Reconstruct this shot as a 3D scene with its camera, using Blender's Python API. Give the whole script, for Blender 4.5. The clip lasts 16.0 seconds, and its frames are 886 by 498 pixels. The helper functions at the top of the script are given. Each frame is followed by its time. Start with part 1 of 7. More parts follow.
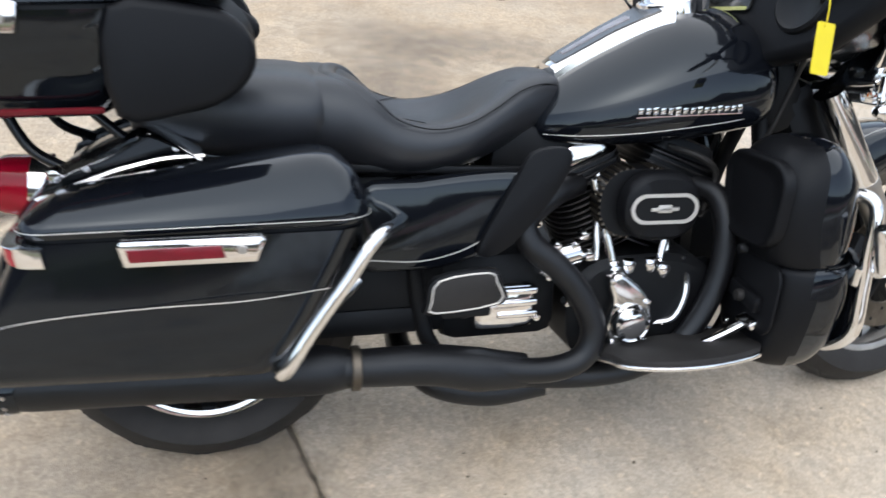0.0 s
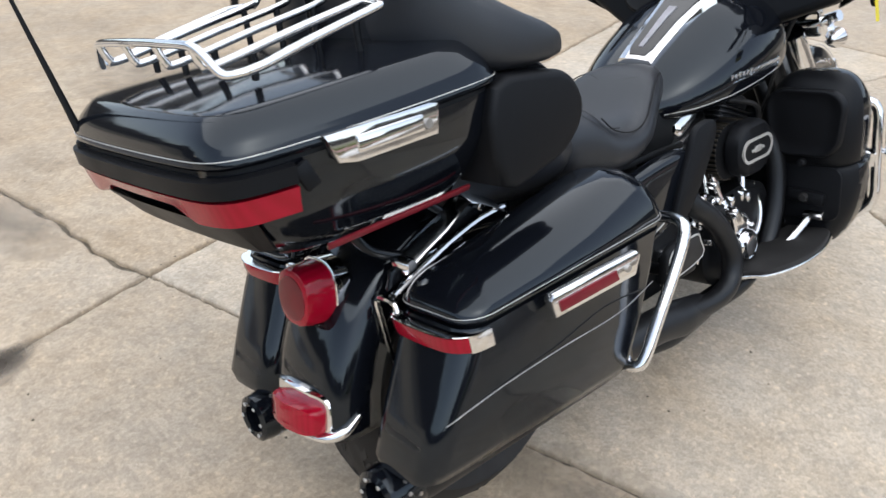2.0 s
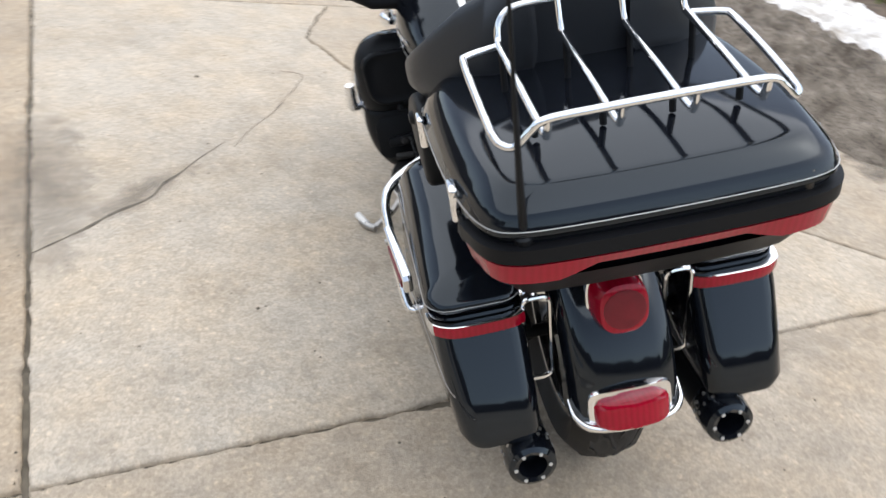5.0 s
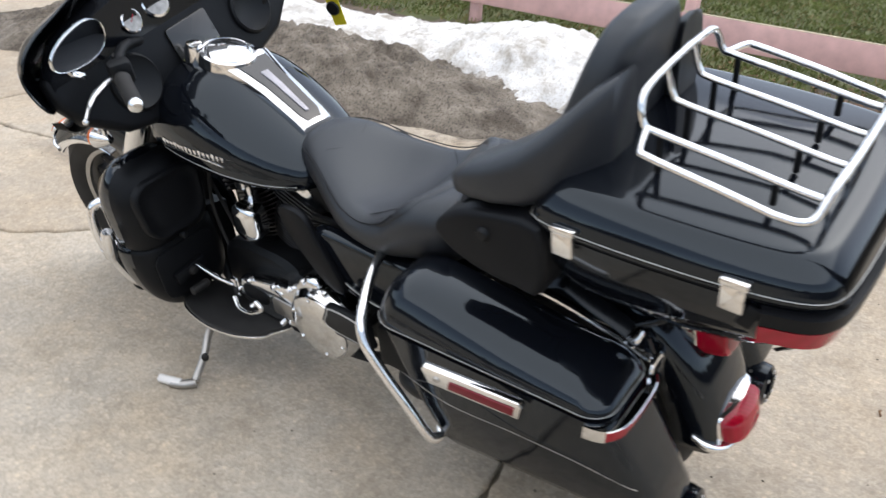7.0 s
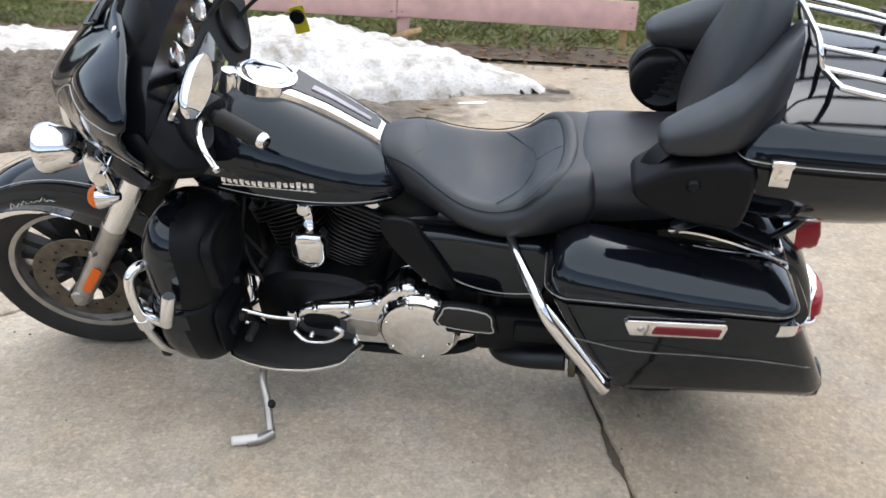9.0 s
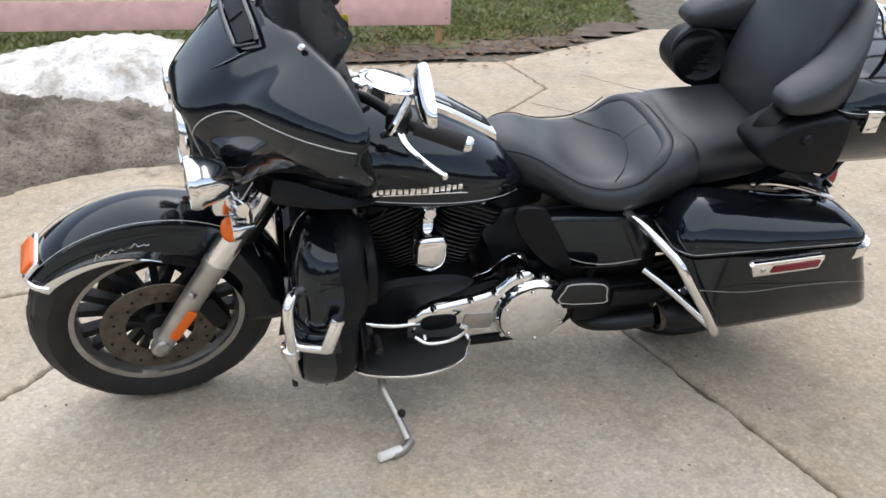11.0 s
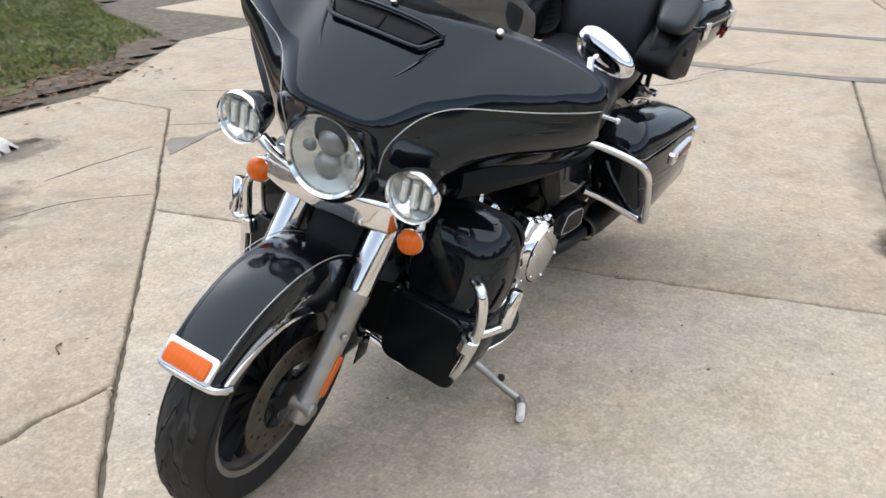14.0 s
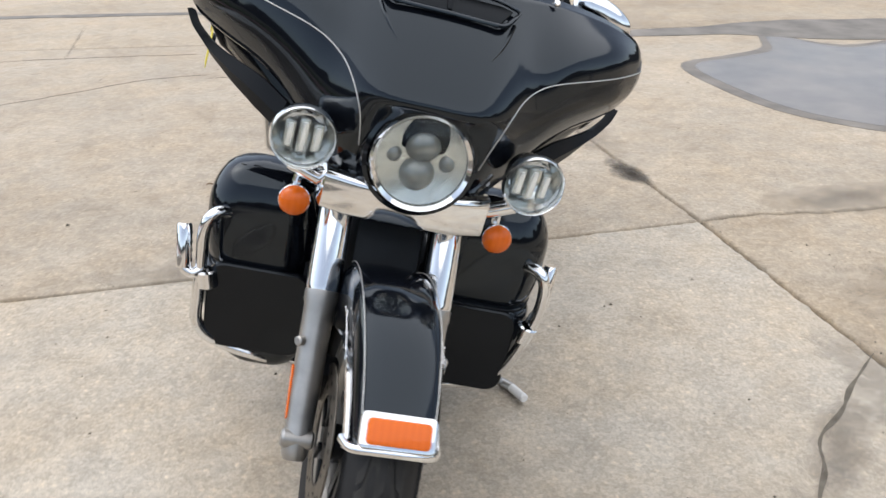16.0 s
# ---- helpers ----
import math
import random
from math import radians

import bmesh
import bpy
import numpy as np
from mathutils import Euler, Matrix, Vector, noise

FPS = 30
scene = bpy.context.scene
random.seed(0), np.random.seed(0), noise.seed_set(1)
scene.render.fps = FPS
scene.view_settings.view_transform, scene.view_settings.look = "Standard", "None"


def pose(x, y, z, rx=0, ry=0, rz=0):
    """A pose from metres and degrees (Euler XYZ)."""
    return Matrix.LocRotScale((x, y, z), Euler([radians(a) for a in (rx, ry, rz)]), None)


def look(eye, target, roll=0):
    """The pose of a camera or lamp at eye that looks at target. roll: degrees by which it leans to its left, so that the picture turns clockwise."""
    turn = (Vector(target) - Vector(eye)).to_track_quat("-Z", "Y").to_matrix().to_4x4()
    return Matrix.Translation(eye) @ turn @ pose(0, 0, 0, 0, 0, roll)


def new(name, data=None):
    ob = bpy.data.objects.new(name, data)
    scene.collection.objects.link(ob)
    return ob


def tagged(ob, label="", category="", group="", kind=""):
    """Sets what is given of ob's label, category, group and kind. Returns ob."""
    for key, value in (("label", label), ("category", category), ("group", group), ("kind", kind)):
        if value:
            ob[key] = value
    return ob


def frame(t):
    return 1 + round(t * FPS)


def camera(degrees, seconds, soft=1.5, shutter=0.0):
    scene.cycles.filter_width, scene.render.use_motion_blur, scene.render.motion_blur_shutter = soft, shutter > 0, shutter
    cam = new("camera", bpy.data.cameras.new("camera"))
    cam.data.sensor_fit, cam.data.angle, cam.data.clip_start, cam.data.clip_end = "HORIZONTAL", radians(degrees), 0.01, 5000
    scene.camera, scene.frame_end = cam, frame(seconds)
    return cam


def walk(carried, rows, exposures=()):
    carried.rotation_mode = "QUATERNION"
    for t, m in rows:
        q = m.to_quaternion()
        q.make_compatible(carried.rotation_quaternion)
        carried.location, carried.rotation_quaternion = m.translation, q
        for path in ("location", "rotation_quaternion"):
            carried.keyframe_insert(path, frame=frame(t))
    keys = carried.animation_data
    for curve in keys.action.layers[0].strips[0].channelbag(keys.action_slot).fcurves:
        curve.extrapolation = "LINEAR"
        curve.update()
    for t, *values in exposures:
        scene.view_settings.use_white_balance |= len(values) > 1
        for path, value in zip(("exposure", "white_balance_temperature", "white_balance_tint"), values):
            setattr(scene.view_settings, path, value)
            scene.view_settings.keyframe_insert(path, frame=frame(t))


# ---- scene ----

cam = camera(55.0, 16.0, soft=1.5, shutter=0.45)
PATH = [
    (0, (0.125, -1.46, 1.356), (0.542, 0.213, 0.342), 3.9),
    (0.5, (-0.199, -1.431, 1.39), (0.372, 0.185, 0.359), 1.1),
    (1, (-0.503, -1.309, 1.387), (0.258, 0.252, 0.393), -0.1),
    (1.5, (-0.783, -1.14, 1.435), (0.175, 0.299, 0.43), 0.2),
    (2, (-1.037, -0.99, 1.461), (0.148, 0.26, 0.444), 0.6),
    (2.5, (-1.224, -0.758, 1.455), (0.104, 0.342, 0.443), 0.5),
    (3, (-1.414, -0.529, 1.468), (0.009, 0.426, 0.437), 2.1),
    (3.5, (-1.599, -0.264, 1.493), (0.001, 0.379, 0.48), 3.3),
    (3.7, (-1.648, -0.146, 1.493), (-0.008, 0.395, 0.486), 4.2),
    (5.8, (-1.405, 1.244, 1.459), (0.04, 0.289, 0.458), 4.7),
    (6, (-1.302, 1.33, 1.478), (0.062, 0.254, 0.486), 4.3),
    (6.5, (-1.016, 1.513, 1.459), (0.141, 0.18, 0.518), 4.0),
    (7, (-0.709, 1.673, 1.474), (0.32, 0.208, 0.581), 3.1),
    (7.5, (-0.432, 1.862, 1.475), (0.416, 0.271, 0.61), 2.8),
    (8, (-0.189, 1.982, 1.455), (0.442, 0.287, 0.601), 1.4),
    (8.5, (0.071, 2.074, 1.475), (0.507, 0.332, 0.593), 1.2),
    (9, (0.342, 2.175, 1.461), (0.555, 0.394, 0.575), 1.6),
    (9.5, (0.583, 2.241, 1.443), (0.572, 0.448, 0.557), 1.7),
    (10, (0.876, 2.236, 1.45), (0.722, 0.453, 0.557), 0.9),
    (10.2, (0.969, 2.253, 1.463), (0.781, 0.472, 0.572), 1.2),
    (12.3, (2.043, 2.022, 1.414), (1.093, 0.474, 0.575), 1.0),
    (12.5, (2.138, 1.982, 1.411), (1.133, 0.478, 0.559), 1.1),
    (13, (2.324, 1.79, 1.385), (1.143, 0.412, 0.543), -0.4),
    (13.5, (2.54, 1.588, 1.398), (1.182, 0.377, 0.568), -0.6),
    (14, (2.758, 1.408, 1.394), (1.258, 0.377, 0.564), -1.0),
    (14.5, (2.854, 1.134, 1.369), (1.242, 0.304, 0.524), -1.4),
    (15, (2.935, 0.86, 1.374), (1.218, 0.298, 0.516), -0.8),
    (15.5, (3.022, 0.561, 1.377), (1.236, 0.302, 0.516), -0.3),
    (16, (2.96, 0.266, 1.357), (1.153, 0.283, 0.501), -0.5),
]
walk(cam, [(t, look(e, g, r)) for t, e, g, r in PATH], exposures=[(0, 1.12), (1.5, 0.98), (2.5, 0.95), (3.5, 1.05), (6, 1.0), (9.5, 1.06), (12.5, 0.96), (15, 0.91), (16, 0.87)])

from mathutils.bvhtree import BVHTree
from mathutils.geometry import tessellate_polygon

# ---- world and light ----
world = bpy.data.worlds.new("overcast_sky")
scene.world = world
world.use_nodes = True
_n = world.node_tree.nodes
_sky = _n.new("ShaderNodeTexSky")
_sky.sky_type = "NISHITA"
_sky.sun_disc = False
_sky.sun_elevation, _sky.sun_rotation = radians(52), radians(200)
_sky.air_density, _sky.dust_density, _sky.ozone_density = 1.0, 1.2, 1.5
_bw = _n.new("ShaderNodeHueSaturation")
_bw.inputs["Saturation"].default_value = 0.58
world.node_tree.links.new(_sky.outputs[0], _bw.inputs["Color"])
world.node_tree.links.new(_bw.outputs[0], _n["Background"].inputs["Color"])
_n["Background"].inputs["Strength"].default_value = 0.12
sun = new("sun", bpy.data.lights.new("sun", "SUN"))
sun.data.energy, sun.data.angle, sun.data.color = 1.5, radians(114), (1.0, 0.961, 0.925)
sun.matrix_world = look((0.3, 0.8, 8), (0, 0, 0))

# ---- materials ----


def mat(name, color, rough=0.5, metal=0.0, coat=0.0, spec=0.5, bump=0.0, bump_scale=200.0, var=0.0, var_scale=8.0, trans=0.0, ior=1.45, rough_var=0.0):
    m = bpy.data.materials.new(name)
    m.use_nodes = True
    nt = m.node_tree
    b = nt.nodes["Principled BSDF"]
    b.inputs["Base Color"].default_value = (*color, 1)
    b.inputs["Roughness"].default_value = rough
    b.inputs["Metallic"].default_value = metal
    b.inputs["Coat Weight"].default_value = coat
    b.inputs["Coat Roughness"].default_value = 0.04
    b.inputs["Specular IOR Level"].default_value = spec
    b.inputs["Transmission Weight"].default_value = trans
    b.inputs["IOR"].default_value = ior
    co = nt.nodes.new("ShaderNodeTexCoord")
    if var or rough_var:
        n1 = nt.nodes.new("ShaderNodeTexNoise")
        n1.inputs["Scale"].default_value, n1.inputs["Detail"].default_value = var_scale, 6
        nt.links.new(co.outputs["Object"], n1.inputs["Vector"])
        if var:
            r = nt.nodes.new("ShaderNodeValToRGB")
            r.color_ramp.elements[0].position, r.color_ramp.elements[1].position = 0.3, 0.72
            r.color_ramp.elements[0].color = (*[c * (1 - var) for c in color], 1)
            r.color_ramp.elements[1].color = (*[min(1, c * (1 + var)) for c in color], 1)
            nt.links.new(n1.outputs["Fac"], r.inputs["Fac"])
            nt.links.new(r.outputs["Color"], b.inputs["Base Color"])
        if rough_var:
            mr = nt.nodes.new("ShaderNodeMapRange")
            mr.inputs["From Min"].default_value, mr.inputs["From Max"].default_value = 0.3, 0.7
            mr.inputs["To Min"].default_value, mr.inputs["To Max"].default_value = rough, rough + rough_var
            nt.links.new(n1.outputs["Fac"], mr.inputs["Value"])
            nt.links.new(mr.outputs["Result"], b.inputs["Roughness"])
    if bump:
        n2 = nt.nodes.new("ShaderNodeTexNoise")
        n2.inputs["Scale"].default_value, n2.inputs["Detail"].default_value = bump_scale, 4
        nt.links.new(co.outputs["Object"], n2.inputs["Vector"])
        bp = nt.nodes.new("ShaderNodeBump")
        bp.inputs["Strength"].default_value, bp.inputs["Distance"].default_value = bump, 0.002
        nt.links.new(n2.outputs["Fac"], bp.inputs["Height"])
        nt.links.new(bp.outputs["Normal"], b.inputs["Normal"])
    return m


def lens_mat(name, color, dark):
    """Moulded plastic lens: fine vertical prisms over a coloured body."""
    m = mat(name, color, 0.15, coat=0.25, spec=0.3)
    nt = m.node_tree
    b = nt.nodes["Principled BSDF"]
    co = nt.nodes.new("ShaderNodeTexCoord")
    w = nt.nodes.new("ShaderNodeTexWave")
    w.wave_type, w.bands_direction = "BANDS", "Y"
    w.inputs["Scale"].default_value, w.inputs["Distortion"].default_value = 26, 0.4
    nt.links.new(co.outputs["Object"], w.inputs["Vector"])
    r = nt.nodes.new("ShaderNodeValToRGB")
    r.color_ramp.elements[0].color, r.color_ramp.elements[1].color = (*dark, 1), (*color, 1)
    nt.links.new(w.outputs["Fac"], r.inputs["Fac"])
    nt.links.new(r.outputs["Color"], b.inputs["Base Color"])
    return m


PAINT = mat("black_gloss_paint", (0.0042, 0.0052, 0.0078), 0.065, spec=0.66, rough_var=0.035, var_scale=3)
PAINT.node_tree.nodes["Principled BSDF"].inputs["Specular Tint"].default_value = (0.80, 0.92, 1.0, 1)
PLASTIC = mat("black_satin_plastic", (0.0055, 0.0058, 0.007), 0.42, spec=0.22, bump=0.10, bump_scale=420, rough_var=0.12)
MATTE = mat("dull_black_metal", (0.005, 0.0052, 0.006), 0.42, spec=0.30, bump=0.06, bump_scale=300, rough_var=0.15)
SATIN = mat("black_satin_paint", (0.0045, 0.0052, 0.007), 0.14, spec=0.40, rough_var=0.06, var_scale=5)
EXHAUST = mat("black_ceramic_exhaust", (0.007, 0.007, 0.008), 0.36, bump=0.04, bump_scale=260, var=0.3, rough_var=0.12)
VINYL = mat("black_vinyl", (0.0155, 0.0168, 0.0205), 0.37, spec=0.72, bump=0.22, bump_scale=520, rough_var=0.10, var_scale=6)
CHROME = mat("chrome", (0.86, 0.87, 0.88), 0.06, metal=1.0, rough_var=0.06, var_scale=14)
ALLOY = mat("cast_alloy", (0.42, 0.41, 0.39), 0.38, metal=0.9, var=0.18, var_scale=18, bump=0.10, bump_scale=260)
FIN = mat("engine_fin_edge", (0.035, 0.035, 0.036), 0.30, metal=0.5, var=0.4, var_scale=30)
STEEL = mat("dull_steel", (0.13, 0.115, 0.095), 0.45, metal=0.9, var=0.35, var_scale=30)
RUBBER = mat("tyre_rubber", (0.014, 0.014, 0.014), 0.65, var=0.35, var_scale=14, bump=0.15, bump_scale=140)
TREAD = mat("dusty_tread_rubber", (0.036, 0.035, 0.033), 0.8, var=0.4, var_scale=16, bump=0.2, bump_scale=120)
RED = lens_mat("red_lens", (0.33, 0.003, 0.020), (0.28, 0.0025, 0.015))
DULLRED = mat("red_reflector", (0.15, 0.008, 0.016), 0.34, coat=0.2, spec=0.3, var=0.15, var_scale=40)
AMBER = lens_mat("amber_lens", (0.74, 0.140, 0.010), (0.71, 0.130, 0.009))
SILVER = mat("silver_line", (0.55, 0.55, 0.53), 0.35, metal=0.4)
STRIP = mat("brushed_strip", (0.34, 0.34, 0.37), 0.40, metal=0.7, var=0.15, var_scale=40)
WHITE = mat("white_plastic", (0.78, 0.77, 0.74), 0.4, var=0.08)
YELLOW = mat("yellow_tag", (0.80, 0.68, 0.03), 0.5, var=0.08)
for _m in (PLASTIC, MATTE, VINYL, SATIN, EXHAUST):
    _m.node_tree.nodes["Principled BSDF"].inputs["Specular Tint"].default_value = (0.84, 0.93, 1.0, 1)
GLASS = mat("clear_glass", (0.95, 0.97, 0.96), 0.03, trans=1.0, ior=1.25)
SMOKE = mat("smoked_acrylic", (0.10, 0.105, 0.11), 0.05, trans=0.92, ior=1.15)
MIRROR = mat("mirror_glass", (0.80, 0.82, 0.83), 0.02, metal=1.0)
SCREEN = mat("dark_screen", (0.02, 0.022, 0.022), 0.15, coat=0.5)
DIAL = mat("gauge_face", (0.30, 0.30, 0.29), 0.2, coat=0.8, var=0.3, var_scale=60)
GREEN = mat("screen_edge_label", (0.40, 0.42, 0.16), 0.5)
LAMPGREY = mat("lamp_reflector", (0.62, 0.64, 0.62), 0.26, metal=0.75, var=0.15, var_scale=50)
LED = mat("projector_lens", (0.20, 0.21, 0.21), 0.12, metal=0.4, coat=0.5)
LAMPBAR = mat("lamp_bar_lens", (0.92, 0.93, 0.93), 0.16, metal=0.5, coat=0.4)

# ---- mesh helpers ----
I4 = Matrix.Identity(4)


def ring_mesh(rings, cap0=True, cap1=True, closed=False):
    bm = bmesh.new()
    vs = [[bm.verts.new(p) for p in r] for r in rings]
    n = len(rings[0])
    pairs = list(zip(vs[:-1], vs[1:])) + ([(vs[-1], vs[0])] if closed else [])
    for a, b in pairs:
        for i in range(n):
            j = (i + 1) % n
            bm.faces.new((a[i], a[j], b[j], b[i]))
    if not closed:
        if cap0:
            bm.faces.new(list(reversed(vs[0])))
        if cap1:
            bm.faces.new(vs[-1])
    bmesh.ops.recalc_face_normals(bm, faces=bm.faces)
    return bm


def spline(pts, k=6, closed=False):
    P = [Vector(p) for p in pts]
    if len(P) < 3 or k <= 1:
        return P
    out = []
    n = len(P)
    segs = n if closed else n - 1
    for i in range(segs):
        p1, p2 = P[i], P[(i + 1) % n]
        p0 = P[i - 1] if (i > 0 or closed) else p1 * 2 - p2
        p3 = P[(i + 2) % n] if (i + 2 < n or closed) else p2 * 2 - p1
        for j in range(k):
            t = j / k
            out.append(0.5 * ((2 * p1) + (p2 - p0) * t + (2 * p0 - 5 * p1 + 4 * p2 - p3) * t * t + (3 * p1 - p0 - 3 * p2 + p3) * t ** 3))
    if not closed:
        out.append(P[-1])
    return out


def tube(pts, r, n=10, k=6, closed=False, squash=1.0):
    """A round bar along a smooth line; r may be a list, one radius a given point."""
    P = spline(pts, k, closed)
    if isinstance(r, (int, float)):
        R = [r] * len(P)
    else:
        R = [float(np.interp(i / max(1, len(P) - 1) * (len(r) - 1), range(len(r)), r)) for i in range(len(P))]
    m = len(P)
    rings = []
    nrm = None
    for i in range(m):
        a = P[(i - 1) % m] if (i > 0 or closed) else P[i]
        b = P[(i + 1) % m] if (i < m - 1 or closed) else P[i]
        t = (b - a).normalized()
        if nrm is None:
            nrm = t.cross(Vector((0, 0, 1)) if abs(t.z) < 0.9 else Vector((1, 0, 0))).normalized()
        nrm = (nrm - t * nrm.dot(t)).normalized()
        bn = t.cross(nrm)
        rings.append([P[i] + (nrm * math.cos(q) * R[i] + bn * math.sin(q) * R[i] * squash) for q in [2 * math.pi * j / n for j in range(n)]])
    return ring_mesh(rings, closed=closed)


def lathe(profile, n=32, m=I4):
    """Turned round local z; profile rows (radius, height)."""
    rings = []
    for q in [2 * math.pi * j / n for j in range(n)]:
        rings.append([m @ Vector((r * math.cos(q), r * math.sin(q), h)) for r, h in profile])
    bm = bmesh.new()
    vs = [[bm.verts.new(p) for p in r] for r in rings]
    for i in range(n):
        a, b = vs[i], vs[(i + 1) % n]
        for j in range(len(profile) - 1):
            bm.faces.new((a[j], b[j], b[j + 1], a[j + 1]))
    bmesh.ops.remove_doubles(bm, verts=bm.verts, dist=1e-5)
    bmesh.ops.recalc_face_normals(bm, faces=bm.faces)
    return bm


def rrect(w, h, r, k=4):
    """Rounded rectangle outline, centred, counter-clockwise."""
    r = min(r, w / 2 - 1e-4, h / 2 - 1e-4)
    out = []
    for cx, cy, a0 in ((w / 2 - r, h / 2 - r, 0), (-w / 2 + r, h / 2 - r, 90), (-w / 2 + r, -h / 2 + r, 180), (w / 2 - r, -h / 2 + r, 270)):
        for j in range(k + 1):
            a = radians(a0 + 90 * j / k)
            out.append((cx + r * math.cos(a), cy + r * math.sin(a)))
    return out


def supell(a, b, e=2.5, n=28, bot=None):
    """Superellipse outline; bot squares the lower half differently."""
    out = []
    for j in range(n):
        q = 2 * math.pi * j / n
        c, s = math.cos(q), math.sin(q)
        ee = e if s >= 0 or bot is None else bot
        out.append((a * math.copysign(abs(c) ** (2 / ee), c), b * math.copysign(abs(s) ** (2 / ee), s)))
    return out


def plate(outline, th, bev=0.003, m=I4, seg=2):
    """A flat outline given thickness th along local +z, edges rounded."""
    bm = bmesh.new()
    f = bm.faces.new([bm.verts.new((x, y, 0)) for x, y in outline])
    ext = bmesh.ops.extrude_face_region(bm, geom=[f])
    bmesh.ops.translate(bm, vec=(0, 0, th), verts=[v for v in ext["geom"] if isinstance(v, bmesh.types.BMVert)])
    bmesh.ops.recalc_face_normals(bm, faces=bm.faces)
    if bev:
        es = [e for e in bm.edges if abs(e.verts[0].co.z - e.verts[1].co.z) < 1e-6]
        bmesh.ops.bevel(bm, geom=es, offset=bev, segments=seg, affect="EDGES", profile=0.5)
    bmesh.ops.transform(bm, matrix=m, verts=bm.verts)
    bmesh.ops.recalc_face_normals(bm, faces=bm.faces)
    return bm


def box(dx, dy, dz, bev=0.004, m=I4):
    bm = bmesh.new()
    bmesh.ops.create_cube(bm, size=1)
    bmesh.ops.scale(bm, vec=(dx, dy, dz), verts=bm.verts)
    if bev:
        bmesh.ops.bevel(bm, geom=bm.edges[:], offset=min(bev, min(dx, dy, dz) * 0.45), segments=2, affect="EDGES", profile=0.5)
    bmesh.ops.transform(bm, matrix=m, verts=bm.verts)
    return bm


def join(*bms):
    out = bms[0]
    for b in bms[1:]:
        me = bpy.data.meshes.new("tmp")
        b.to_mesh(me)
        b.free()
        out.from_mesh(me)
        bpy.data.meshes.remove(me)
    return out


def flip(bm):
    """Mirror to the other side of the machine."""
    bmesh.ops.scale(bm, vec=(1, -1, 1), verts=bm.verts)
    bmesh.ops.reverse_faces(bm, faces=bm.faces)
    return bm


def side(bm, s):
    return bm if s > 0 else flip(bm)


def moved(bm, m):
    bmesh.ops.transform(bm, matrix=m, verts=bm.verts)
    return bm


def part(name, bm, material, parent=None, label="", sharp=38, thick=0.0):
    me = bpy.data.meshes.new(name)
    bm.normal_update()
    bm.to_mesh(me)
    bm.free()
    me.materials.append(material)
    me.polygons.foreach_set("use_smooth", [True] * len(me.polygons))
    me.set_sharp_from_angle(angle=radians(sharp))
    ob = new(name, me)
    ob.parent = parent
    if thick:
        sm = ob.modifiers.new("thickness", "SOLIDIFY")
        sm.thickness, sm.offset = thick, -1
    if label:
        tagged(ob, label)
    return ob


def along(a, b):
    """Pose with local z along a to b, at a."""
    a, b = Vector(a), Vector(b)
    return Matrix.Translation(a) @ (b - a).to_track_quat("Z", "Y").to_matrix().to_4x4()


def facing(p, n, up=(0, 0, 1)):
    """Pose at p with local z along n and local y near up."""
    z = Vector(n).normalized()
    x = Vector(up).cross(z).normalized()
    y = z.cross(x)
    m = Matrix((x, y, z)).transposed().to_4x4()
    m.translation = Vector(p)
    return m


def rod(a, b, r, n=12, r2=None):
    L = (Vector(b) - Vector(a)).length
    r2 = r if r2 is None else r2
    c = min(r, r2) * 0.25
    return lathe([(0, 0), (r - c, 0), (r, c), (r2, L - c), (r2 - c, L), (0, L)], n, along(a, b))

# ---- ground ----


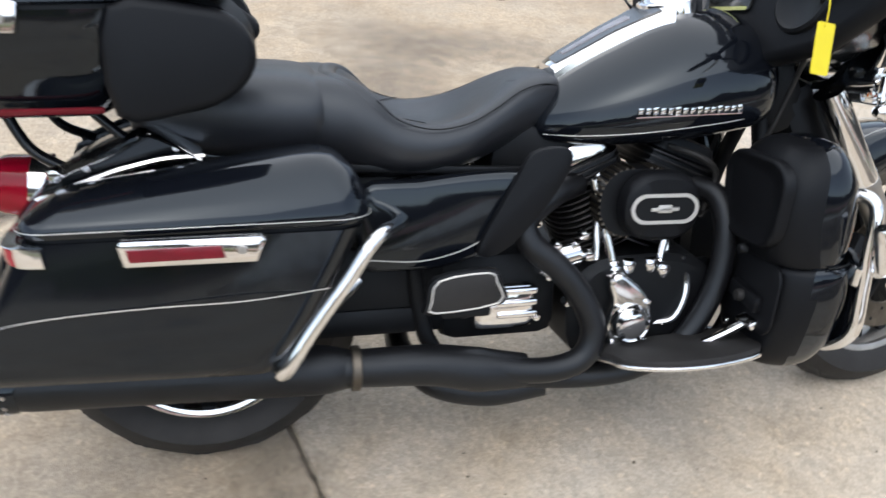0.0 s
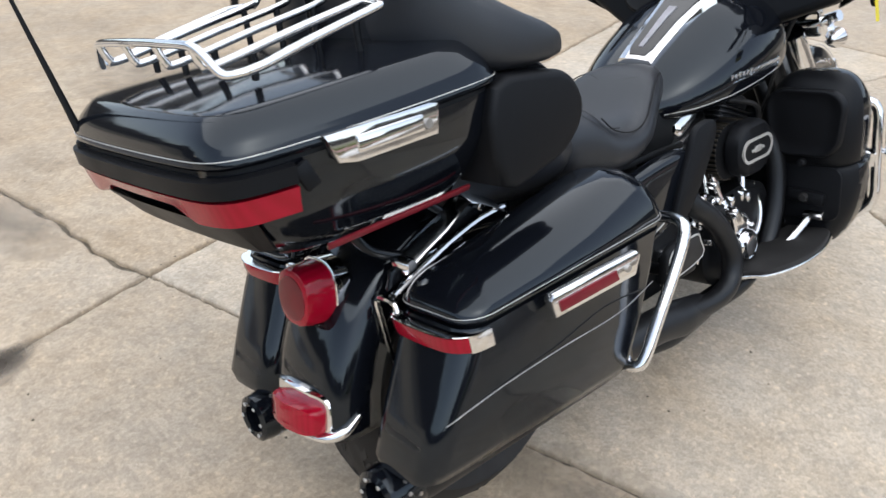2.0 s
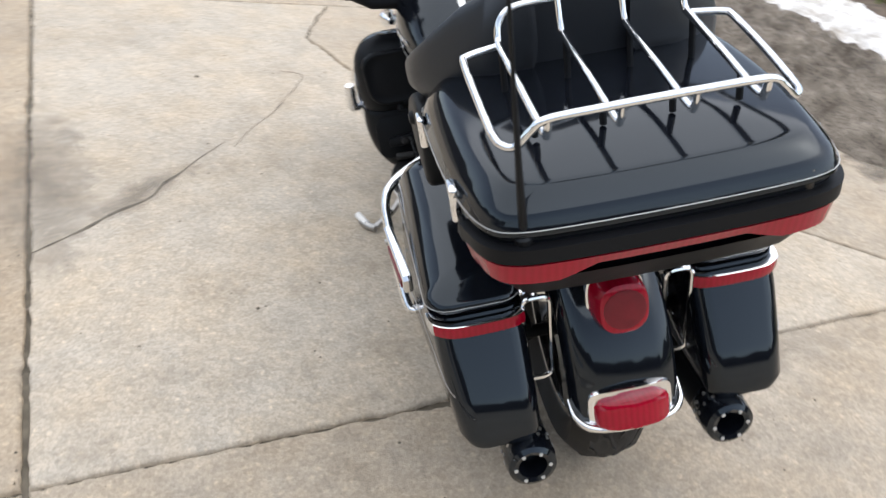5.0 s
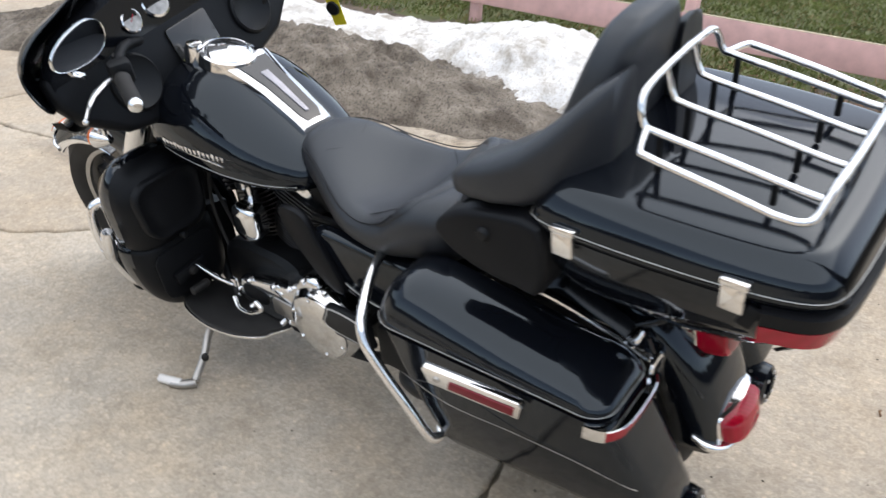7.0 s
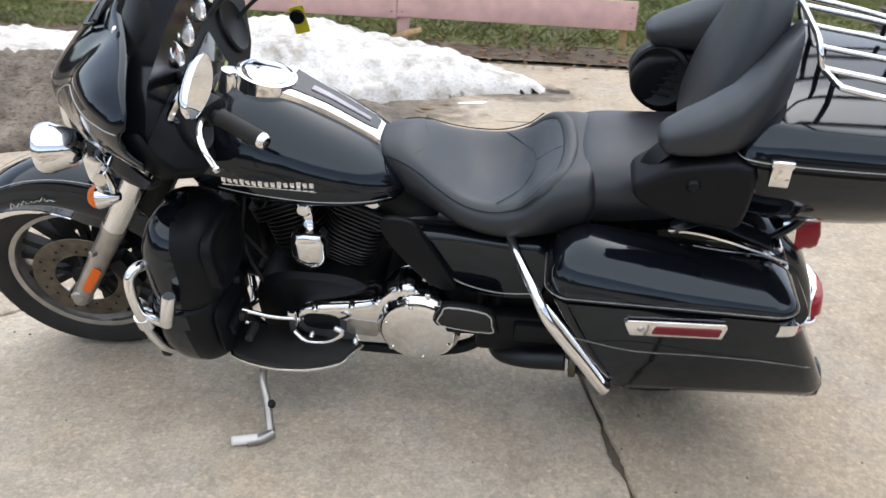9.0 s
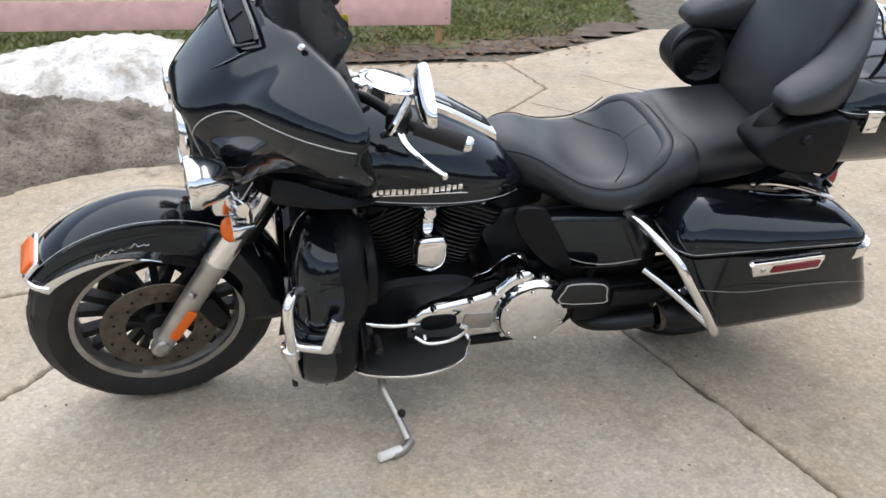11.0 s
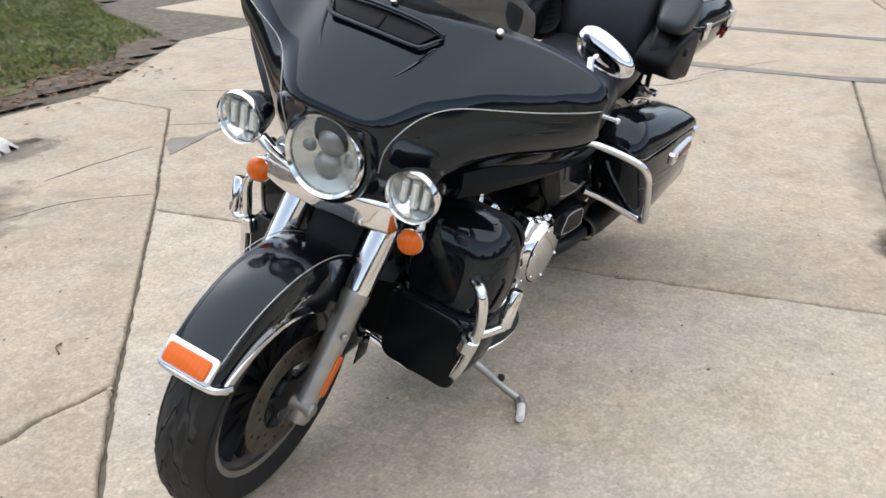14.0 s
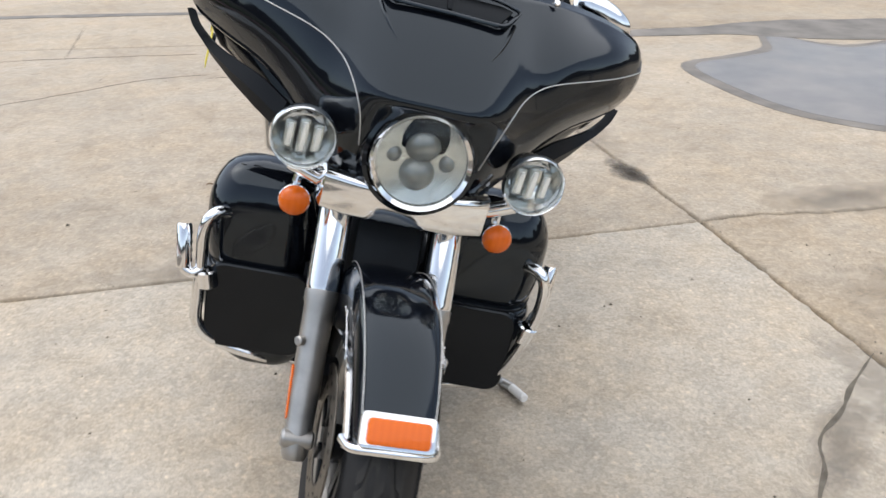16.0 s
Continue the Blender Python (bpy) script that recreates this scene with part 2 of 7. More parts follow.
def concrete(name, base, stain):
    m = bpy.data.materials.new(name)
    m.use_nodes = True
    nt = m.node_tree
    L = nt.links.new
    b = nt.nodes["Principled BSDF"]
    b.inputs["Roughness"].default_value = 0.85
    geo = nt.nodes.new("ShaderNodeNewGeometry")

    def noise_tex(scale, detail, rough=0.6):
        t = nt.nodes.new("ShaderNodeTexNoise")
        t.inputs["Scale"].default_value, t.inputs["Detail"].default_value, t.inputs["Roughness"].default_value = scale, detail, rough
        L(geo.outputs["Position"], t.inputs["Vector"])
        return t

    def ramp(src, p0, c0, p1, c1):
        r = nt.nodes.new("ShaderNodeValToRGB")
        r.color_ramp.elements[0].position, r.color_ramp.elements[1].position = p0, p1
        r.color_ramp.elements[0].color, r.color_ramp.elements[1].color = (*c0, 1), (*c1, 1)
        L(src, r.inputs["Fac"])
        return r

    def mix(kind, fac, a, c):
        x = nt.nodes.new("ShaderNodeMix")
        x.data_type, x.blend_type = "RGBA", kind
        x.inputs["Factor"].default_value = fac
        L(a, x.inputs["A"])
        L(c, x.inputs["B"])
        return x.outputs["Result"]

    large = ramp(noise_tex(0.9, 5).outputs["Fac"], 0.32, stain, 0.62, base)
    mid = ramp(noise_tex(7, 6, 0.7).outputs["Fac"], 0.3, (0.85, 0.845, 0.835), 0.7, (1.06, 1.055, 1.045))
    fine = ramp(noise_tex(95, 4, 0.75).outputs["Fac"], 0.34, (0.62, 0.61, 0.59), 0.66, (1.26, 1.25, 1.22))
    vor = nt.nodes.new("ShaderNodeTexVoronoi")
    vor.inputs["Scale"].default_value = 44
    warp = nt.nodes.new("ShaderNodeVectorMath")
    warp.operation = "MULTIPLY_ADD"
    L(noise_tex(38, 3).outputs["Color"], warp.inputs[0])
    warp.inputs[1].default_value = (0.022, 0.022, 0.022)
    L(geo.outputs["Position"], warp.inputs[2])
    agg = nt.nodes.new("ShaderNodeTexVoronoi")
    agg.inputs["Scale"].default_value = 62
    L(warp.outputs["Vector"], agg.inputs["Vector"])
    asep = nt.nodes.new("ShaderNodeSeparateColor")
    L(agg.outputs["Color"], asep.inputs["Color"])
    peb = ramp(asep.outputs["Green"], 0.0, (0.86, 0.855, 0.84), 1.0, (1.10, 1.095, 1.08))
    L(warp.outputs["Vector"], vor.inputs["Vector"])
    stone = ramp(vor.outputs["Distance"], 0.15, (1.22, 1.20, 1.16), 0.42, (1, 1, 1))
    sep = nt.nodes.new("ShaderNodeSeparateColor")
    L(vor.outputs["Color"], sep.inputs["Color"])
    pick = ramp(sep.outputs["Red"], 0.66, (0, 0, 0), 0.72, (1, 1, 1))
    c = mix("MULTIPLY", 1.0, large.outputs["Color"], mid.outputs["Color"])
    c = mix("MULTIPLY", 0.55, c, fine.outputs["Color"])
    c = mix("MULTIPLY", 0.9, c, peb.outputs["Color"])
    pit = ramp(noise_tex(33, 5, 0.7).outputs["Fac"], 0.20, (0.58, 0.55, 0.51), 0.34, (1, 1, 1))
    c = mix("MULTIPLY", 1.0, c, pit.outputs["Color"])
    tan = ramp(noise_tex(2.3, 7, 0.72).outputs["Fac"], 0.40, (1.0, 1.0, 1.0), 0.72, (1.05, 0.97, 0.86))
    c = mix("MULTIPLY", 1.0, c, tan.outputs["Color"])
    blot = ramp(noise_tex(3.6, 8, 0.75).outputs["Fac"], 0.30, (0.84, 0.825, 0.80), 0.45, (1, 1, 1))
    c = mix("MULTIPLY", 0.8, c, blot.outputs["Color"])
    st = nt.nodes.new("ShaderNodeMix")
    st.data_type, st.blend_type = "RGBA", "MULTIPLY"
    L(pick.outputs["Color"], st.inputs["Factor"])
    L(c, st.inputs["A"])
    L(stone.outputs["Color"], st.inputs["B"])
    inf = nt.nodes.new("ShaderNodeObjectInfo")
    tone = ramp(inf.outputs["Random"], 0.0, (0.93, 0.93, 0.93), 1.0, (1.06, 1.05, 1.03))
    L(mix("MULTIPLY", 1.0, st.outputs["Result"], tone.outputs["Color"]), b.inputs["Base Color"])
    bp = nt.nodes.new("ShaderNodeBump")
    bp.inputs["Strength"].default_value, bp.inputs["Distance"].default_value = 0.55, 0.004
    L(noise_tex(130, 5, 0.75).outputs["Fac"], bp.inputs["Height"])
    L(bp.outputs["Normal"], b.inputs["Normal"])
    return m


CONCRETE = concrete("worn_concrete", (0.470, 0.416, 0.346), (0.385, 0.338, 0.278))
PALECONC = concrete("pale_exposed_aggregate_concrete", (0.548, 0.500, 0.430), (0.468, 0.421, 0.356))
OLDCONC = concrete("brown_stained_concrete", (0.466, 0.402, 0.320), (0.358, 0.302, 0.235))
JOINTDIRT = mat("joint_dirt", (0.135, 0.118, 0.090), 0.95, var=0.4, var_scale=20, bump=0.5, bump_scale=90)
SOIL = mat("wet_brown_soil", (0.115, 0.090, 0.066), 0.85, var=0.45, var_scale=6, bump=0.8, bump_scale=60)
WET = mat("wet_stained_concrete", (0.19, 0.170, 0.145), 0.62, var=0.3, var_scale=5, bump=0.1, bump_scale=120)


def soft_stain(name, color, peak):
    """A stain that fades out raggedly towards the rim of its patch."""
    m = mat(name, color, 0.65, var=0.25, var_scale=6)
    nt = m.node_tree
    L = nt.links.new
    co = nt.nodes.new("ShaderNodeTexCoord")
    mp = nt.nodes.new("ShaderNodeMapping")
    mp.inputs["Location"].default_value, mp.inputs["Scale"].default_value = (-1.0, -1.0, 0.0), (2.0, 2.0, 0.0)
    L(co.outputs["Generated"], mp.inputs["Vector"])
    ln = nt.nodes.new("ShaderNodeVectorMath")
    ln.operation = "LENGTH"
    L(mp.outputs["Vector"], ln.inputs[0])
    nz = nt.nodes.new("ShaderNodeTexNoise")
    nz.inputs["Scale"].default_value, nz.inputs["Detail"].default_value = 9, 6
    L(co.outputs["Object"], nz.inputs["Vector"])
    ad = nt.nodes.new("ShaderNodeMath")
    L(ln.outputs["Value"], ad.inputs[0])
    L(nz.outputs["Fac"], ad.inputs[1])
    rp = nt.nodes.new("ShaderNodeMapRange")
    rp.inputs["From Min"].default_value, rp.inputs["From Max"].default_value = 0.60, 1.35
    rp.inputs["To Min"].default_value, rp.inputs["To Max"].default_value = peak, 0.0
    L(ad.outputs[0], rp.inputs["Value"])
    L(rp.outputs["Result"], nt.nodes["Principled BSDF"].inputs["Alpha"])
    return m


STAIN = soft_stain("damp_stain", (0.20, 0.172, 0.138), 0.72)
GRIME = soft_stain("joint_grime", (0.27, 0.232, 0.185), 0.26)
WATER = mat("shallow_puddle", (0.22, 0.195, 0.170), 0.12, spec=0.36, var=0.25, var_scale=2.5, rough_var=0.10)


def snow_mat(name, clean, grime, lo, hi, grit, crust=0.0):
    """Old snow: clean crust broken by grime, peppered with dark grit."""
    m = mat(name, clean, 0.75)
    nt = m.node_tree
    L = nt.links.new
    b = nt.nodes["Principled BSDF"]
    geo = nt.nodes.new("ShaderNodeNewGeometry")
    out = None
    for sc, det, p0, c0, p1, c1 in ((4.5, 9, lo, grime, hi, clean), (70, 4, 0.36, (grit, grit * 0.95, grit * 0.88), 0.50, (1, 1, 1)), (170, 2, 0.30, (grit, grit, grit), 0.42, (1, 1, 1))):
        t = nt.nodes.new("ShaderNodeTexNoise")
        t.inputs["Scale"].default_value, t.inputs["Detail"].default_value, t.inputs["Roughness"].default_value = sc, det, 0.68
        L(geo.outputs["Position"], t.inputs["Vector"])
        r = nt.nodes.new("ShaderNodeValToRGB")
        r.color_ramp.elements[0].position, r.color_ramp.elements[1].position = p0, p1
        r.color_ramp.elements[0].color, r.color_ramp.elements[1].color = (*c0, 1), (*c1, 1)
        L(t.outputs["Fac"], r.inputs["Fac"])
        if out is None:
            out = r.outputs["Color"]
        else:
            x = nt.nodes.new("ShaderNodeMix")
            x.data_type, x.blend_type = "RGBA", "MULTIPLY"
            x.inputs["Factor"].default_value = 1.0
            L(out, x.inputs["A"])
            L(r.outputs["Color"], x.inputs["B"])
            out = x.outputs["Result"]
    if crust:
        sp = nt.nodes.new("ShaderNodeSeparateXYZ")
        L(geo.outputs["Position"], sp.inputs["Vector"])
        pn = nt.nodes.new("ShaderNodeTexNoise")
        pn.inputs["Scale"].default_value, pn.inputs["Detail"].default_value, pn.inputs["Roughness"].default_value = 2.6, 8, 0.7
        L(geo.outputs["Position"], pn.inputs["Vector"])
        mu = nt.nodes.new("ShaderNodeMath")
        mu.operation = "MULTIPLY_ADD"
        mu.inputs[1].default_value = 2.4
        L(pn.outputs["Fac"], mu.inputs[0])
        L(sp.outputs["Y"], mu.inputs[2])
        fr_ = nt.nodes.new("ShaderNodeMapRange")
        fr_.inputs["From Min"].default_value, fr_.inputs["From Max"].default_value = crust - 0.12, crust + 0.28
        fr_.inputs["To Min"].default_value, fr_.inputs["To Max"].default_value = 1.0, 0.0
        L(mu.outputs[0], fr_.inputs["Value"])
        mx = nt.nodes.new("ShaderNodeMix")
        mx.data_type = "RGBA"
        L(fr_.outputs["Result"], mx.inputs["Factor"])
        L(out, mx.inputs["A"])
        mx.inputs["B"].default_value = (0.74, 0.72, 0.68, 1)
        out = mx.outputs["Result"]
    L(out, b.inputs["Base Color"])
    bp = nt.nodes.new("ShaderNodeBump")
    bp.inputs["Strength"].default_value, bp.inputs["Distance"].default_value = 0.8, 0.008
    L(t.outputs["Fac"], bp.inputs["Height"])
    L(bp.outputs["Normal"], b.inputs["Normal"])
    return m


SNOW = snow_mat("old_snow", (0.84, 0.835, 0.82), (0.44, 0.40, 0.34), 0.36, 0.54, 0.74)
BACK = mat("far_bare_trees", (0.055, 0.052, 0.048), 0.9, var=0.5, var_scale=0.6)
DIRTY = snow_mat("gritty_dirty_snow", (0.31, 0.268, 0.215), (0.100, 0.080, 0.059), 0.38, 0.66, 0.34, -1.72)
LAWN = mat("thin_lawn_ground", (0.095, 0.105, 0.040), 0.9, var=0.5, var_scale=2.5, bump=0.8, bump_scale=40)
PINK = mat("faded_pink_paint", (0.62, 0.40, 0.38), 0.6, var=0.14, var_scale=9, bump=0.2, bump_scale=80)
WOOD = mat("raw_wood", (0.38, 0.25, 0.13), 0.7, var=0.25, var_scale=20)
LEAF = mat("dead_leaf", (0.20, 0.115, 0.06), 0.8, var=0.4, var_scale=30)
GRASS = mat("winter_grass", (0.135, 0.165, 0.045), 0.75, var=0.5, var_scale=3)
STRAW = mat("dry_grass", (0.28, 0.22, 0.11), 0.8, var=0.3, var_scale=10)

ground = part("ground", plate([(-200, -200), (200, -200), (200, 200), (-200, 200)], 0.05, 0, Matrix.Translation((0, 0, -0.068))), JOINTDIRT)
tagged(ground, "dark damp soil under the concrete yard", "ground", kind="structure")

# the yard's joint and crack corners
J = {
    "a": (-3.5, 0.49), "b": (-0.14, 1.320), "c": (0.57, -1.66), "d": (-0.61, -2.98), "e": (-2.2, -4.75), "f": (-3.3, -4.75),
    "g": (3.93, 2.23), "h": (3.93, 0.47), "i": (3.24, 0.62), "j": (2.30, 0.24), "k": (1.90, -0.2), "l": (1.55, -0.61),
    "m": (3.93, -0.32), "n": (3.14, -0.45), "o": (2.1, -0.64), "p": (3.93, -4.2), "q": (-0.27, 2.22), "r": (-0.95, 6.5),
    "s": (3.93, 6.5), "t": (-4.6, 6.5), "u": (-3.97, 1.2), "v": (9.5, 6.5), "w": (9.5, 0.5), "x": (9.5, -4.2), "y": (-3.6, -1.2),
    "z": (-10, -1.0), "A": (-10, 6.5), "B": (-10, -6.5), "C": (-3.3, -6.5), "D": (-10, 12), "E": (9.5, 12), "F": (-1.8, 12), "G": (1.0, -3.75),
    "H": (-0.55, -3.75),
}
CRACKED = {frozenset(p) for p in ("lo", "on", "nm", "kj", "ji", "ih", "dH", "bq")}


def edge_line(a, b):
    """Points from joint corner a up to b, jagged where it is a crack."""
    key = "".join(sorted((a, b)))
    p, q = Vector((*J[key[0]], 0)), Vector((*J[key[1]], 0))
    n = max(2, int((q - p).length / (0.018 if (q - p).length < 6 else 0.06)))
    amp = 0.030 if frozenset(key) in CRACKED else 0.008 if key == "bc" else 0.006
    perp = (q - p).normalized().cross(Vector((0, 0, 1)))
    pts = []
    for i in range(n):
        t = i / n
        base = p.lerp(q, t)
        d = noise.noise(base * 3.1 + Vector((7, 3, 1))) + 0.6 * noise.noise(base * 11)
        pts.append(base + perp * (d * amp * min(1, 6 * min(t, 1 - t))))
    if key[0] != a:
        pts = [q] + pts[:0:-1]
    return pts


def slab(loop, material, inset, parent):
    """One slab: its outline drawn in from the joint lines, with worn rounded edges."""
    pts = []
    for a, b in zip(loop, loop[1:] + loop[0]):
        pts += edge_line(a, b)
    area = sum(p.x * q.y - q.x * p.y for p, q in zip(pts, pts[1:] + pts[:1]))
    if area < 0:
        pts.reverse()
    n = len(pts)

    def drawn(d, z, rough):
        out = []
        for i, p in enumerate(pts):
            t = (pts[(i + 1) % n] - pts[i - 1]).normalized()
            chip = max(0.0, noise.noise(p * 5.3 + Vector((3, 9, 4))) - 0.28) * 0.022
            w = d + rough * (0.5 + noise.noise(p * 14)) + rough * 0.9 * noise.noise(p * 37) + rough * 0.9 * noise.noise(p * 83) + chip * (1 if rough > 0.005 else 0.75)
            out.append(Vector((p.x - t.y * w, p.y + t.x * w, z)))
        return out

    bm = bmesh.new()
    rings = [[bm.verts.new(v) for v in drawn(d, z, r)] for d, z, r in ((inset, -0.030, 0.004), (inset, -0.007, 0.004), (inset + 0.004, -0.0015, 0.006), (inset + 0.010, 0.0, 0.006))]
    for a, b in zip(rings[:-1], rings[1:]):
        for i in range(n):
            bm.faces.new((a[i], a[(i + 1) % n], b[(i + 1) % n], b[i]))
    for tri in tessellate_polygon([[v.co for v in rings[-1]]]):
        bm.faces.new([rings[-1][k] for k in tri])
    bmesh.ops.recalc_face_normals(bm, faces=bm.faces)
    bm.normal_update()
    return part("slab", bm, material, parent, sharp=60)


pavement = tagged(new("pavement"), "worn pale concrete yard slabs with dirty joints", "pavement", kind="structure")
for loop, mt, ins in (("abcdHefy", CONCRETE, 0.0045), ("bghijklc", PALECONC, 0.0045), ("klonmhij", CONCRETE, 0.007), ("clonmpGHd", CONCRETE, 0.006),
                      ("bqrsg", OLDCONC, 0.007), ("abqrtu", CONCRETE, 0.007), ("gsvw", OLDCONC, 0.008), ("hgwxpm", CONCRETE, 0.008),
                      ("fyauzBC", CONCRETE, 0.008), ("utAz", OLDCONC, 0.008), ("trFDA", OLDCONC, 0.008), ("rsvEF", OLDCONC, 0.008)):
    slab(loop, mt, ins, pavement)

# ---- motorcycle ----
LEAN = 12.3
bike = new("motorcycle")
bike.matrix_world = pose(0, 0, 0, -LEAN, 0, 0)
tagged(bike, "black full-dress touring motorcycle leaning on its side stand", "motorcycle")

# the fork, front wheel and fairing turn to the left together
_p = Vector((1.38, 0, 0.8))
FM = Matrix.Translation((0, 0.04, 0)) @ Matrix.Translation(_p) @ Matrix.Rotation(radians(8), 4, Vector((-0.44, 0, 0.9)).normalized()) @ Matrix.Translation(-_p)


def fr(bm):
    return moved(bm, FM)


def along_y(x, y, z, s=1):
    """Pose with local z pointing to the machine's left (s=1) or right."""
    return facing((x, y, z), (0, s, 0))


# --- wheels ---
def tyre_profile(R, w, rim):
    h = w / 2
    return [(rim, h * 0.72), (rim + 0.02, h * 0.92), (rim + 0.05, h), (R - 0.045, h * 0.93), (R - 0.016, h * 0.66), (R - 0.004, h * 0.33), (R, 0),
            (R - 0.004, -h * 0.33), (R - 0.016, -h * 0.66), (R - 0.045, -h * 0.93), (rim + 0.05, -h), (rim + 0.02, -h * 0.92), (rim, -h * 0.72)]


def tread(R, w, m):
    """Raised tread blocks between slanted grooves, all round the tyre."""
    bm = bmesh.new()
    n = 15
    for s in (1, -1):
        for i in range(n):
            a0 = 2 * math.pi * (i + (0.5 if s < 0 else 0)) / n
            for t0, t1, d0, d1 in ((0.02, 0.14, 0.0, 0.10), (0.14, 0.27, 0.10, 0.46), (0.27, 0.39, 0.46, 0.52), (0.39, 0.52, 0.52, 0.92), (0.52, 0.66, 0.92, 1.0)):
                quad = []
                for t, d in ((t0, d0), (t1, d1), (t1, d1 + 0.90), (t0, d0 + 0.90)):
                    a = a0 + d * 2 * math.pi / n
                    quad.append((a, s * t * w / 2, R - float(np.interp(t, [0, 0.33, 0.66], [0, 0.004, 0.016])) - 0.0006))
                vs = [m @ Vector((r * math.cos(a), r * math.sin(a), y)) for a, y, r in quad]
                vo = [m @ Vector(((r + 0.0042) * math.cos(a), (r + 0.0042) * math.sin(a), y)) for a, y, r in quad]
                V = [bm.verts.new(v) for v in vs + vo]
                bm.faces.new(V[4:])
                for k in range(4):
                    bm.faces.new((V[k], V[(k + 1) % 4], V[4 + (k + 1) % 4], V[4 + k]))
    bmesh.ops.recalc_face_normals(bm, faces=bm.faces)
    return bm


def wheel(name, R, w, rim, m, tr, spokes, finish, parent):
    hub = part(name, lathe([(0.0, 0.062), (0.030, 0.062), (0.034, 0.055), (0.034, 0.03), (0.048, 0.026), (0.048, -0.026), (0.034, -0.03), (0.034, -0.055), (0.030, -0.062), (0, -0.062)], 28, m), MATTE, parent)
    t, tb = lathe(tyre_profile(R, w, rim), 72, m), tread(R, w, m)
    part("tyre", tr(t) if tr else t, RUBBER, hub, "black road tyre with slanted tread grooves")
    tagged(part("tread", tr(tb) if tr else tb, TREAD, hub), kind="stuff")
    h = w / 2 * 0.72
    rimb = lathe([(rim + 0.006, h), (rim + 0.006, h - 0.006), (rim - 0.010, h - 0.010), (rim - 0.022, h * 0.4), (rim - 0.026, 0), (rim - 0.022, -h * 0.4), (rim - 0.010, -h + 0.010), (rim + 0.006, -h + 0.006), (rim + 0.006, -h),
                  (rim - 0.001, -h), (rim - 0.014, -h + 0.004), (rim - 0.014, h - 0.004), (rim - 0.001, h), (rim + 0.006, h)], 64, m)
    part("rim", tr(rimb) if tr else rimb, finish, hub, "bright machined wheel rim")
    for i in range(spokes):
        a = 2 * math.pi * i / spokes
        for d in (-0.13, 0.13):
            ps = []
            for r, da, th, wd in ((0.034, d * 0.6, 0.040, 0.012), (0.10, d * 1.0, 0.030, 0.010), (rim - 0.018, d * 1.15, 0.034, 0.011)):
                c, s = math.cos(a + da), math.sin(a + da)
                tx, ty = -s, c
                ps.append([m @ Vector((r * c + tx * wd * sx, r * s + ty * wd * sx, th / 2 * sy)) for sx, sy in ((1, 1), (-1, 1), (-1, -1), (1, -1))])
            sp = ring_mesh(ps)
            part("spoke", tr(sp) if tr else sp, MATTE, hub, sharp=30)
    if tr:
        hub.data.transform(FM)
    return hub


wheel("rear_wheel", 0.320, 0.18, 0.215, along_y(0, 0, 0.32), None, 9, CHROME, bike)
AX = (1.615, 0, 0.315)
front_wheel = wheel("front_wheel", 0.315, 0.135, 0.222, along_y(*AX), fr, 9, ALLOY, bike)
for s in (1, -1):
    disc = lathe([(0.088, 0.002), (0.148, 0.002), (0.150, 0), (0.148, -0.002), (0.088, -0.002), (0.086, 0), (0.088, 0.002)], 48, along_y(AX[0], s * 0.070, AX[2]))
    part("brake_disc", fr(disc), STEEL, front_wheel, "drilled brown steel brake disc")
    dots = [lathe([(0, 0.0025), (0.0045, 0.0025), (0.0045, -0.0025), (0, -0.0025)], 8, along_y(AX[0] + (0.102 + 0.014 * (i % 3)) * math.cos(i * 0.2618), s * 0.0702, AX[2] + (0.102 + 0.014 * (i % 3)) * math.sin(i * 0.2618))) for i in range(24)]
    tagged(part("disc_holes", fr(join(*dots)), MATTE, front_wheel), kind="stuff")
    part("disc_carrier", fr(lathe([(0, 0.012), (0.040, 0.012), (0.046, 0.004), (0.046, -0.002), (0.0, -0.002)], 28, along_y(AX[0], s * 0.060, AX[2]))), MATTE, front_wheel)
    for i in range(5):
        q = radians(72 * i + 15)
        arm = box(0.060, 0.016, 0.008, 0.002, along_y(AX[0], s * 0.066, AX[2]) @ Matrix.Rotation(q, 4, "Z") @ Matrix.Translation((0.066, 0, 0)))
        part("carrier_arm", fr(arm), MATTE, front_wheel)
    cal = box(0.055, 0.060, 0.110, 0.014, pose(AX[0] - 0.135, s * 0.082, AX[2] + 0.050, 0, 25, 0))
    part("brake_caliper", fr(cal), MATTE, bike, "black front brake caliper")


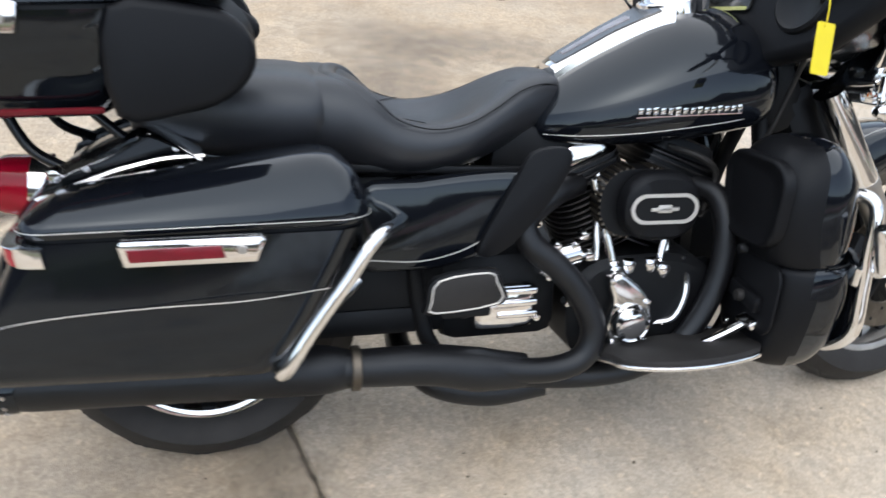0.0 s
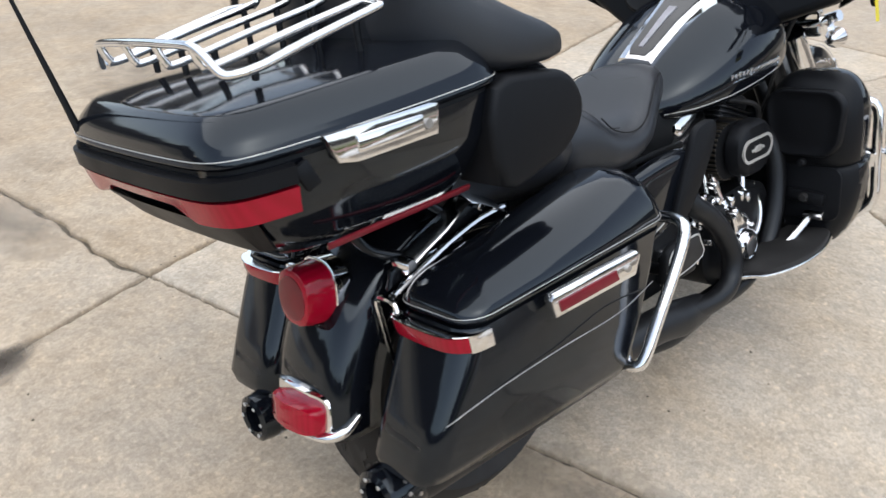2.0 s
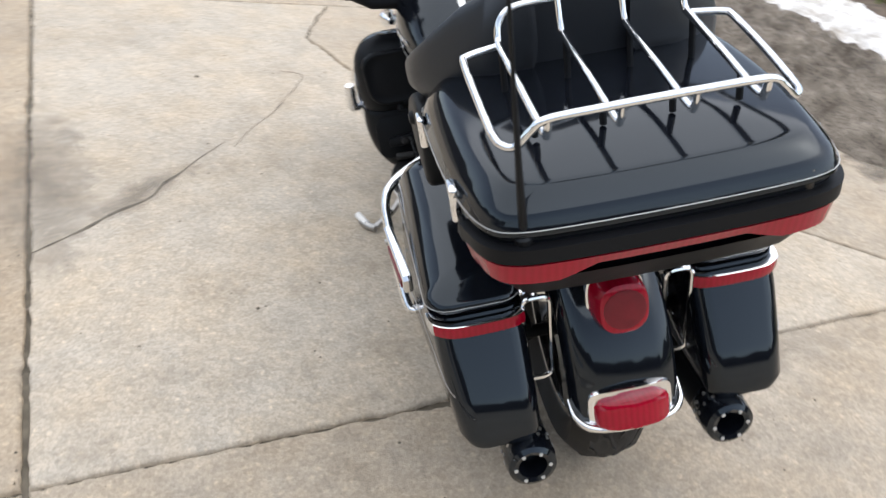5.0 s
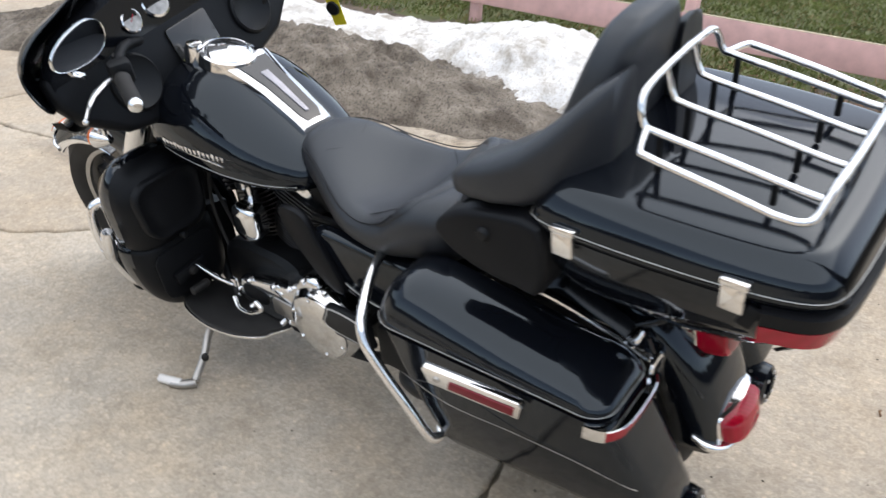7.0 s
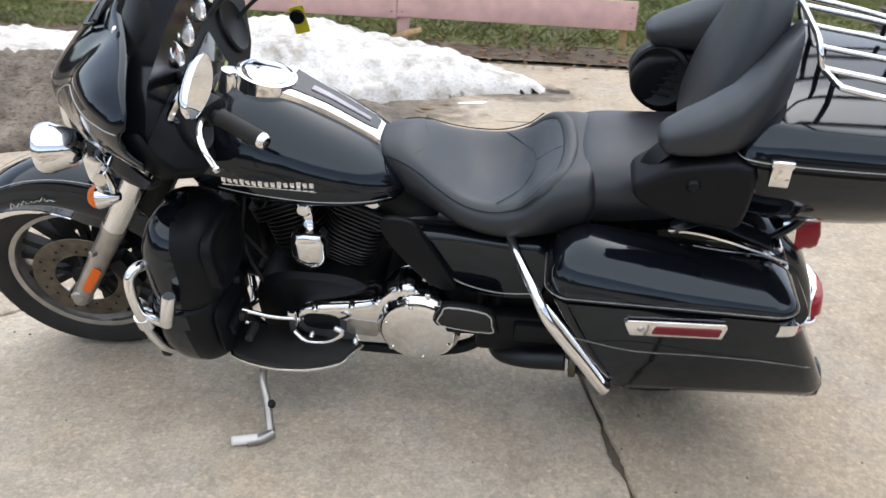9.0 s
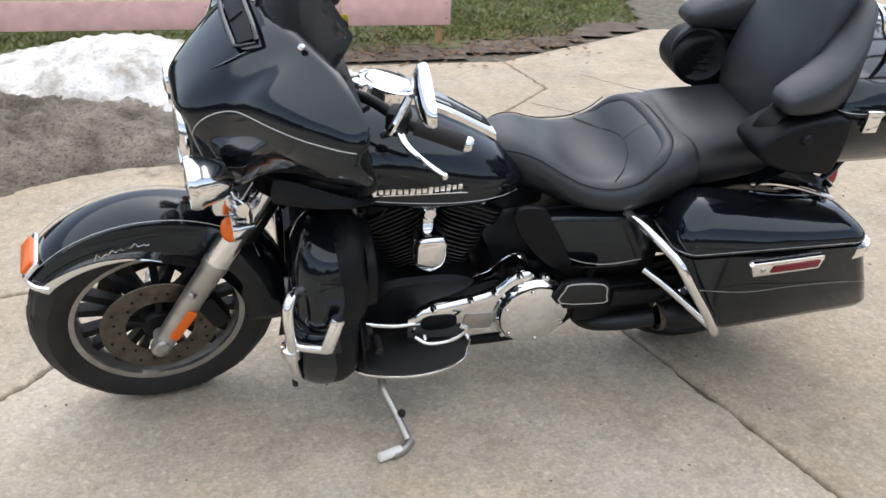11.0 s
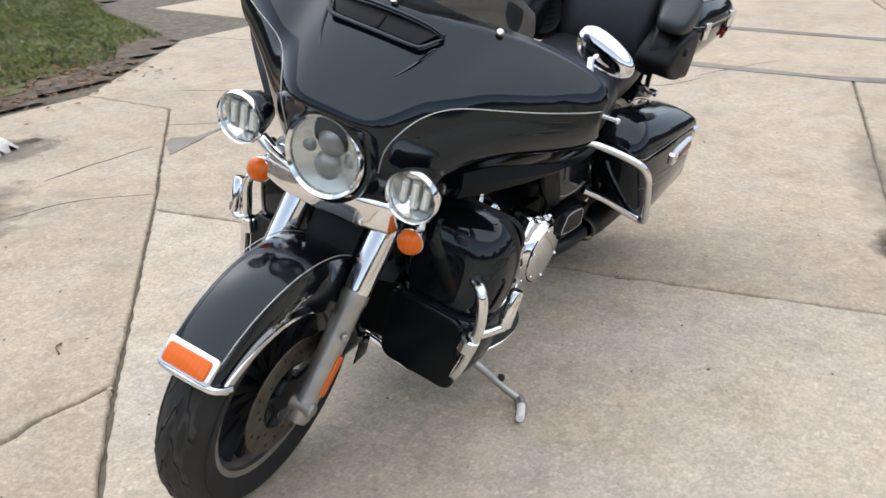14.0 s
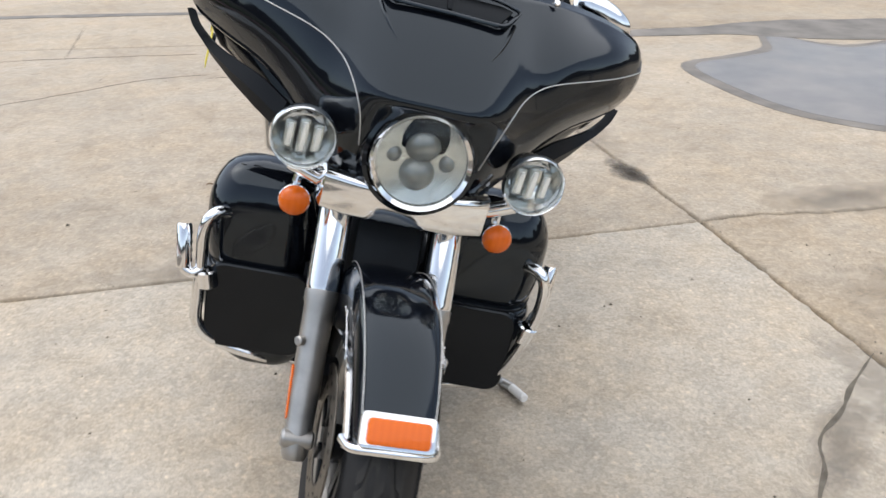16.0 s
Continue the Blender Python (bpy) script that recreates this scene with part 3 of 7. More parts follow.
# --- fenders ---
def fender(cx, cz, R, half, a0, a1, drop, n=40, wide=None):
    """Arched mudguard: a rounded channel swept round the axle from angle a0 to a1 (degrees, 0 ahead)."""
    rings = []
    for i in range(n + 1):
        t = i / n
        a = radians(a0 + (a1 - a0) * t)
        d = drop(t) if callable(drop) else drop
        w = half * (wide(t) if wide else 1)
        ring = []
        prof = [(-1, -d), (-1, -d * 0.5), (-0.99, -0.045), (-0.95, -0.024), (-0.84, -0.008), (-0.55, 0.001), (0, 0.004), (0.55, 0.001), (0.84, -0.008), (0.95, -0.024), (0.99, -0.045), (1, -d * 0.5), (1, -d)]
        for u, v in prof:
            r = R + v
            ring.append(Vector((cx + r * math.cos(a), u * w, cz + r * math.sin(a))))
        rings.append(ring)
    bm = bmesh.new()
    vs = [[bm.verts.new(p) for p in r] for r in rings]
    for a, b in zip(vs[:-1], vs[1:]):
        for j in range(len(a) - 1):
            bm.faces.new((a[j], a[j + 1], b[j + 1], b[j]))
    bmesh.ops.recalc_face_normals(bm, faces=bm.faces)
    f = bm.faces[len(bm.faces) // 2]
    if (f.calc_center_median() - Vector((cx, 0, cz))).dot(f.normal) < 0:
        bmesh.ops.reverse_faces(bm, faces=bm.faces)
    return bm


rear_fender = part("rear_fender", fender(0.0, 0.335, 0.385, 0.112, 70, 178, 0.10), PAINT, bike, thick=0.004)
FR, FA0, FA1 = 0.352, 38, 186
front_fender = part("front_fender", fr(fender(AX[0], AX[2], FR, 0.083, FA0, FA1, lambda t: 0.045 + 0.085 * min(1, 2.2 * t), wide=lambda t: 0.88 + 0.14 * min(1, 2 * t))), PAINT, bike, "gloss black front mudguard with silver pinstripe", thick=0.004)


def on_arc(cx, cz, R, a, y):
    return Vector((cx + R * math.cos(radians(a)), y, cz + R * math.sin(radians(a))))


# bright trim round the tip of the front mudguard
tip = [on_arc(AX[0], AX[2], FR - 0.048, 40, 0.079),
       on_arc(AX[0], AX[2], FR - 0.018, 37.6, 0.068), on_arc(AX[0], AX[2], FR - 0.001, 37.4, 0.04), on_arc(AX[0], AX[2], FR + 0.002, 37.4, 0)]
tip = tip + [Vector((p.x, -p.y, p.z)) for p in reversed(tip[:-1])]
part("fender_tip_trim", fr(tube(tip, 0.0085, 10, 4)), CHROME, front_fender, "chrome trim along the mudguard tip")
for s in (1, -1):
    rgs = []
    for k in range(15):
        a = 37 + 60 * k / 14
        dr = 0.045 + 0.085 * min(1, 2.2 * max(0, a - FA0) / (FA1 - FA0))
        hw = 0.083 * (0.88 + 0.14 * min(1, 2 * max(0, a - FA0) / (FA1 - FA0)))
        wd = 0.0160 * (1 - 0.88 * (k / 14) ** 0.7)
        rgs.append([on_arc(AX[0], AX[2], FR - dr + 0.004 + u * wd, a, s * (hw + o)) for u, o in ((-1, -0.004), (-0.9, 0.004), (0, 0.006), (0.9, 0.004), (1, -0.002))])
    part("fender_side_trim", fr(ring_mesh(rgs)), CHROME, front_fender, "flat chrome band along the mudguard edge")
bez = plate(rrect(0.125, 0.060, 0.010), 0.012, 0.004, facing(on_arc(AX[0], AX[2], FR + 0.000, 42.5, 0), (math.cos(radians(42)), 0, math.sin(radians(42)))))
part("tip_bezel", fr(bez), CHROME, front_fender)
tl = plate(rrect(0.105, 0.042, 0.008), 0.012, 0.004, facing(on_arc(AX[0], AX[2], FR + 0.008, 42.2, 0), (math.cos(radians(42)), 0, math.sin(radians(42)))))
part("tip_reflector", fr(tl), AMBER, front_fender, "orange reflector on the mudguard tip")
for s in (1, -1):
    st = tube([on_arc(AX[0], AX[2], FR + 0.0005, a, s * (0.060 + 0.010 * math.sin(radians((a - 46) * 1.8)))) for a in range(46, 140, 8)] + [on_arc(AX[0], AX[2], FR - 0.02, 143, s * 0.08)], 0.0011, 5, 3)
    part("pinstripe", fr(st), SILVER, front_fender)
    flap = plate([(-0.03, 0), (0.03, 0), (0.036, 0.07), (-0.02, 0.075)], 0.004, 0.001, facing((AX[0] - 0.335, s * 0.076, AX[2] - 0.11), (0, s, 0)))
    part("fender_skirt", fr(flap), PAINT, front_fender)
# chrome script ornament with an underline
for s in (1, -1):
    ups = (0.0, 0.013, 0.001, 0.006, 0.001, 0.010, 0.001, 0.005, 0.0, 0.006, 0.001, 0.012, 0.001, 0.005, 0.0, 0.003)
    curl = [on_arc(AX[0], AX[2], FR - 0.058 + u * 1.2, 66 + 1.7 * i + (1.2 if u > 0.004 else 0), s * 0.0868) for i, u in enumerate(ups)]
    part("script_badge", fr(tube(curl, 0.0011, 5, 3)), CHROME, front_fender, "chrome script ornament on the mudguard side")

# --- fork, lamps ---
fork = new("fork")
fork.parent = bike
for s in (1, -1):
    y = s * 0.116
    part("fork_slider", fr(lathe([(0.0, 0), (0.020, 0.0), (0.026, 0.012), (0.027, 0.05), (0.029, 0.12), (0.031, 0.30), (0.034, 0.31), (0.034, 0.33), (0.030, 0.335), (0, 0.335)], 22, along((1.632, y, 0.272), (1.352, y, 0.720)))), ALLOY, fork, "dull cast alloy fork slider")
    part("fork_cover", fr(lathe([(0.0, 0), (0.033, 0.0), (0.0345, 0.008), (0.034, 0.24), (0, 0.24)], 22, along((1.457, y, 0.552), (1.352, y, 0.720)))), CHROME, fork, "chrome upper fork cover")
    part("axle_cap", fr(rod((1.618, s * 0.085, 0.312), (1.618, s * 0.148, 0.312), 0.019, 14)), ALLOY, fork)
    part("pinch_bolt", fr(rod((1.50, s * 0.11, 0.468), (1.535, s * 0.150, 0.478), 0.010, 10)), ALLOY, fork)
    refl = plate(rrect(0.026, 0.105, 0.008), 0.004, 0.001, facing((1.560, s * 0.1435, 0.378), (0.06, s, 0), (-0.55, 0, 0.83)))
    part("fork_reflector", fr(refl), AMBER, fork, "orange side reflector on the fork")
nac = [(-0.170, 1.415, .764, .028, .032), (-0.160, 1.432, .766, .038, .040), (-0.10, 1.450, .766, .042, .040), (0, 1.456, .764, .042, .038), (0.10, 1.450, .766, .042, .040), (0.160, 1.432, .766, .038, .040), (0.170, 1.415, .764, .028, .032)]
part("fork_nacelle", fr(ring_mesh([[Vector((x + p * 0.7, u, z + q)) for p, q in supell(a, b, 5.0, 20)] for u, x, z, a, b in nac])), CHROME, fork, "chrome cover joining the fork legs")
part("lamp_bar", fr(tube([(1.40, -0.225, 0.785), (1.42, -0.14, 0.765), (1.43, 0, 0.76), (1.42, 0.14, 0.765), (1.40, 0.225, 0.785)], 0.016, 10)), CHROME, fork, "chrome bar carrying the auxiliary lamps")
part("fork_core", fr(box(0.10, 0.15, 0.28, 0.03, pose(1.35, 0, 0.64, 0, -30, 0))), MATTE, fork)


def lamp(name, c, R, parent, direction, depth, label):
    m = facing(c, direction)
    shell = part(name, fr(lathe([(0, -depth), (R * 0.35, -depth), (R * 0.75, -depth * 0.82), (R * 0.98, -depth * 0.35), (R * 1.02, -0.02), (R * 1.10, -0.012), (R * 1.12, 0.0), (R * 1.06, 0.010), (R * 0.98, 0.004), (R * 0.97, -0.006)], 36, m)), CHROME, parent, label)
    part("reflector", fr(lathe([(0, -0.028), (R * 0.5, -0.024), (R * 0.96, -0.006)], 36, m) if R > 0.08 else lathe([(0, -0.042), (R * 0.45, -0.038), (R * 0.75, -0.026), (R * 0.965, -0.004)], 36, m)), LAMPGREY if R > 0.08 else CHROME, shell)
    for k in (() if R > 0.08 else (-1, 0, 1)):
        hl = m @ Matrix.Translation((k * R * 0.46, -R * 0.03, -0.018))
        cell = part("lamp_cell", fr(box(R * 0.34, R * (0.98 if k else 1.20), 0.016, 0.004, hl)), LAMPGREY, shell, "grey cell of the lamp")
        part("lamp_bar", fr(box(R * 0.20, R * (0.80 if k else 1.0), 0.010, 0.003, hl @ Matrix.Translation((0, 0, 0.008)))), LAMPBAR, cell, "bright upright lamp bar")
    for dx, dy, r in (((-0.0, 0.30, 0.40), (0.0, -0.36, 0.40), (0.62, 0, 0.22), (-0.62, 0, 0.22)) if R > 0.08 else ((-0.30, 0.76, 0.13), (0.30, 0.76, 0.13), (0, -0.78, 0.13))):
        mm = m @ Matrix.Translation((dx * R, dy * R, -0.026))
        part("projector", fr(lathe([(0, r * R * 0.75), (r * R * 0.5, r * R * 0.62), (r * R * 0.86, r * R * 0.28), (r * R, 0)], 18, mm)), LED, shell)
    g = part("lens", fr(lathe([(0, 0.016), (R * 0.45, 0.0135), (R * 0.85, 0.006), (R * 0.975, 0.0), (R * 0.96, -0.003), (R * 0.84, 0.003), (R * 0.45, 0.0105), (0, 0.013)], 36, m)), GLASS, shell, "clear lamp glass")
    g.visible_shadow = False
    return shell


headlight = lamp("headlight", (1.497, 0, 0.870), 0.087, bike, (1, 0, 0.02), 0.09, "round chrome-ringed headlight with four projector lenses")
for s in (1, -1):
    lamp("auxiliary_lamp", (1.500, s * 0.217, 0.872), 0.054, bike, (1, 0, -0.02), 0.085, "chrome round auxiliary lamp beside the headlight")
    ts = part("turn_signal", fr(lathe([(0, -0.055), (0.010, -0.052), (0.022, -0.03), (0.029, -0.01), (0.031, 0.0), (0.028, 0.003)], 24, facing((1.425, s * 0.205, 0.720), (1, 0, 0)))), CHROME, bike, "round front turn signal in a chrome shell")
    part("lens", fr(lathe([(0.030, 0.0), (0.029, 0.010), (0.022, 0.020), (0.010, 0.025), (0, 0.026)], 24, facing((1.425, s * 0.205, 0.720), (1, 0, 0)))), AMBER, ts, "orange turn signal lens")
    part("stalk", fr(tube([(1.40, s * 0.205, 0.72), (1.385, s * 0.205, 0.745), (1.395, s * 0.20, 0.79)], 0.009, 8)), CHROME, ts)
part("headlight_trim", fr(lathe([(0.100, 0.0), (0.108, -0.004), (0.118, -0.04), (0.116, -0.10), (0.10, -0.10), (0.096, -0.01)], 40, facing((1.488, 0, 0.868), (1, 0, 0.02)))), PAINT, headlight)

# --- batwing fairing ---
FST = [  # half-width station, then x, z of six heights from the lower edge over the brow to the screen
    (0.000, ((1.435, 0.780), (1.468, 0.870), (1.490, 0.950), (1.506, 0.982), (1.420, 1.078), (1.290, 1.182))),
    (0.080, ((1.430, 0.780), (1.466, 0.870), (1.490, 0.948), (1.502, 0.984), (1.415, 1.078), (1.285, 1.182))),
    (0.130, ((1.415, 0.785), (1.460, 0.870), (1.482, 0.945), (1.470, 1.000), (1.400, 1.080), (1.276, 1.180))),
    (0.190, ((1.388, 0.832), (1.418, 0.890), (1.428, 0.965), (1.404, 1.042), (1.354, 1.096), (1.256, 1.178))),
    (0.255, ((1.350, 0.900), (1.374, 0.935), (1.388, 0.990), (1.372, 1.068), (1.328, 1.114), (1.232, 1.174))),
    (0.320, ((1.298, 0.936), (1.322, 0.958), (1.348, 1.006), (1.340, 1.076), (1.302, 1.118), (1.212, 1.166))),
    (0.385, ((1.244, 0.953), (1.268, 0.972), (1.302, 1.014), (1.302, 1.072), (1.276, 1.114), (1.200, 1.153))),
    (0.432, ((1.198, 0.966), (1.224, 0.984), (1.254, 1.022), (1.260, 1.066), (1.242, 1.104), (1.192, 1.136))),
    (0.457, ((1.182, 0.984), (1.200, 0.999), (1.224, 1.026), (1.232, 1.060), (1.222, 1.092), (1.188, 1.118))),
    (0.471, ((1.180, 1.008), (1.190, 1.018), (1.201, 1.034), (1.208, 1.054), (1.205, 1.074), (1.192, 1.092))),
]


def fairing_shell():
    cols = []
    for y, prof in FST:
        cols.append([p for p in spline([(x, y, z) for x, z in prof], 5)])
    rows = []
    for i in range(len(cols[0])):
        line = [c[i] for c in cols]
        full = [Vector((p.x, -p.y, p.z)) for p in reversed(line[1:])] + line
        rows.append(spline(full, 3))
    bm = bmesh.new()
    vs = [[bm.verts.new(p) for p in r] for r in rows]
    for a, b in zip(vs[:-1], vs[1:]):
        for j in range(len(a) - 1):
            bm.faces.new((a[j], a[j + 1], b[j + 1], b[j]))
    bmesh.ops.recalc_face_normals(bm, faces=bm.faces)
    bm.faces.ensure_lookup_table()
    mid = min(bm.faces, key=lambda f: abs(f.calc_center_median().y) + abs(f.calc_center_median().z - 1.0))
    if mid.normal.x < 0:
        bmesh.ops.reverse_faces(bm, faces=bm.faces)
    return bm


_shell = fairing_shell()
FBVH = BVHTree.FromBMesh(_shell)
fairing = part("fairing", fr(_shell), PAINT, bike, "gloss black batwing fairing with a central air vent", sharp=60, thick=0.006)


def fair_x(y, z):
    """How far ahead the fairing's skin lies at half-width y and height z (fork straight)."""
    xs = []
    for _, prof in FST:
        xs.append(float(np.interp(z, [q[1] for q in prof], [q[0] for q in prof])))
    return float(np.interp(abs(y), [q[0] for q in FST], xs))


def on_fairing(y, z):
    """Place and outward way of the fairing's skin straight ahead of half-width y, height z."""
    hit, nrm, _, _ = FBVH.ray_cast(Vector((2.0, y, z)), Vector((-1, 0, 0)))
    return (hit, nrm if nrm.x > 0 else -nrm) if hit else (Vector((fair_x(y, z), y, z)), Vector((1, 0, 0)))


for s in (1, -1):
    line = spline([(0, y, z) for y, z in ((0.115, 0.868), (0.126, 0.925), (0.144, 0.970), (0.169, 1.006), (0.205, 1.030), (0.25, 1.045), (0.33, 1.058), (0.40, 1.068), (0.466, 1.076))], 4)
    pts = [on_fairing(s * p.y, p.z) for p in line]
    part("pinstripe", fr(tube([h + n * 0.0006 for h, n in pts], 0.0012, 6, 2)), SILVER, fairing)
    fold = [on_fairing(s * y, z) for y, z in ((0.132, 1.122), (0.118, 1.098), (0.104, 1.080), (0.088, 1.064))]
    part("vent_crease", fr(tube([h - n * 0.0005 for h, n in fold], [0.0045, 0.004, 0.003, 0.001], 6, 3)), PAINT, fairing)
_h, _n2 = on_fairing(0.02, 1.128)
vn = facing((_h.x - 0.004, 0, 1.128), (_n2.x, 0, _n2.z))
part("vent_opening", fr(plate([(-0.124, 0.022), (-0.100, -0.014), (0.100, -0.014), (0.124, 0.022), (0.10, 0.028), (-0.10, 0.028)], 0.006, 0.001, vn)), MATTE, fairing, "dark slot of the fairing vent")
part("vent_post", fr(box(0.010, 0.036, 0.008, 0.003, vn @ Matrix.Translation((0, 0.005, 0.006)))), PLASTIC, fairing)
lip = [vn @ Vector(p) for p in ((-0.140, 0.026, 0.001), (-0.126, 0.004, 0.005), (-0.108, -0.018, 0.007), (-0.08, -0.022, 0.008), (0, -0.023, 0.010), (0.08, -0.022, 0.008), (0.108, -0.018, 0.007), (0.126, 0.004, 0.005), (0.140, 0.026, 0.001))]
part("vent_lip", fr(tube(lip, [0.003, 0.005, 0.006, 0.006, 0.006, 0.006, 0.006, 0.005, 0.003], 10, 4, squash=0.7)), PAINT, fairing)
part("vent_hood", fr(tube([vn @ Vector(p) for p in ((-0.138, 0.028, 0.004), (-0.09, 0.035, 0.011), (0, 0.037, 0.014), (0.09, 0.035, 0.011), (0.138, 0.028, 0.004))], 0.006, 10, 5, squash=0.7)), PAINT, fairing)
# screen
ws = []
for i in range(6):
    t = i / 5
    row = []
    for j in range(17):
        u = -1 + 2 * j / 16
        y = 0.285 * u * (1 - 0.10 * t * t)
        top = 0.115 * (1 - 0.35 * abs(u) ** 3)
        row.append(Vector((fair_x(y, 1.165) + 0.006 - 0.085 * t - 0.0 * abs(u), y, 1.158 - 0.03 * abs(u) ** 3 + top * t)))
    ws.append(row)
bm = bmesh.new()
vv = [[bm.verts.new(p) for p in r] for r in ws]
for a, b in zip(vv[:-1], vv[1:]):
    for j in range(16):
        bm.faces.new((a[j], a[j + 1], b[j + 1], b[j]))
screen = part("windscreen", fr(bm), SMOKE, fairing, "short smoked plastic windscreen", sharp=80, thick=0.004)
screen.visible_shadow = False
for y in (-0.225, 0, 0.225):
    part("screen_bolt", fr(lathe([(0, 0.006), (0.006, 0.005), (0.009, 0.001), (0.009, 0)], 12, facing((fair_x(y, 1.165) + 0.004, y, 1.172), (0.7, 0, 0.7)))), CHROME, fairing)
# inner side with instruments
inner = [(-0.40, 0.925), (-0.435, 0.99), (-0.43, 1.05), (-0.36, 1.115), (-0.18, 1.150), (0, 1.158), (0.18, 1.150), (0.36, 1.115), (0.43, 1.05), (0.435, 0.99), (0.40, 0.925), (0.30, 0.85), (0.14, 0.81), (-0.14, 0.81), (-0.30, 0.85)]
im = facing((1.165, 0, 1.0), (-0.94, 0, 0.34))
dash = part("inner_fairing", fr(plate([(-y, z - 1.0) for y, z in inner], 0.05, 0.018, im @ Matrix.Translation((0, 0, -0.05)), 3)), PLASTIC, fairing, "black inner fairing with instruments")
part("inner_shell", fr(ring_mesh([[Vector((1.175 + (fair_x(y * k, np.clip(z, 0.80, 1.15)) - 1.20) * g, y * k, 0.985 + (z - 0.985) * k)) for y, z in inner] for k, g in ((0.98, 0.0), (0.98, 0.45), (0.94, 0.80), (0.85, 0.9))])), SATIN, fairing)
for y, z, r in ((0.062, 0.092, 0.046), (-0.062, 0.092, 0.046), (0.155, 0.075, 0.030), (-0.155, 0.075, 0.030)):
    gm = im @ Matrix.Translation((y, z, 0.012))
    g = part("gauge", fr(lathe([(r * 0.82, 0.005), (r * 0.88, 0.013), (r, 0.011), (r * 1.04, 0)], 28, gm)), CHROME, dash, "round gauge with a chrome bezel")
    part("dial", fr(lathe([(0, 0.007), (r * 0.86, 0.006)], 28, gm)), DIAL, g)
    part("needle", fr(box(0.002, r * 0.7, 0.001, 0, gm @ pose(r * 0.2, r * 0.15, 0.0085, 0, 0, -50))), RED, g)
part("radio_screen", fr(plate(rrect(0.150, 0.095, 0.010), 0.008, 0.002, im @ Matrix.Translation((0, -0.035, 0)))), SCREEN, dash, "dark radio screen")
part("screen_label", fr(plate(rrect(0.140, 0.008, 0.002), 0.002, 0, im @ Matrix.Translation((0, -0.077, 0.008)))), GREEN, dash)
for s in (1, -1):
    sp = lathe([(0, 0.004), (0.058, 0.006), (0.066, 0.012), (0.072, 0.008), (0.074, 0)], 32, im @ Matrix.Translation((s * 0.225, -0.055, 0)))
    part("speaker", fr(sp), MATTE, dash, "round dash speaker")
    vane = ((1.338, 0.250, 0.882, 0.812), (1.298, 0.305, 0.908, 0.838), (1.250, 0.360, 0.918, 0.866), (1.206, 0.410, 0.930, 0.898), (1.174, 0.446, 0.952, 0.934), (1.156, 0.462, 0.974, 0.966))
    secs = []
    for p in spline([(x, y, zt) for x, y, zt, zb in vane], 4):
        zb = float(np.interp(p.y, [v[1] for v in vane], [v[3] for v in vane]))
        secs.append([Vector((p.x + dx, s * (p.y + dy), z)) for dx, dy, z in ((-0.010, -0.006, p.z - 0.008), (-0.004, 0.002, p.z - 0.004), (0.006, 0.010, (p.z + zb) / 2), (-0.002, 0.002, zb + 0.002), (-0.008, -0.006, zb), (-0.004, 0.001, (p.z + zb) / 2))])
    part("air_deflector", fr(ring_mesh(secs)), PLASTIC, fairing, "black wind deflector under the fairing wing")

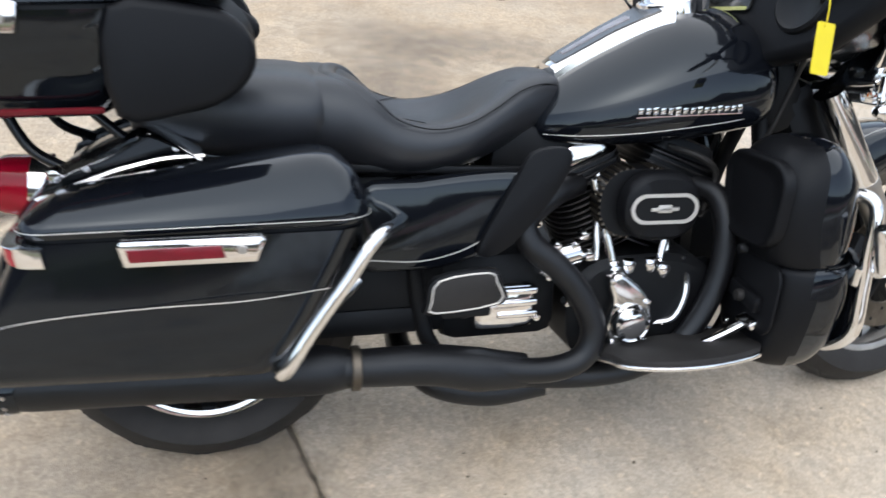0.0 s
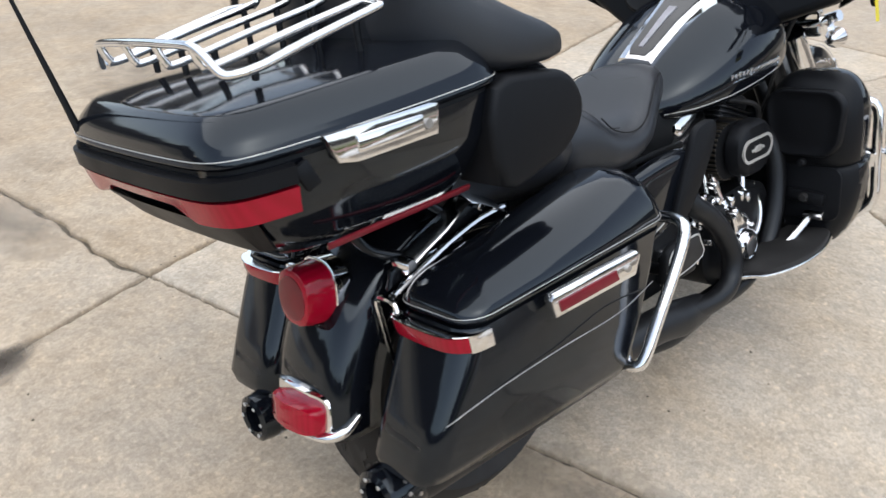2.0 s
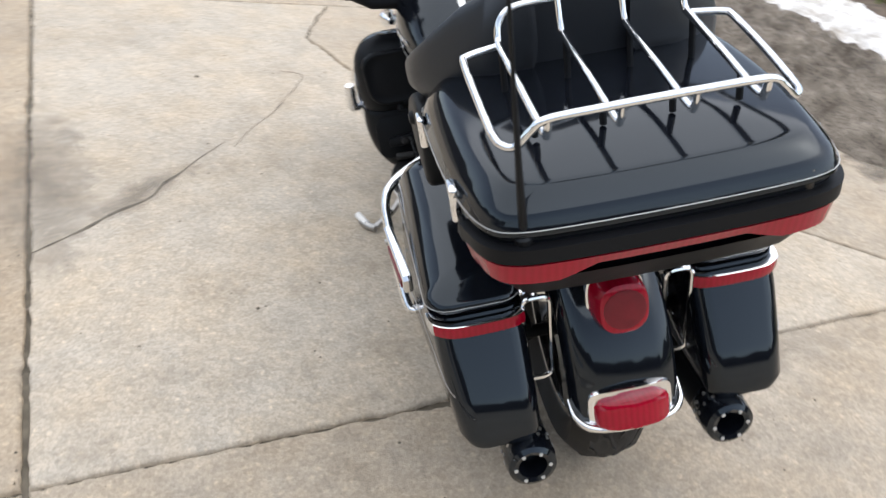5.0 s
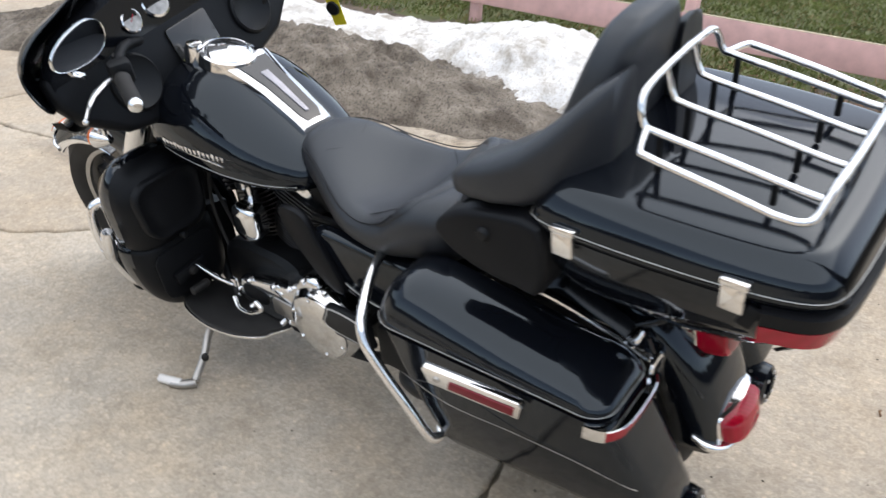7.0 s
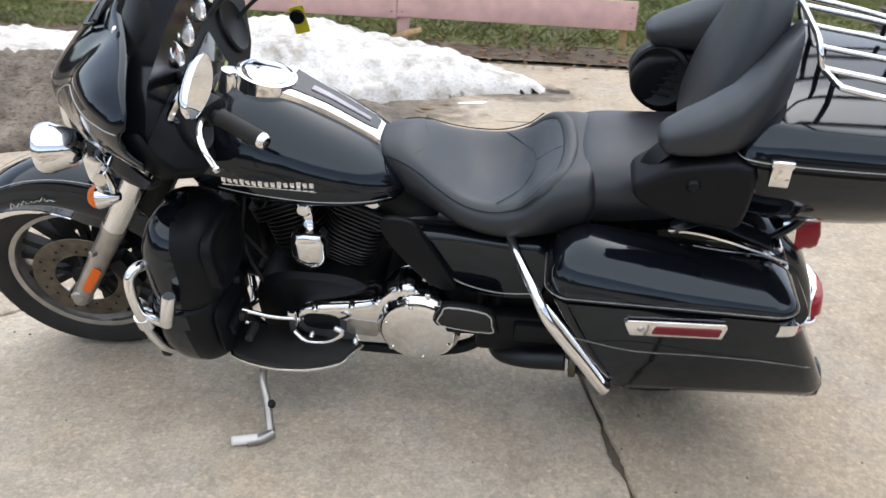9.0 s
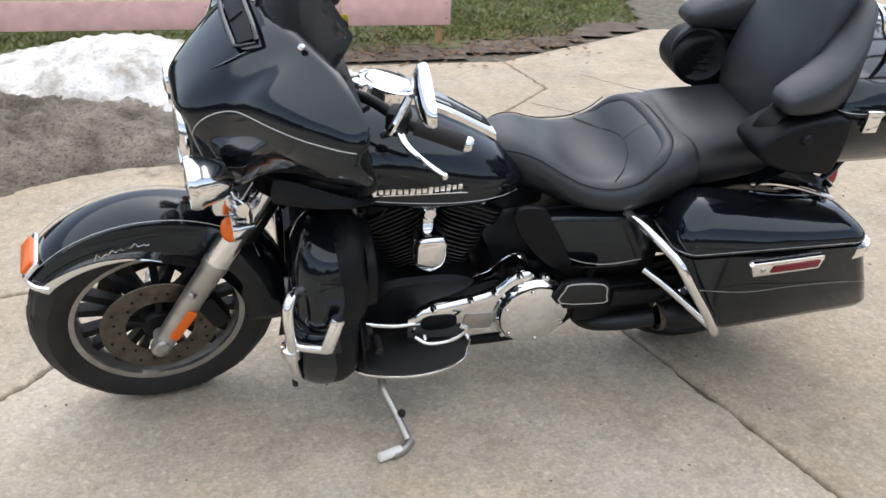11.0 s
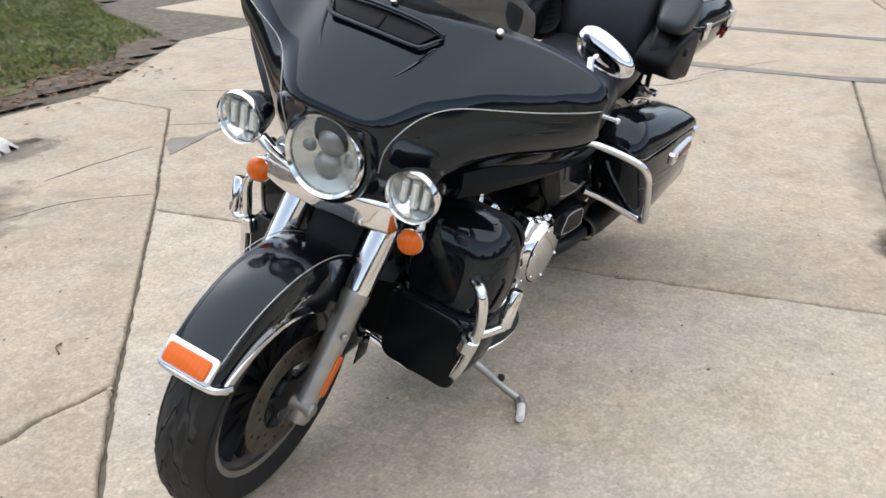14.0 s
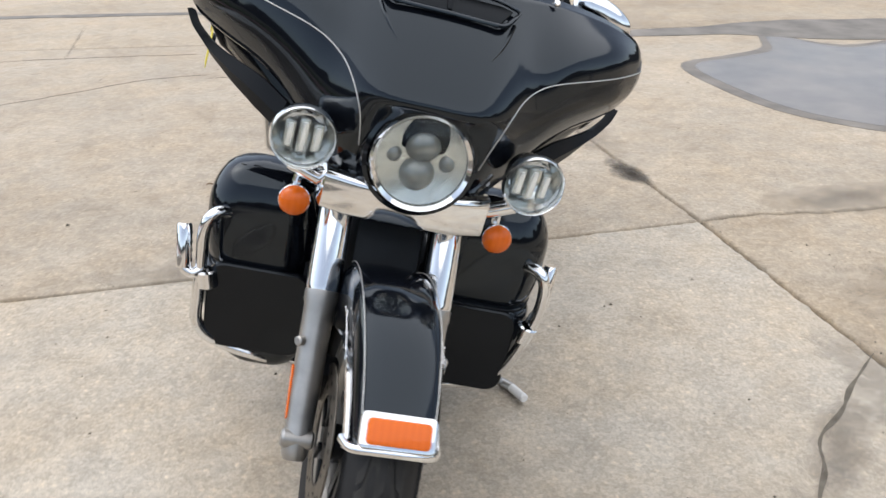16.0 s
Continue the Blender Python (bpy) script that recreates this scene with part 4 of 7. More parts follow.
# --- handlebar, grips, levers, mirrors ---
bar = part("handlebar", fr(tube([(0.965, 0.385, 1.012), (1.06, 0.325, 1.03), (1.13, 0.24, 1.05), (1.19, 0.12, 1.01), (1.20, 0, 0.985), (1.19, -0.12, 1.01), (1.13, -0.24, 1.05), (1.06, -0.325, 1.03), (0.965, -0.385, 1.012)], 0.0125, 10)), MATTE, bike, "black handlebar")
for s in (1, -1):
    e0, e1 = Vector((0.955, s * 0.389, 1.010)), Vector((1.055, s * 0.325, 1.028))
    part("grip", fr(lathe([(0, 0), (0.017, 0.0), (0.0185, 0.006), (0.0185, 0.105), (0.020, 0.112), (0, 0.112)], 18, along(e0, e1))), RUBBER, bar, "black rubber hand grip")
    part("grip_end", fr(lathe([(0, -0.014), (0.012, -0.013), (0.0175, -0.006), (0.0175, 0.002), (0, 0.002)], 18, along(e0, e1))), CHROME, bar, "chrome grip end cap")
    part("switch_housing", fr(box(0.05, 0.055, 0.06, 0.014, pose(1.078, s * 0.305, 1.030, 0, 0, -s * 32))), MATTE, bar)
    lev = tube([(1.085, s * 0.325, 1.025), (1.085, s * 0.375, 1.018), (1.065, s * 0.425, 1.010), (1.035, s * 0.470, 1.000)], [0.009, 0.008, 0.007, 0.006], 8, 5, squash=0.7)
    part("lever", fr(join(lev, lathe([(0, -0.008), (0.006, -0.005), (0.008, 0), (0.006, 0.005), (0, 0.008)], 10, Matrix.Translation((1.033, s * 0.472, 0.999))))), CHROME, bar, "polished hand lever")
    mc = Vector((1.058, s * 0.402, 1.142))
    mm = facing(mc, (-1, 0.14 if s > 0 else 0.05, 0.04 if s > 0 else 0.12), (0, 0, 1))
    shape = [(x * 0.074, y * 0.041 * (1 + 0.20 * x * s) + 0.014 * x * s) for x, y in supell(1, 1, 2.3, 28)]
    mir = part("mirror", fr(ring_mesh([[mm @ Vector((x * k, y * k, h)) for x, y in shape] for k, h in ((0.25, -0.024), (0.70, -0.020), (0.94, -0.010), (1.0, 0.0), (0.985, 0.006), (0.945, 0.005))])), CHROME, bike, "oval chrome rear-view mirror")
    part("mirror_glass", fr(plate([(x * 0.95, y * 0.95) for x, y in shape], 0.002, 0, mm @ Matrix.Translation((0, 0, 0.0045)))), MIRROR, mir)
    part("stem", fr(tube([mc + Vector((0.03, -s * 0.02, -0.01)), (1.125, s * 0.40, 1.075), (1.13, s * 0.365, 1.04)], 0.008, 8)), CHROME, mir)

# --- tank and console ---
TK = [(0.665, 0.742, 0.688, 0.080), (0.69, 0.766, 0.676, 0.122), (0.76, 0.816, 0.670, 0.170), (0.86, 0.872, 0.670, 0.202), (0.98, 0.928, 0.676, 0.216), (1.08, 0.937, 0.688, 0.212), (1.16, 0.915, 0.705, 0.190), (1.205, 0.865, 0.745, 0.130), (1.215, 0.82, 0.77, 0.06)]


def tank_ring(x, zt, zb, w, n=36):
    zc = zb + (zt - zb) * 0.36
    out = []
    for j in range(n):
        q = 2 * math.pi * j / n
        c, s = math.cos(q), math.sin(q)
        e = 2.25 if s >= 0 else 3.2
        h = (zt - zc) if s >= 0 else (zc - zb)
        out.append(Vector((x, w * math.copysign(abs(c) ** (2 / e), c), zc + h * math.copysign(abs(s) ** (2 / e), s))))
    return out


tks = spline([Vector((a, b, c)) for a, b, c, _ in TK], 4)
tkw = spline([Vector((a, d, 0)) for a, _, _, d in TK], 4)
tank = part("fuel_tank", ring_mesh([tank_ring(p.x, p.y, p.z, q.y) for p, q in zip(tks, tkw)]), PAINT, bike, "gloss black fuel tank with silver pinstripe", sharp=60)


def tank_w(x, z):
    zt, zb, w = [float(np.interp(x, [t[0] for t in TK], [t[i] for t in TK])) for i in (1, 2, 3)]
    zc = zb + (zt - zb) * 0.36
    v = (z - zc) / ((zt - zc) if z > zc else (zc - zb))
    e = 2.25 if z > zc else 3.2
    return w * max(0, 1 - abs(v) ** e) ** (1 / e)


for s in (1, -1):
    part("pinstripe", tube([(x, s * (tank_w(x, z) + 0.001), z) for x, z in ((0.695, 0.700), (0.76, 0.706), (0.86, 0.716), (0.96, 0.727), (1.06, 0.738), (1.12, 0.745))], 0.0010, 6, 5), SILVER, tank)
    bits = []
    for i in range(15):
        x = 1.074 - i * 0.0148
        z = 0.766 - 0.02 * (1.074 - x)
        bits.append(box(0.0105, 0.004, 0.013 + 0.004 * (i % 3 == 0), 0.0012, pose(x, s * (tank_w(x, z) + 0.0015), z, 0, 8 * ((i * 5) % 3 - 1), 0)))
    bits.append(box(0.225, 0.003, 0.0022, 0, pose(0.965, s * (tank_w(0.965, 0.755) + 0.001), 0.7545, 0, -1.2, 0)))
    part("tank_badge", join(*bits), CHROME, tank, "chrome tank badge")


def tank_top(x):
    return float(np.interp(x, [t[0] for t in TK], [t[1] for t in TK]))


cons = ((0.735, 0.051), (0.80, 0.055), (0.87, 0.060), (0.92, 0.067), (0.975, 0.080))


def console_half(x):
    return float(np.interp(x, [c[0] for c in cons], [c[1] for c in cons]))


XS = np.linspace(0.735, 0.975, 25)
cr = []
for x in XS:
    w, z = console_half(x), tank_top(x) + 0.004
    cr.append([Vector((x, w * u, z + h)) for u, h in ((-1.0, -0.014), (-0.97, 0.006), (-0.84, 0.012), (0, 0.014), (0.84, 0.012), (0.97, 0.006), (1.0, -0.014), (0, -0.02))])
console = part("tank_console", ring_mesh(cr), CHROME, bike, "chrome tank console with a dark inlaid panel")
ins, bar_rows = [], []
for x in XS[1:-2]:
    z = tank_top(x) + 0.0165
    w = (console_half(x) - 0.019) * min(1, 0.75 + (x - 0.745) * 14)
    ins.append([Vector((x, w * u, z + h)) for u, h in ((-1, -0.004), (-0.94, 0.0035), (0.94, 0.0035), (1, -0.004))])
    if 0.758 < x < 0.915:
        bar_rows.append([Vector((x, 0.003 + (0.006 + 0.045 * (x - 0.75)) * u, z + h)) for u, h in ((-1, 0.001), (-0.9, 0.0065), (0.9, 0.0065), (1, 0.001))])
part("console_inlay", ring_mesh(ins), SCREEN, console, "dark console inlay")
part("console_strip", ring_mesh(bar_rows), STRIP, console, "brushed grey strip along the console")
cm = facing((1.016, 0.014, 0.931), (-0.24, 0, 0.97), (1, 0, 0))
part("fuel_cap_cover", lathe([(0.0, 0.034), (0.050, 0.033), (0.060, 0.028), (0.063, 0.022), (0.066, 0.026), (0.073, 0.024), (0.076, 0.012), (0.076, -0.03)], 48, cm), CHROME, bike, "round chrome fuel cap cover")
part("side_cap", lathe([(0, 0.03), (0.020, 0.029), (0.024, 0.02), (0.024, -0.04)], 20, facing((1.090, 0.060, 0.948), (-0.2, 0, 1), (1, 0, 0))), CHROME, bike)
part("steering_head", box(0.11, 0.10, 0.28, 0.03, pose(1.235, 0, 0.80, 0, -26, 0)), MATTE, bike)

# --- seat ---
ST = [(0.752, 0.785, 0.735, 0.045), (0.732, 0.804, 0.710, 0.080), (0.69, 0.810, 0.680, 0.107), (0.64, 0.800, 0.660, 0.132), (0.58, 0.770, 0.638, 0.162), (0.52, 0.748, 0.622, 0.190), (0.45, 0.742, 0.610, 0.206), (0.385, 0.762, 0.605, 0.210), (0.345, 0.798, 0.606, 0.207), (0.310, 0.822, 0.610, 0.203), (0.275, 0.831, 0.616, 0.197), (0.250, 0.832, 0.62, 0.192), (0.222, 0.826, 0.64, 0.182), (0.20, 0.79, 0.67, 0.15)]
PS = [(0.262, 0.785, 0.68, 0.15), (0.246, 0.818, 0.66, 0.178), (0.20, 0.832, 0.64, 0.186), (0.10, 0.838, 0.65, 0.182), (0.02, 0.846, 0.66, 0.174), (-0.06, 0.852, 0.68, 0.16), (-0.09, 0.84, 0.70, 0.14)]


def bowl(x):
    """How deep the rider's seat is hollowed, from the rear rim to the nose."""
    return float(np.interp(x, [0.20, 0.29, 0.40, 0.50, 0.60, 0.68], [0.014, 0.030, 0.042, 0.038, 0.012, 0.0]))


def cushion(rows, dish=0.012, n=36, e=3.0):
    a = spline([Vector((r[0], r[1], r[2])) for r in rows], 4)
    b = spline([Vector((r[0], r[3], 0)) for r in rows], 4)
    rings = []
    for p, q in zip(a, b):
        zt, zb, w = p.y, p.z, q.y
        zc, h = (zt + zb) / 2, (zt - zb) / 2
        ring = []
        for y, z in supell(w, h, e, n):
            d = (dish or bowl(p.x)) * max(0, 1 - (y / w / 0.8) ** 2) if z > 0 else 0
            ring.append(Vector((p.x, y * (1 - 0.22 * (z < 0) * (-z / h)), zc + z - d)))
        rings.append(ring)
    return ring_mesh(rings)


seat = new("seat")
seat.parent = bike
part("rider_seat", cushion(ST, None), VINYL, seat, "black vinyl bucket rider seat", sharp=70)
part("passenger_seat", cushion(PS, 0.008), VINYL, seat, "black vinyl passenger seat", sharp=70)
for rows, idx, f in ((ST, (1, 2, 3, 4, 5, 6, 7, 8), 0.80),):
    for s in (1, -1):
        part("seam", tube([(rows[i][0], s * rows[i][3] * 0.93, rows[i][1] - 0.020) for i in idx], 0.0016, 5, 4), MATTE, seat)
def seat_top(x, y, rows=ST, e=3.0):
    zt, zb, w = [float(np.interp(-x, [-r[0] for r in rows], [r[i] for r in rows])) for i in (1, 2, 3)]
    zc, h = (zt + zb) / 2, (zt - zb) / 2
    return zc + h * max(0, 1 - min(1, abs(y) / w) ** e) ** (1 / e) - bowl(x) * max(0, 1 - (y / w / 0.8) ** 2)


for x0, x1, ww in ((0.625, 0.655, 0.09), (0.355, 0.44, 0.165)):
    part("seam", tube([(x0 + (x1 - x0) * (u / ww) ** 2, u, seat_top(x0 + (x1 - x0) * (u / ww) ** 2, u) - 0.0004) for u in np.linspace(-ww, ww, 11)], 0.0010, 5, 3), MATTE, seat)
part("seam", tube([(x, 0, seat_top(x, 0) - 0.0003) for x in np.linspace(0.262, 0.352, 5)], 0.0016, 5, 3), MATTE, seat)
arc = [(0.46, 0.172), (0.385, 0.178), (0.320, 0.160), (0.284, 0.110), (0.270, 0.0)]
arc = arc + [(x, -y) for x, y in reversed(arc[:-1])]
part("seat_bolster", tube([(x, y, seat_top(x, y) - 0.016) for x, y in arc], [0.008, 0.016, 0.021, 0.023, 0.024, 0.023, 0.021, 0.016, 0.008], 14, 5), VINYL, seat, "raised padded rim behind the rider", sharp=80)
BR = [(0.82, -0.030, 0.050, 0.165), (0.88, -0.032, 0.062, 0.172), (0.96, -0.045, 0.066, 0.172), (1.03, -0.060, 0.062, 0.168), (1.10, -0.080, 0.055, 0.158), (1.17, -0.098, 0.047, 0.138), (1.222, -0.110, 0.038, 0.105), (1.245, -0.114, 0.022, 0.06)]
brs = spline([Vector((z, x, d)) for z, x, d, w in BR], 4)
brw = spline([Vector((z, w, 0)) for z, x, d, w in BR], 4)
part("backrest", ring_mesh([[Vector((p.y + a, b, p.x)) for a, b in supell(p.z, q.y, 3.0, 32)] for p, q in zip(brs, brw)]), VINYL, seat, "tall black padded passenger backrest", sharp=70)
for s in (1, -1):
    arm = []
    for x, yi, yo, zb, zt in ((-0.150, 0.085, 0.185, 1.02, 1.190), (-0.115, 0.100, 0.235, 0.985, 1.165), (-0.080, 0.130, 0.275, 0.968, 1.125), (-0.035, 0.165, 0.303, 0.960, 1.085), (0.02, 0.185, 0.312, 0.958, 1.052), (0.065, 0.200, 0.310, 0.958, 1.030), (0.093, 0.212, 0.304, 0.962, 1.012), (0.108, 0.230, 0.290, 0.974, 1.000)):
        arm.append([Vector((x, s * ((yi + yo) / 2 + p), (zb + zt) / 2 + q)) for p, q in supell((yo - yi) / 2, (zt - zb) / 2, 3.2, 24)])
    part("armrest", ring_mesh([[v for v in r] for r in arm]), VINYL, seat, "padded passenger armrest rising into the backrest", sharp=70)
    pod = [(-0.085, 0.950), (0.05, 0.946), (0.11, 0.920), (0.148, 0.884), (0.135, 0.852), (0.085, 0.822), (0.03, 0.806), (-0.03, 0.800), (-0.085, 0.806)] if s > 0 else [(-0.085, 0.948), (0.05, 0.948), (0.105, 0.930), (0.134, 0.885), (0.126, 0.840), (0.085, 0.802), (0.02, 0.782), (-0.085, 0.780)]
    pos = spline([(x, z, 0) for x, z in pod], 3, closed=True)
    pd = plate([(p.x, p.y) for p in pos], 0.125, 0.016, Matrix.Translation((0, 0.312, 0)) @ Matrix.Rotation(radians(90), 4, "X"), 3)
    pod_ob = part("speaker_pod", side(pd, s), PLASTIC, seat, "black plastic speaker pod beside the passenger seat")
    if s > 0:
        part("control_knob", side(lathe([(0, 0.010), (0.010, 0.009), (0.014, 0.004), (0.015, 0)], 14, along_y(0.03, 0.312, 0.905)), s), MATTE, pod_ob)
    sm = facing((0.056, s * 0.208, 0.888), (0.42, -s * 0.88, 0.22))
    part("speaker", lathe([(0, 0.014), (0.06, 0.016), (0.072, 0.022), (0.080, 0.016), (0.083, 0.0), (0.083, -0.03), (0, -0.03)], 36, sm), MATTE, pod_ob, "round black rear speaker")
    for i in range(5):
        part("grille_slat", box(0.09 - 0.012 * abs(i - 2), 0.006, 0.006, 0.001, sm @ Matrix.Translation((0, (i - 2) * 0.020, 0.018))), PLASTIC, pod_ob)

# --- top case ---
PLAN = [(-0.050, 0.0), (-0.050, 0.18), (-0.054, 0.262), (-0.080, 0.296), (-0.18, 0.306), (-0.34, 0.304), (-0.462, 0.292), (-0.530, 0.272), (-0.560, 0.234), (-0.570, 0.150), (-0.573, 0.0)]


def plan_ring(z, inset=0.0, slope=0.0, shift=0.0, k=3):
    half = PLAN[1:-1]
    full = [PLAN[0]] + half + [PLAN[-1]] + [(x, -y) for x, y in reversed(half)]
    pts = spline([(x, y, 0) for x, y in full], k, closed=True)
    cx = -0.32
    out = []
    for p in pts:
        fx = 1 - inset / 0.27
        fy = 1 - inset / 0.30
        x = cx + (p.x - cx) * fx + shift
        out.append(Vector((x, p.y * fy, z - slope * (-x - 0.05) / 0.54)))
    return out


case = tagged(new("top_case"), "gloss black hard top case with red rear light band")
case.parent = bike
part("case_body", ring_mesh([plan_ring(z, i, sl, sh) for z, i, sl, sh in ((0.766, 0.098, 0.0, 0.030), (0.774, 0.082, 0.0, 0.026), (0.80, 0.060, 0.0, 0.018), (0.84, 0.034, 0.003, 0.008), (0.88, 0.014, 0.006, 0.002), (0.945, 0.004, 0.012, 0))]), PAINT, case, sharp=50)
part("case_seal", ring_mesh([plan_ring(z, 0.006, 0.012) for z in (0.943, 0.953)]), MATTE, case)
part("case_lid", ring_mesh([plan_ring(z, i, sl) for z, i, sl in ((0.952, 0.002, 0.012), (0.957, -0.003, 0.012), (0.968, -0.003, 0.012), (0.974, 0.001, 0.012), (0.981, 0.002, 0.013), (0.997, 0.011, 0.016), (1.014, 0.023, 0.021), (1.026, 0.034, 0.024), (1.030, 0.041, 0.025), (1.0325, 0.052, 0.026), (1.039, 0.09, 0.028), (1.046, 0.15, 0.029), (1.051, 0.21, 0.03))]), PAINT, case, "gloss black top case lid", sharp=40)
part("lid_pinstripe", tube([p + Vector((0, 0, 0)) for p in plan_ring(0.9665, -0.0040, 0.012)], 0.0009, 5, 1, closed=True), SILVER, case)


def rear_band(z0, z1, off, off2, a, k=4, flare=0.0):
    """A band round the back of the top case between two heights."""
    half = [(x, y) for x, y in PLAN if x < a]
    line = spline([(x, y, 0) for x, y in half] + [(x, -y, 0) for x, y in reversed(half[:-1])], k)
    rings = []
    for i, p in enumerate(line):
        q0, q1 = line[max(0, i - 1)], line[min(len(line) - 1, i + 1)]
        t = (q1 - q0).normalized()
        n = Vector((t.y, -t.x, 0))
        if n.dot(Vector((p.x + 0.3, p.y, 0))) < 0:
            n = -n
        dz = -0.012 * (-p.x - 0.05) / 0.54
        fl = min(1, max(0, (abs(p.y) - 0.12) / 0.05))
        rings.append([Vector((p.x, p.y, 0)) + n * o + Vector((0, 0, z + dz)) for o, z in ((min(off2, 0) - 0.012, z0 - flare * fl), (off2, z0 - flare * fl + 0.003), (off, z1 - 0.003), (-0.012, z1))])
    return ring_mesh(rings)


part("rear_lip", rear_band(0.912, 0.944, 0.014, 0.012, -0.36), PLASTIC, case, "black plastic lip round the back of the case")
part("light_band", rear_band(0.888, 0.912, 0.007, -0.003, -0.37, 4, 0.020), RED, case, "red light band wrapped round the case")
for s in (1, -1):
    part("lip_end", box(0.026, 0.010, 0.042, 0.004, pose(-0.448, s * 0.297, 0.911, 0, -24, s * 8)), PLASTIC, case)
part("lower_trim", rear_band(0.806, 0.872, -0.016, -0.066, -0.50), PLASTIC, case)
part("side_reflector", box(0.30, 0.006, 0.011, 0.002, pose(-0.26, -0.250, 0.782, 22, 0, 1)), DULLRED, case, "red strip along the bottom of the case")
for x, y in ((-0.134, 0.303), (-0.422, 0.294)):
    part("latch", join(box(0.040, 0.016, 0.050, 0.004, pose(x, y + 0.008, 0.943, 0, 0, -2)), box(0.046, 0.014, 0.014, 0.004, pose(x, y + 0.010, 0.970, 0, 0, -2))), CHROME, case, "square chrome lid latch")
hd = plate([(-0.400, 0.915), (-0.370, 0.908), (-0.215, 0.908), (-0.205, 0.955), (-0.225, 0.960), (-0.420, 0.960)], 0.016, 0.005, Matrix.Translation((0, -0.297, 0)) @ Matrix.Rotation(radians(90), 4, "X"))
handle = part("case_handle", hd, CHROME, case, "long chrome lid handle with a lock")
part("handle_grip", box(0.125, 0.010, 0.026, 0.004, pose(-0.305, -0.312, 0.934)), CHROME, handle)
part("lock", lathe([(0, 0.004), (0.007, 0.004), (0.009, 0)], 14, along_y(-0.235, -0.313, 0.93, -1)), ALLOY, handle)
an = Vector((-0.553, 0.222, 0.925))
ant = part("antenna", tube([an, an + Vector((-0.018, 0.004, 0.10)), an + Vector((-0.055, 0.008, 0.30)), an + Vector((-0.14, 0.015, 0.78))], [0.008, 0.006, 0.0032, 0.0022], 8, 6), MATTE, bike, "thin black whip antenna")
part("antenna_base", rod(an + Vector((0, 0, -0.02)), an + Vector((-0.003, 0.002, 0.02)), 0.014), MATTE, ant)
part("aerial_stub", rod((-0.555, -0.215, 0.93), (-0.556, -0.215, 0.965), 0.008, 10), STEEL, case)

# --- luggage rack ---
rack = tagged(new("luggage_rack"), "chrome tubular luggage rack on the top case")
rack.parent = bike
RR = 0.0068


def rz(x):
    return float(np.interp(x, [-0.47, -0.22], [1.066, 1.106]))


half = [(-0.440, 0.236, 1.060), (-0.476, 0.230, 1.055), (-0.494, 0.212, 1.056), (-0.502, 0.190, 1.080), (-0.507, 0.165, 1.096), (-0.511, 0.08, 1.100)]
part("rear_bar", tube(half + [(-0.512, 0, 1.101)] + [(x, -y, z) for x, y, z in reversed(half)], RR, 10), CHROME, rack)
for s in (1, -1):
    part("wing", tube([(-0.440, s * 0.236, 1.060), (-0.36, s * 0.237, 1.078), (-0.245, s * 0.236, 1.100), (-0.222, s * 0.226, 1.104), (-0.205, s * 0.17, 1.107)], RR, 10), CHROME, rack)
hoop = [(-0.507, 0.165, 1.096), (-0.497, 0.165, 1.070), (-0.476, 0.165, 1.064), (-0.35, 0.167, 1.086), (-0.222, 0.168, 1.107), (-0.200, 0.167, 1.114), (-0.190, 0.160, 1.142), (-0.186, 0.135, 1.162), (-0.184, 0.06, 1.167), (-0.184, 0, 1.168)]
part("hoop", tube(hoop + [(x, -y, z) for x, y, z in reversed(hoop[:-1])], RR, 10), CHROME, rack)
for y in (-0.056, 0.056):
    part("rail", tube([(-0.510, y, 1.098), (-0.499, y, 1.070), (-0.478, y, 1.065), (-0.35, y, 1.087), (-0.222, y, 1.107), (-0.200, y, 1.120), (-0.185, y, 1.165)], RR * 0.9, 10), CHROME, rack)
for x, y in ((-0.42, 0.165), (-0.42, -0.165), (-0.23, 0.168), (-0.23, -0.168), (-0.42, 0.056), (-0.42, -0.056), (-0.23, 0.056), (-0.23, -0.056)):
    part("foot", rod((x, y, 1.030), (x, y, rz(x)), 0.006, 8), MATTE, rack)

# --- saddlebags ---


def bag_ring(x0, x1, yi, yo, z, r=0.045, tilt=0.0):
    cx, w = (x0 + x1) / 2, x1 - x0
    cy, h = (yi + yo) / 2, yo - yi
    out = []
    for px, py in rrect(w, h, r, 5):
        x = cx + px
        y = cy + py
        k = (y - yi) / h
        y += k * 0.07 * (x - 0.02) * (1 if x < 0.14 else 0.5)
        if x > 0.14:
            y -= k * (x - 0.14) * 0.22
        out.append(Vector((x, y, z + tilt * (x - 0.05))))
    return out


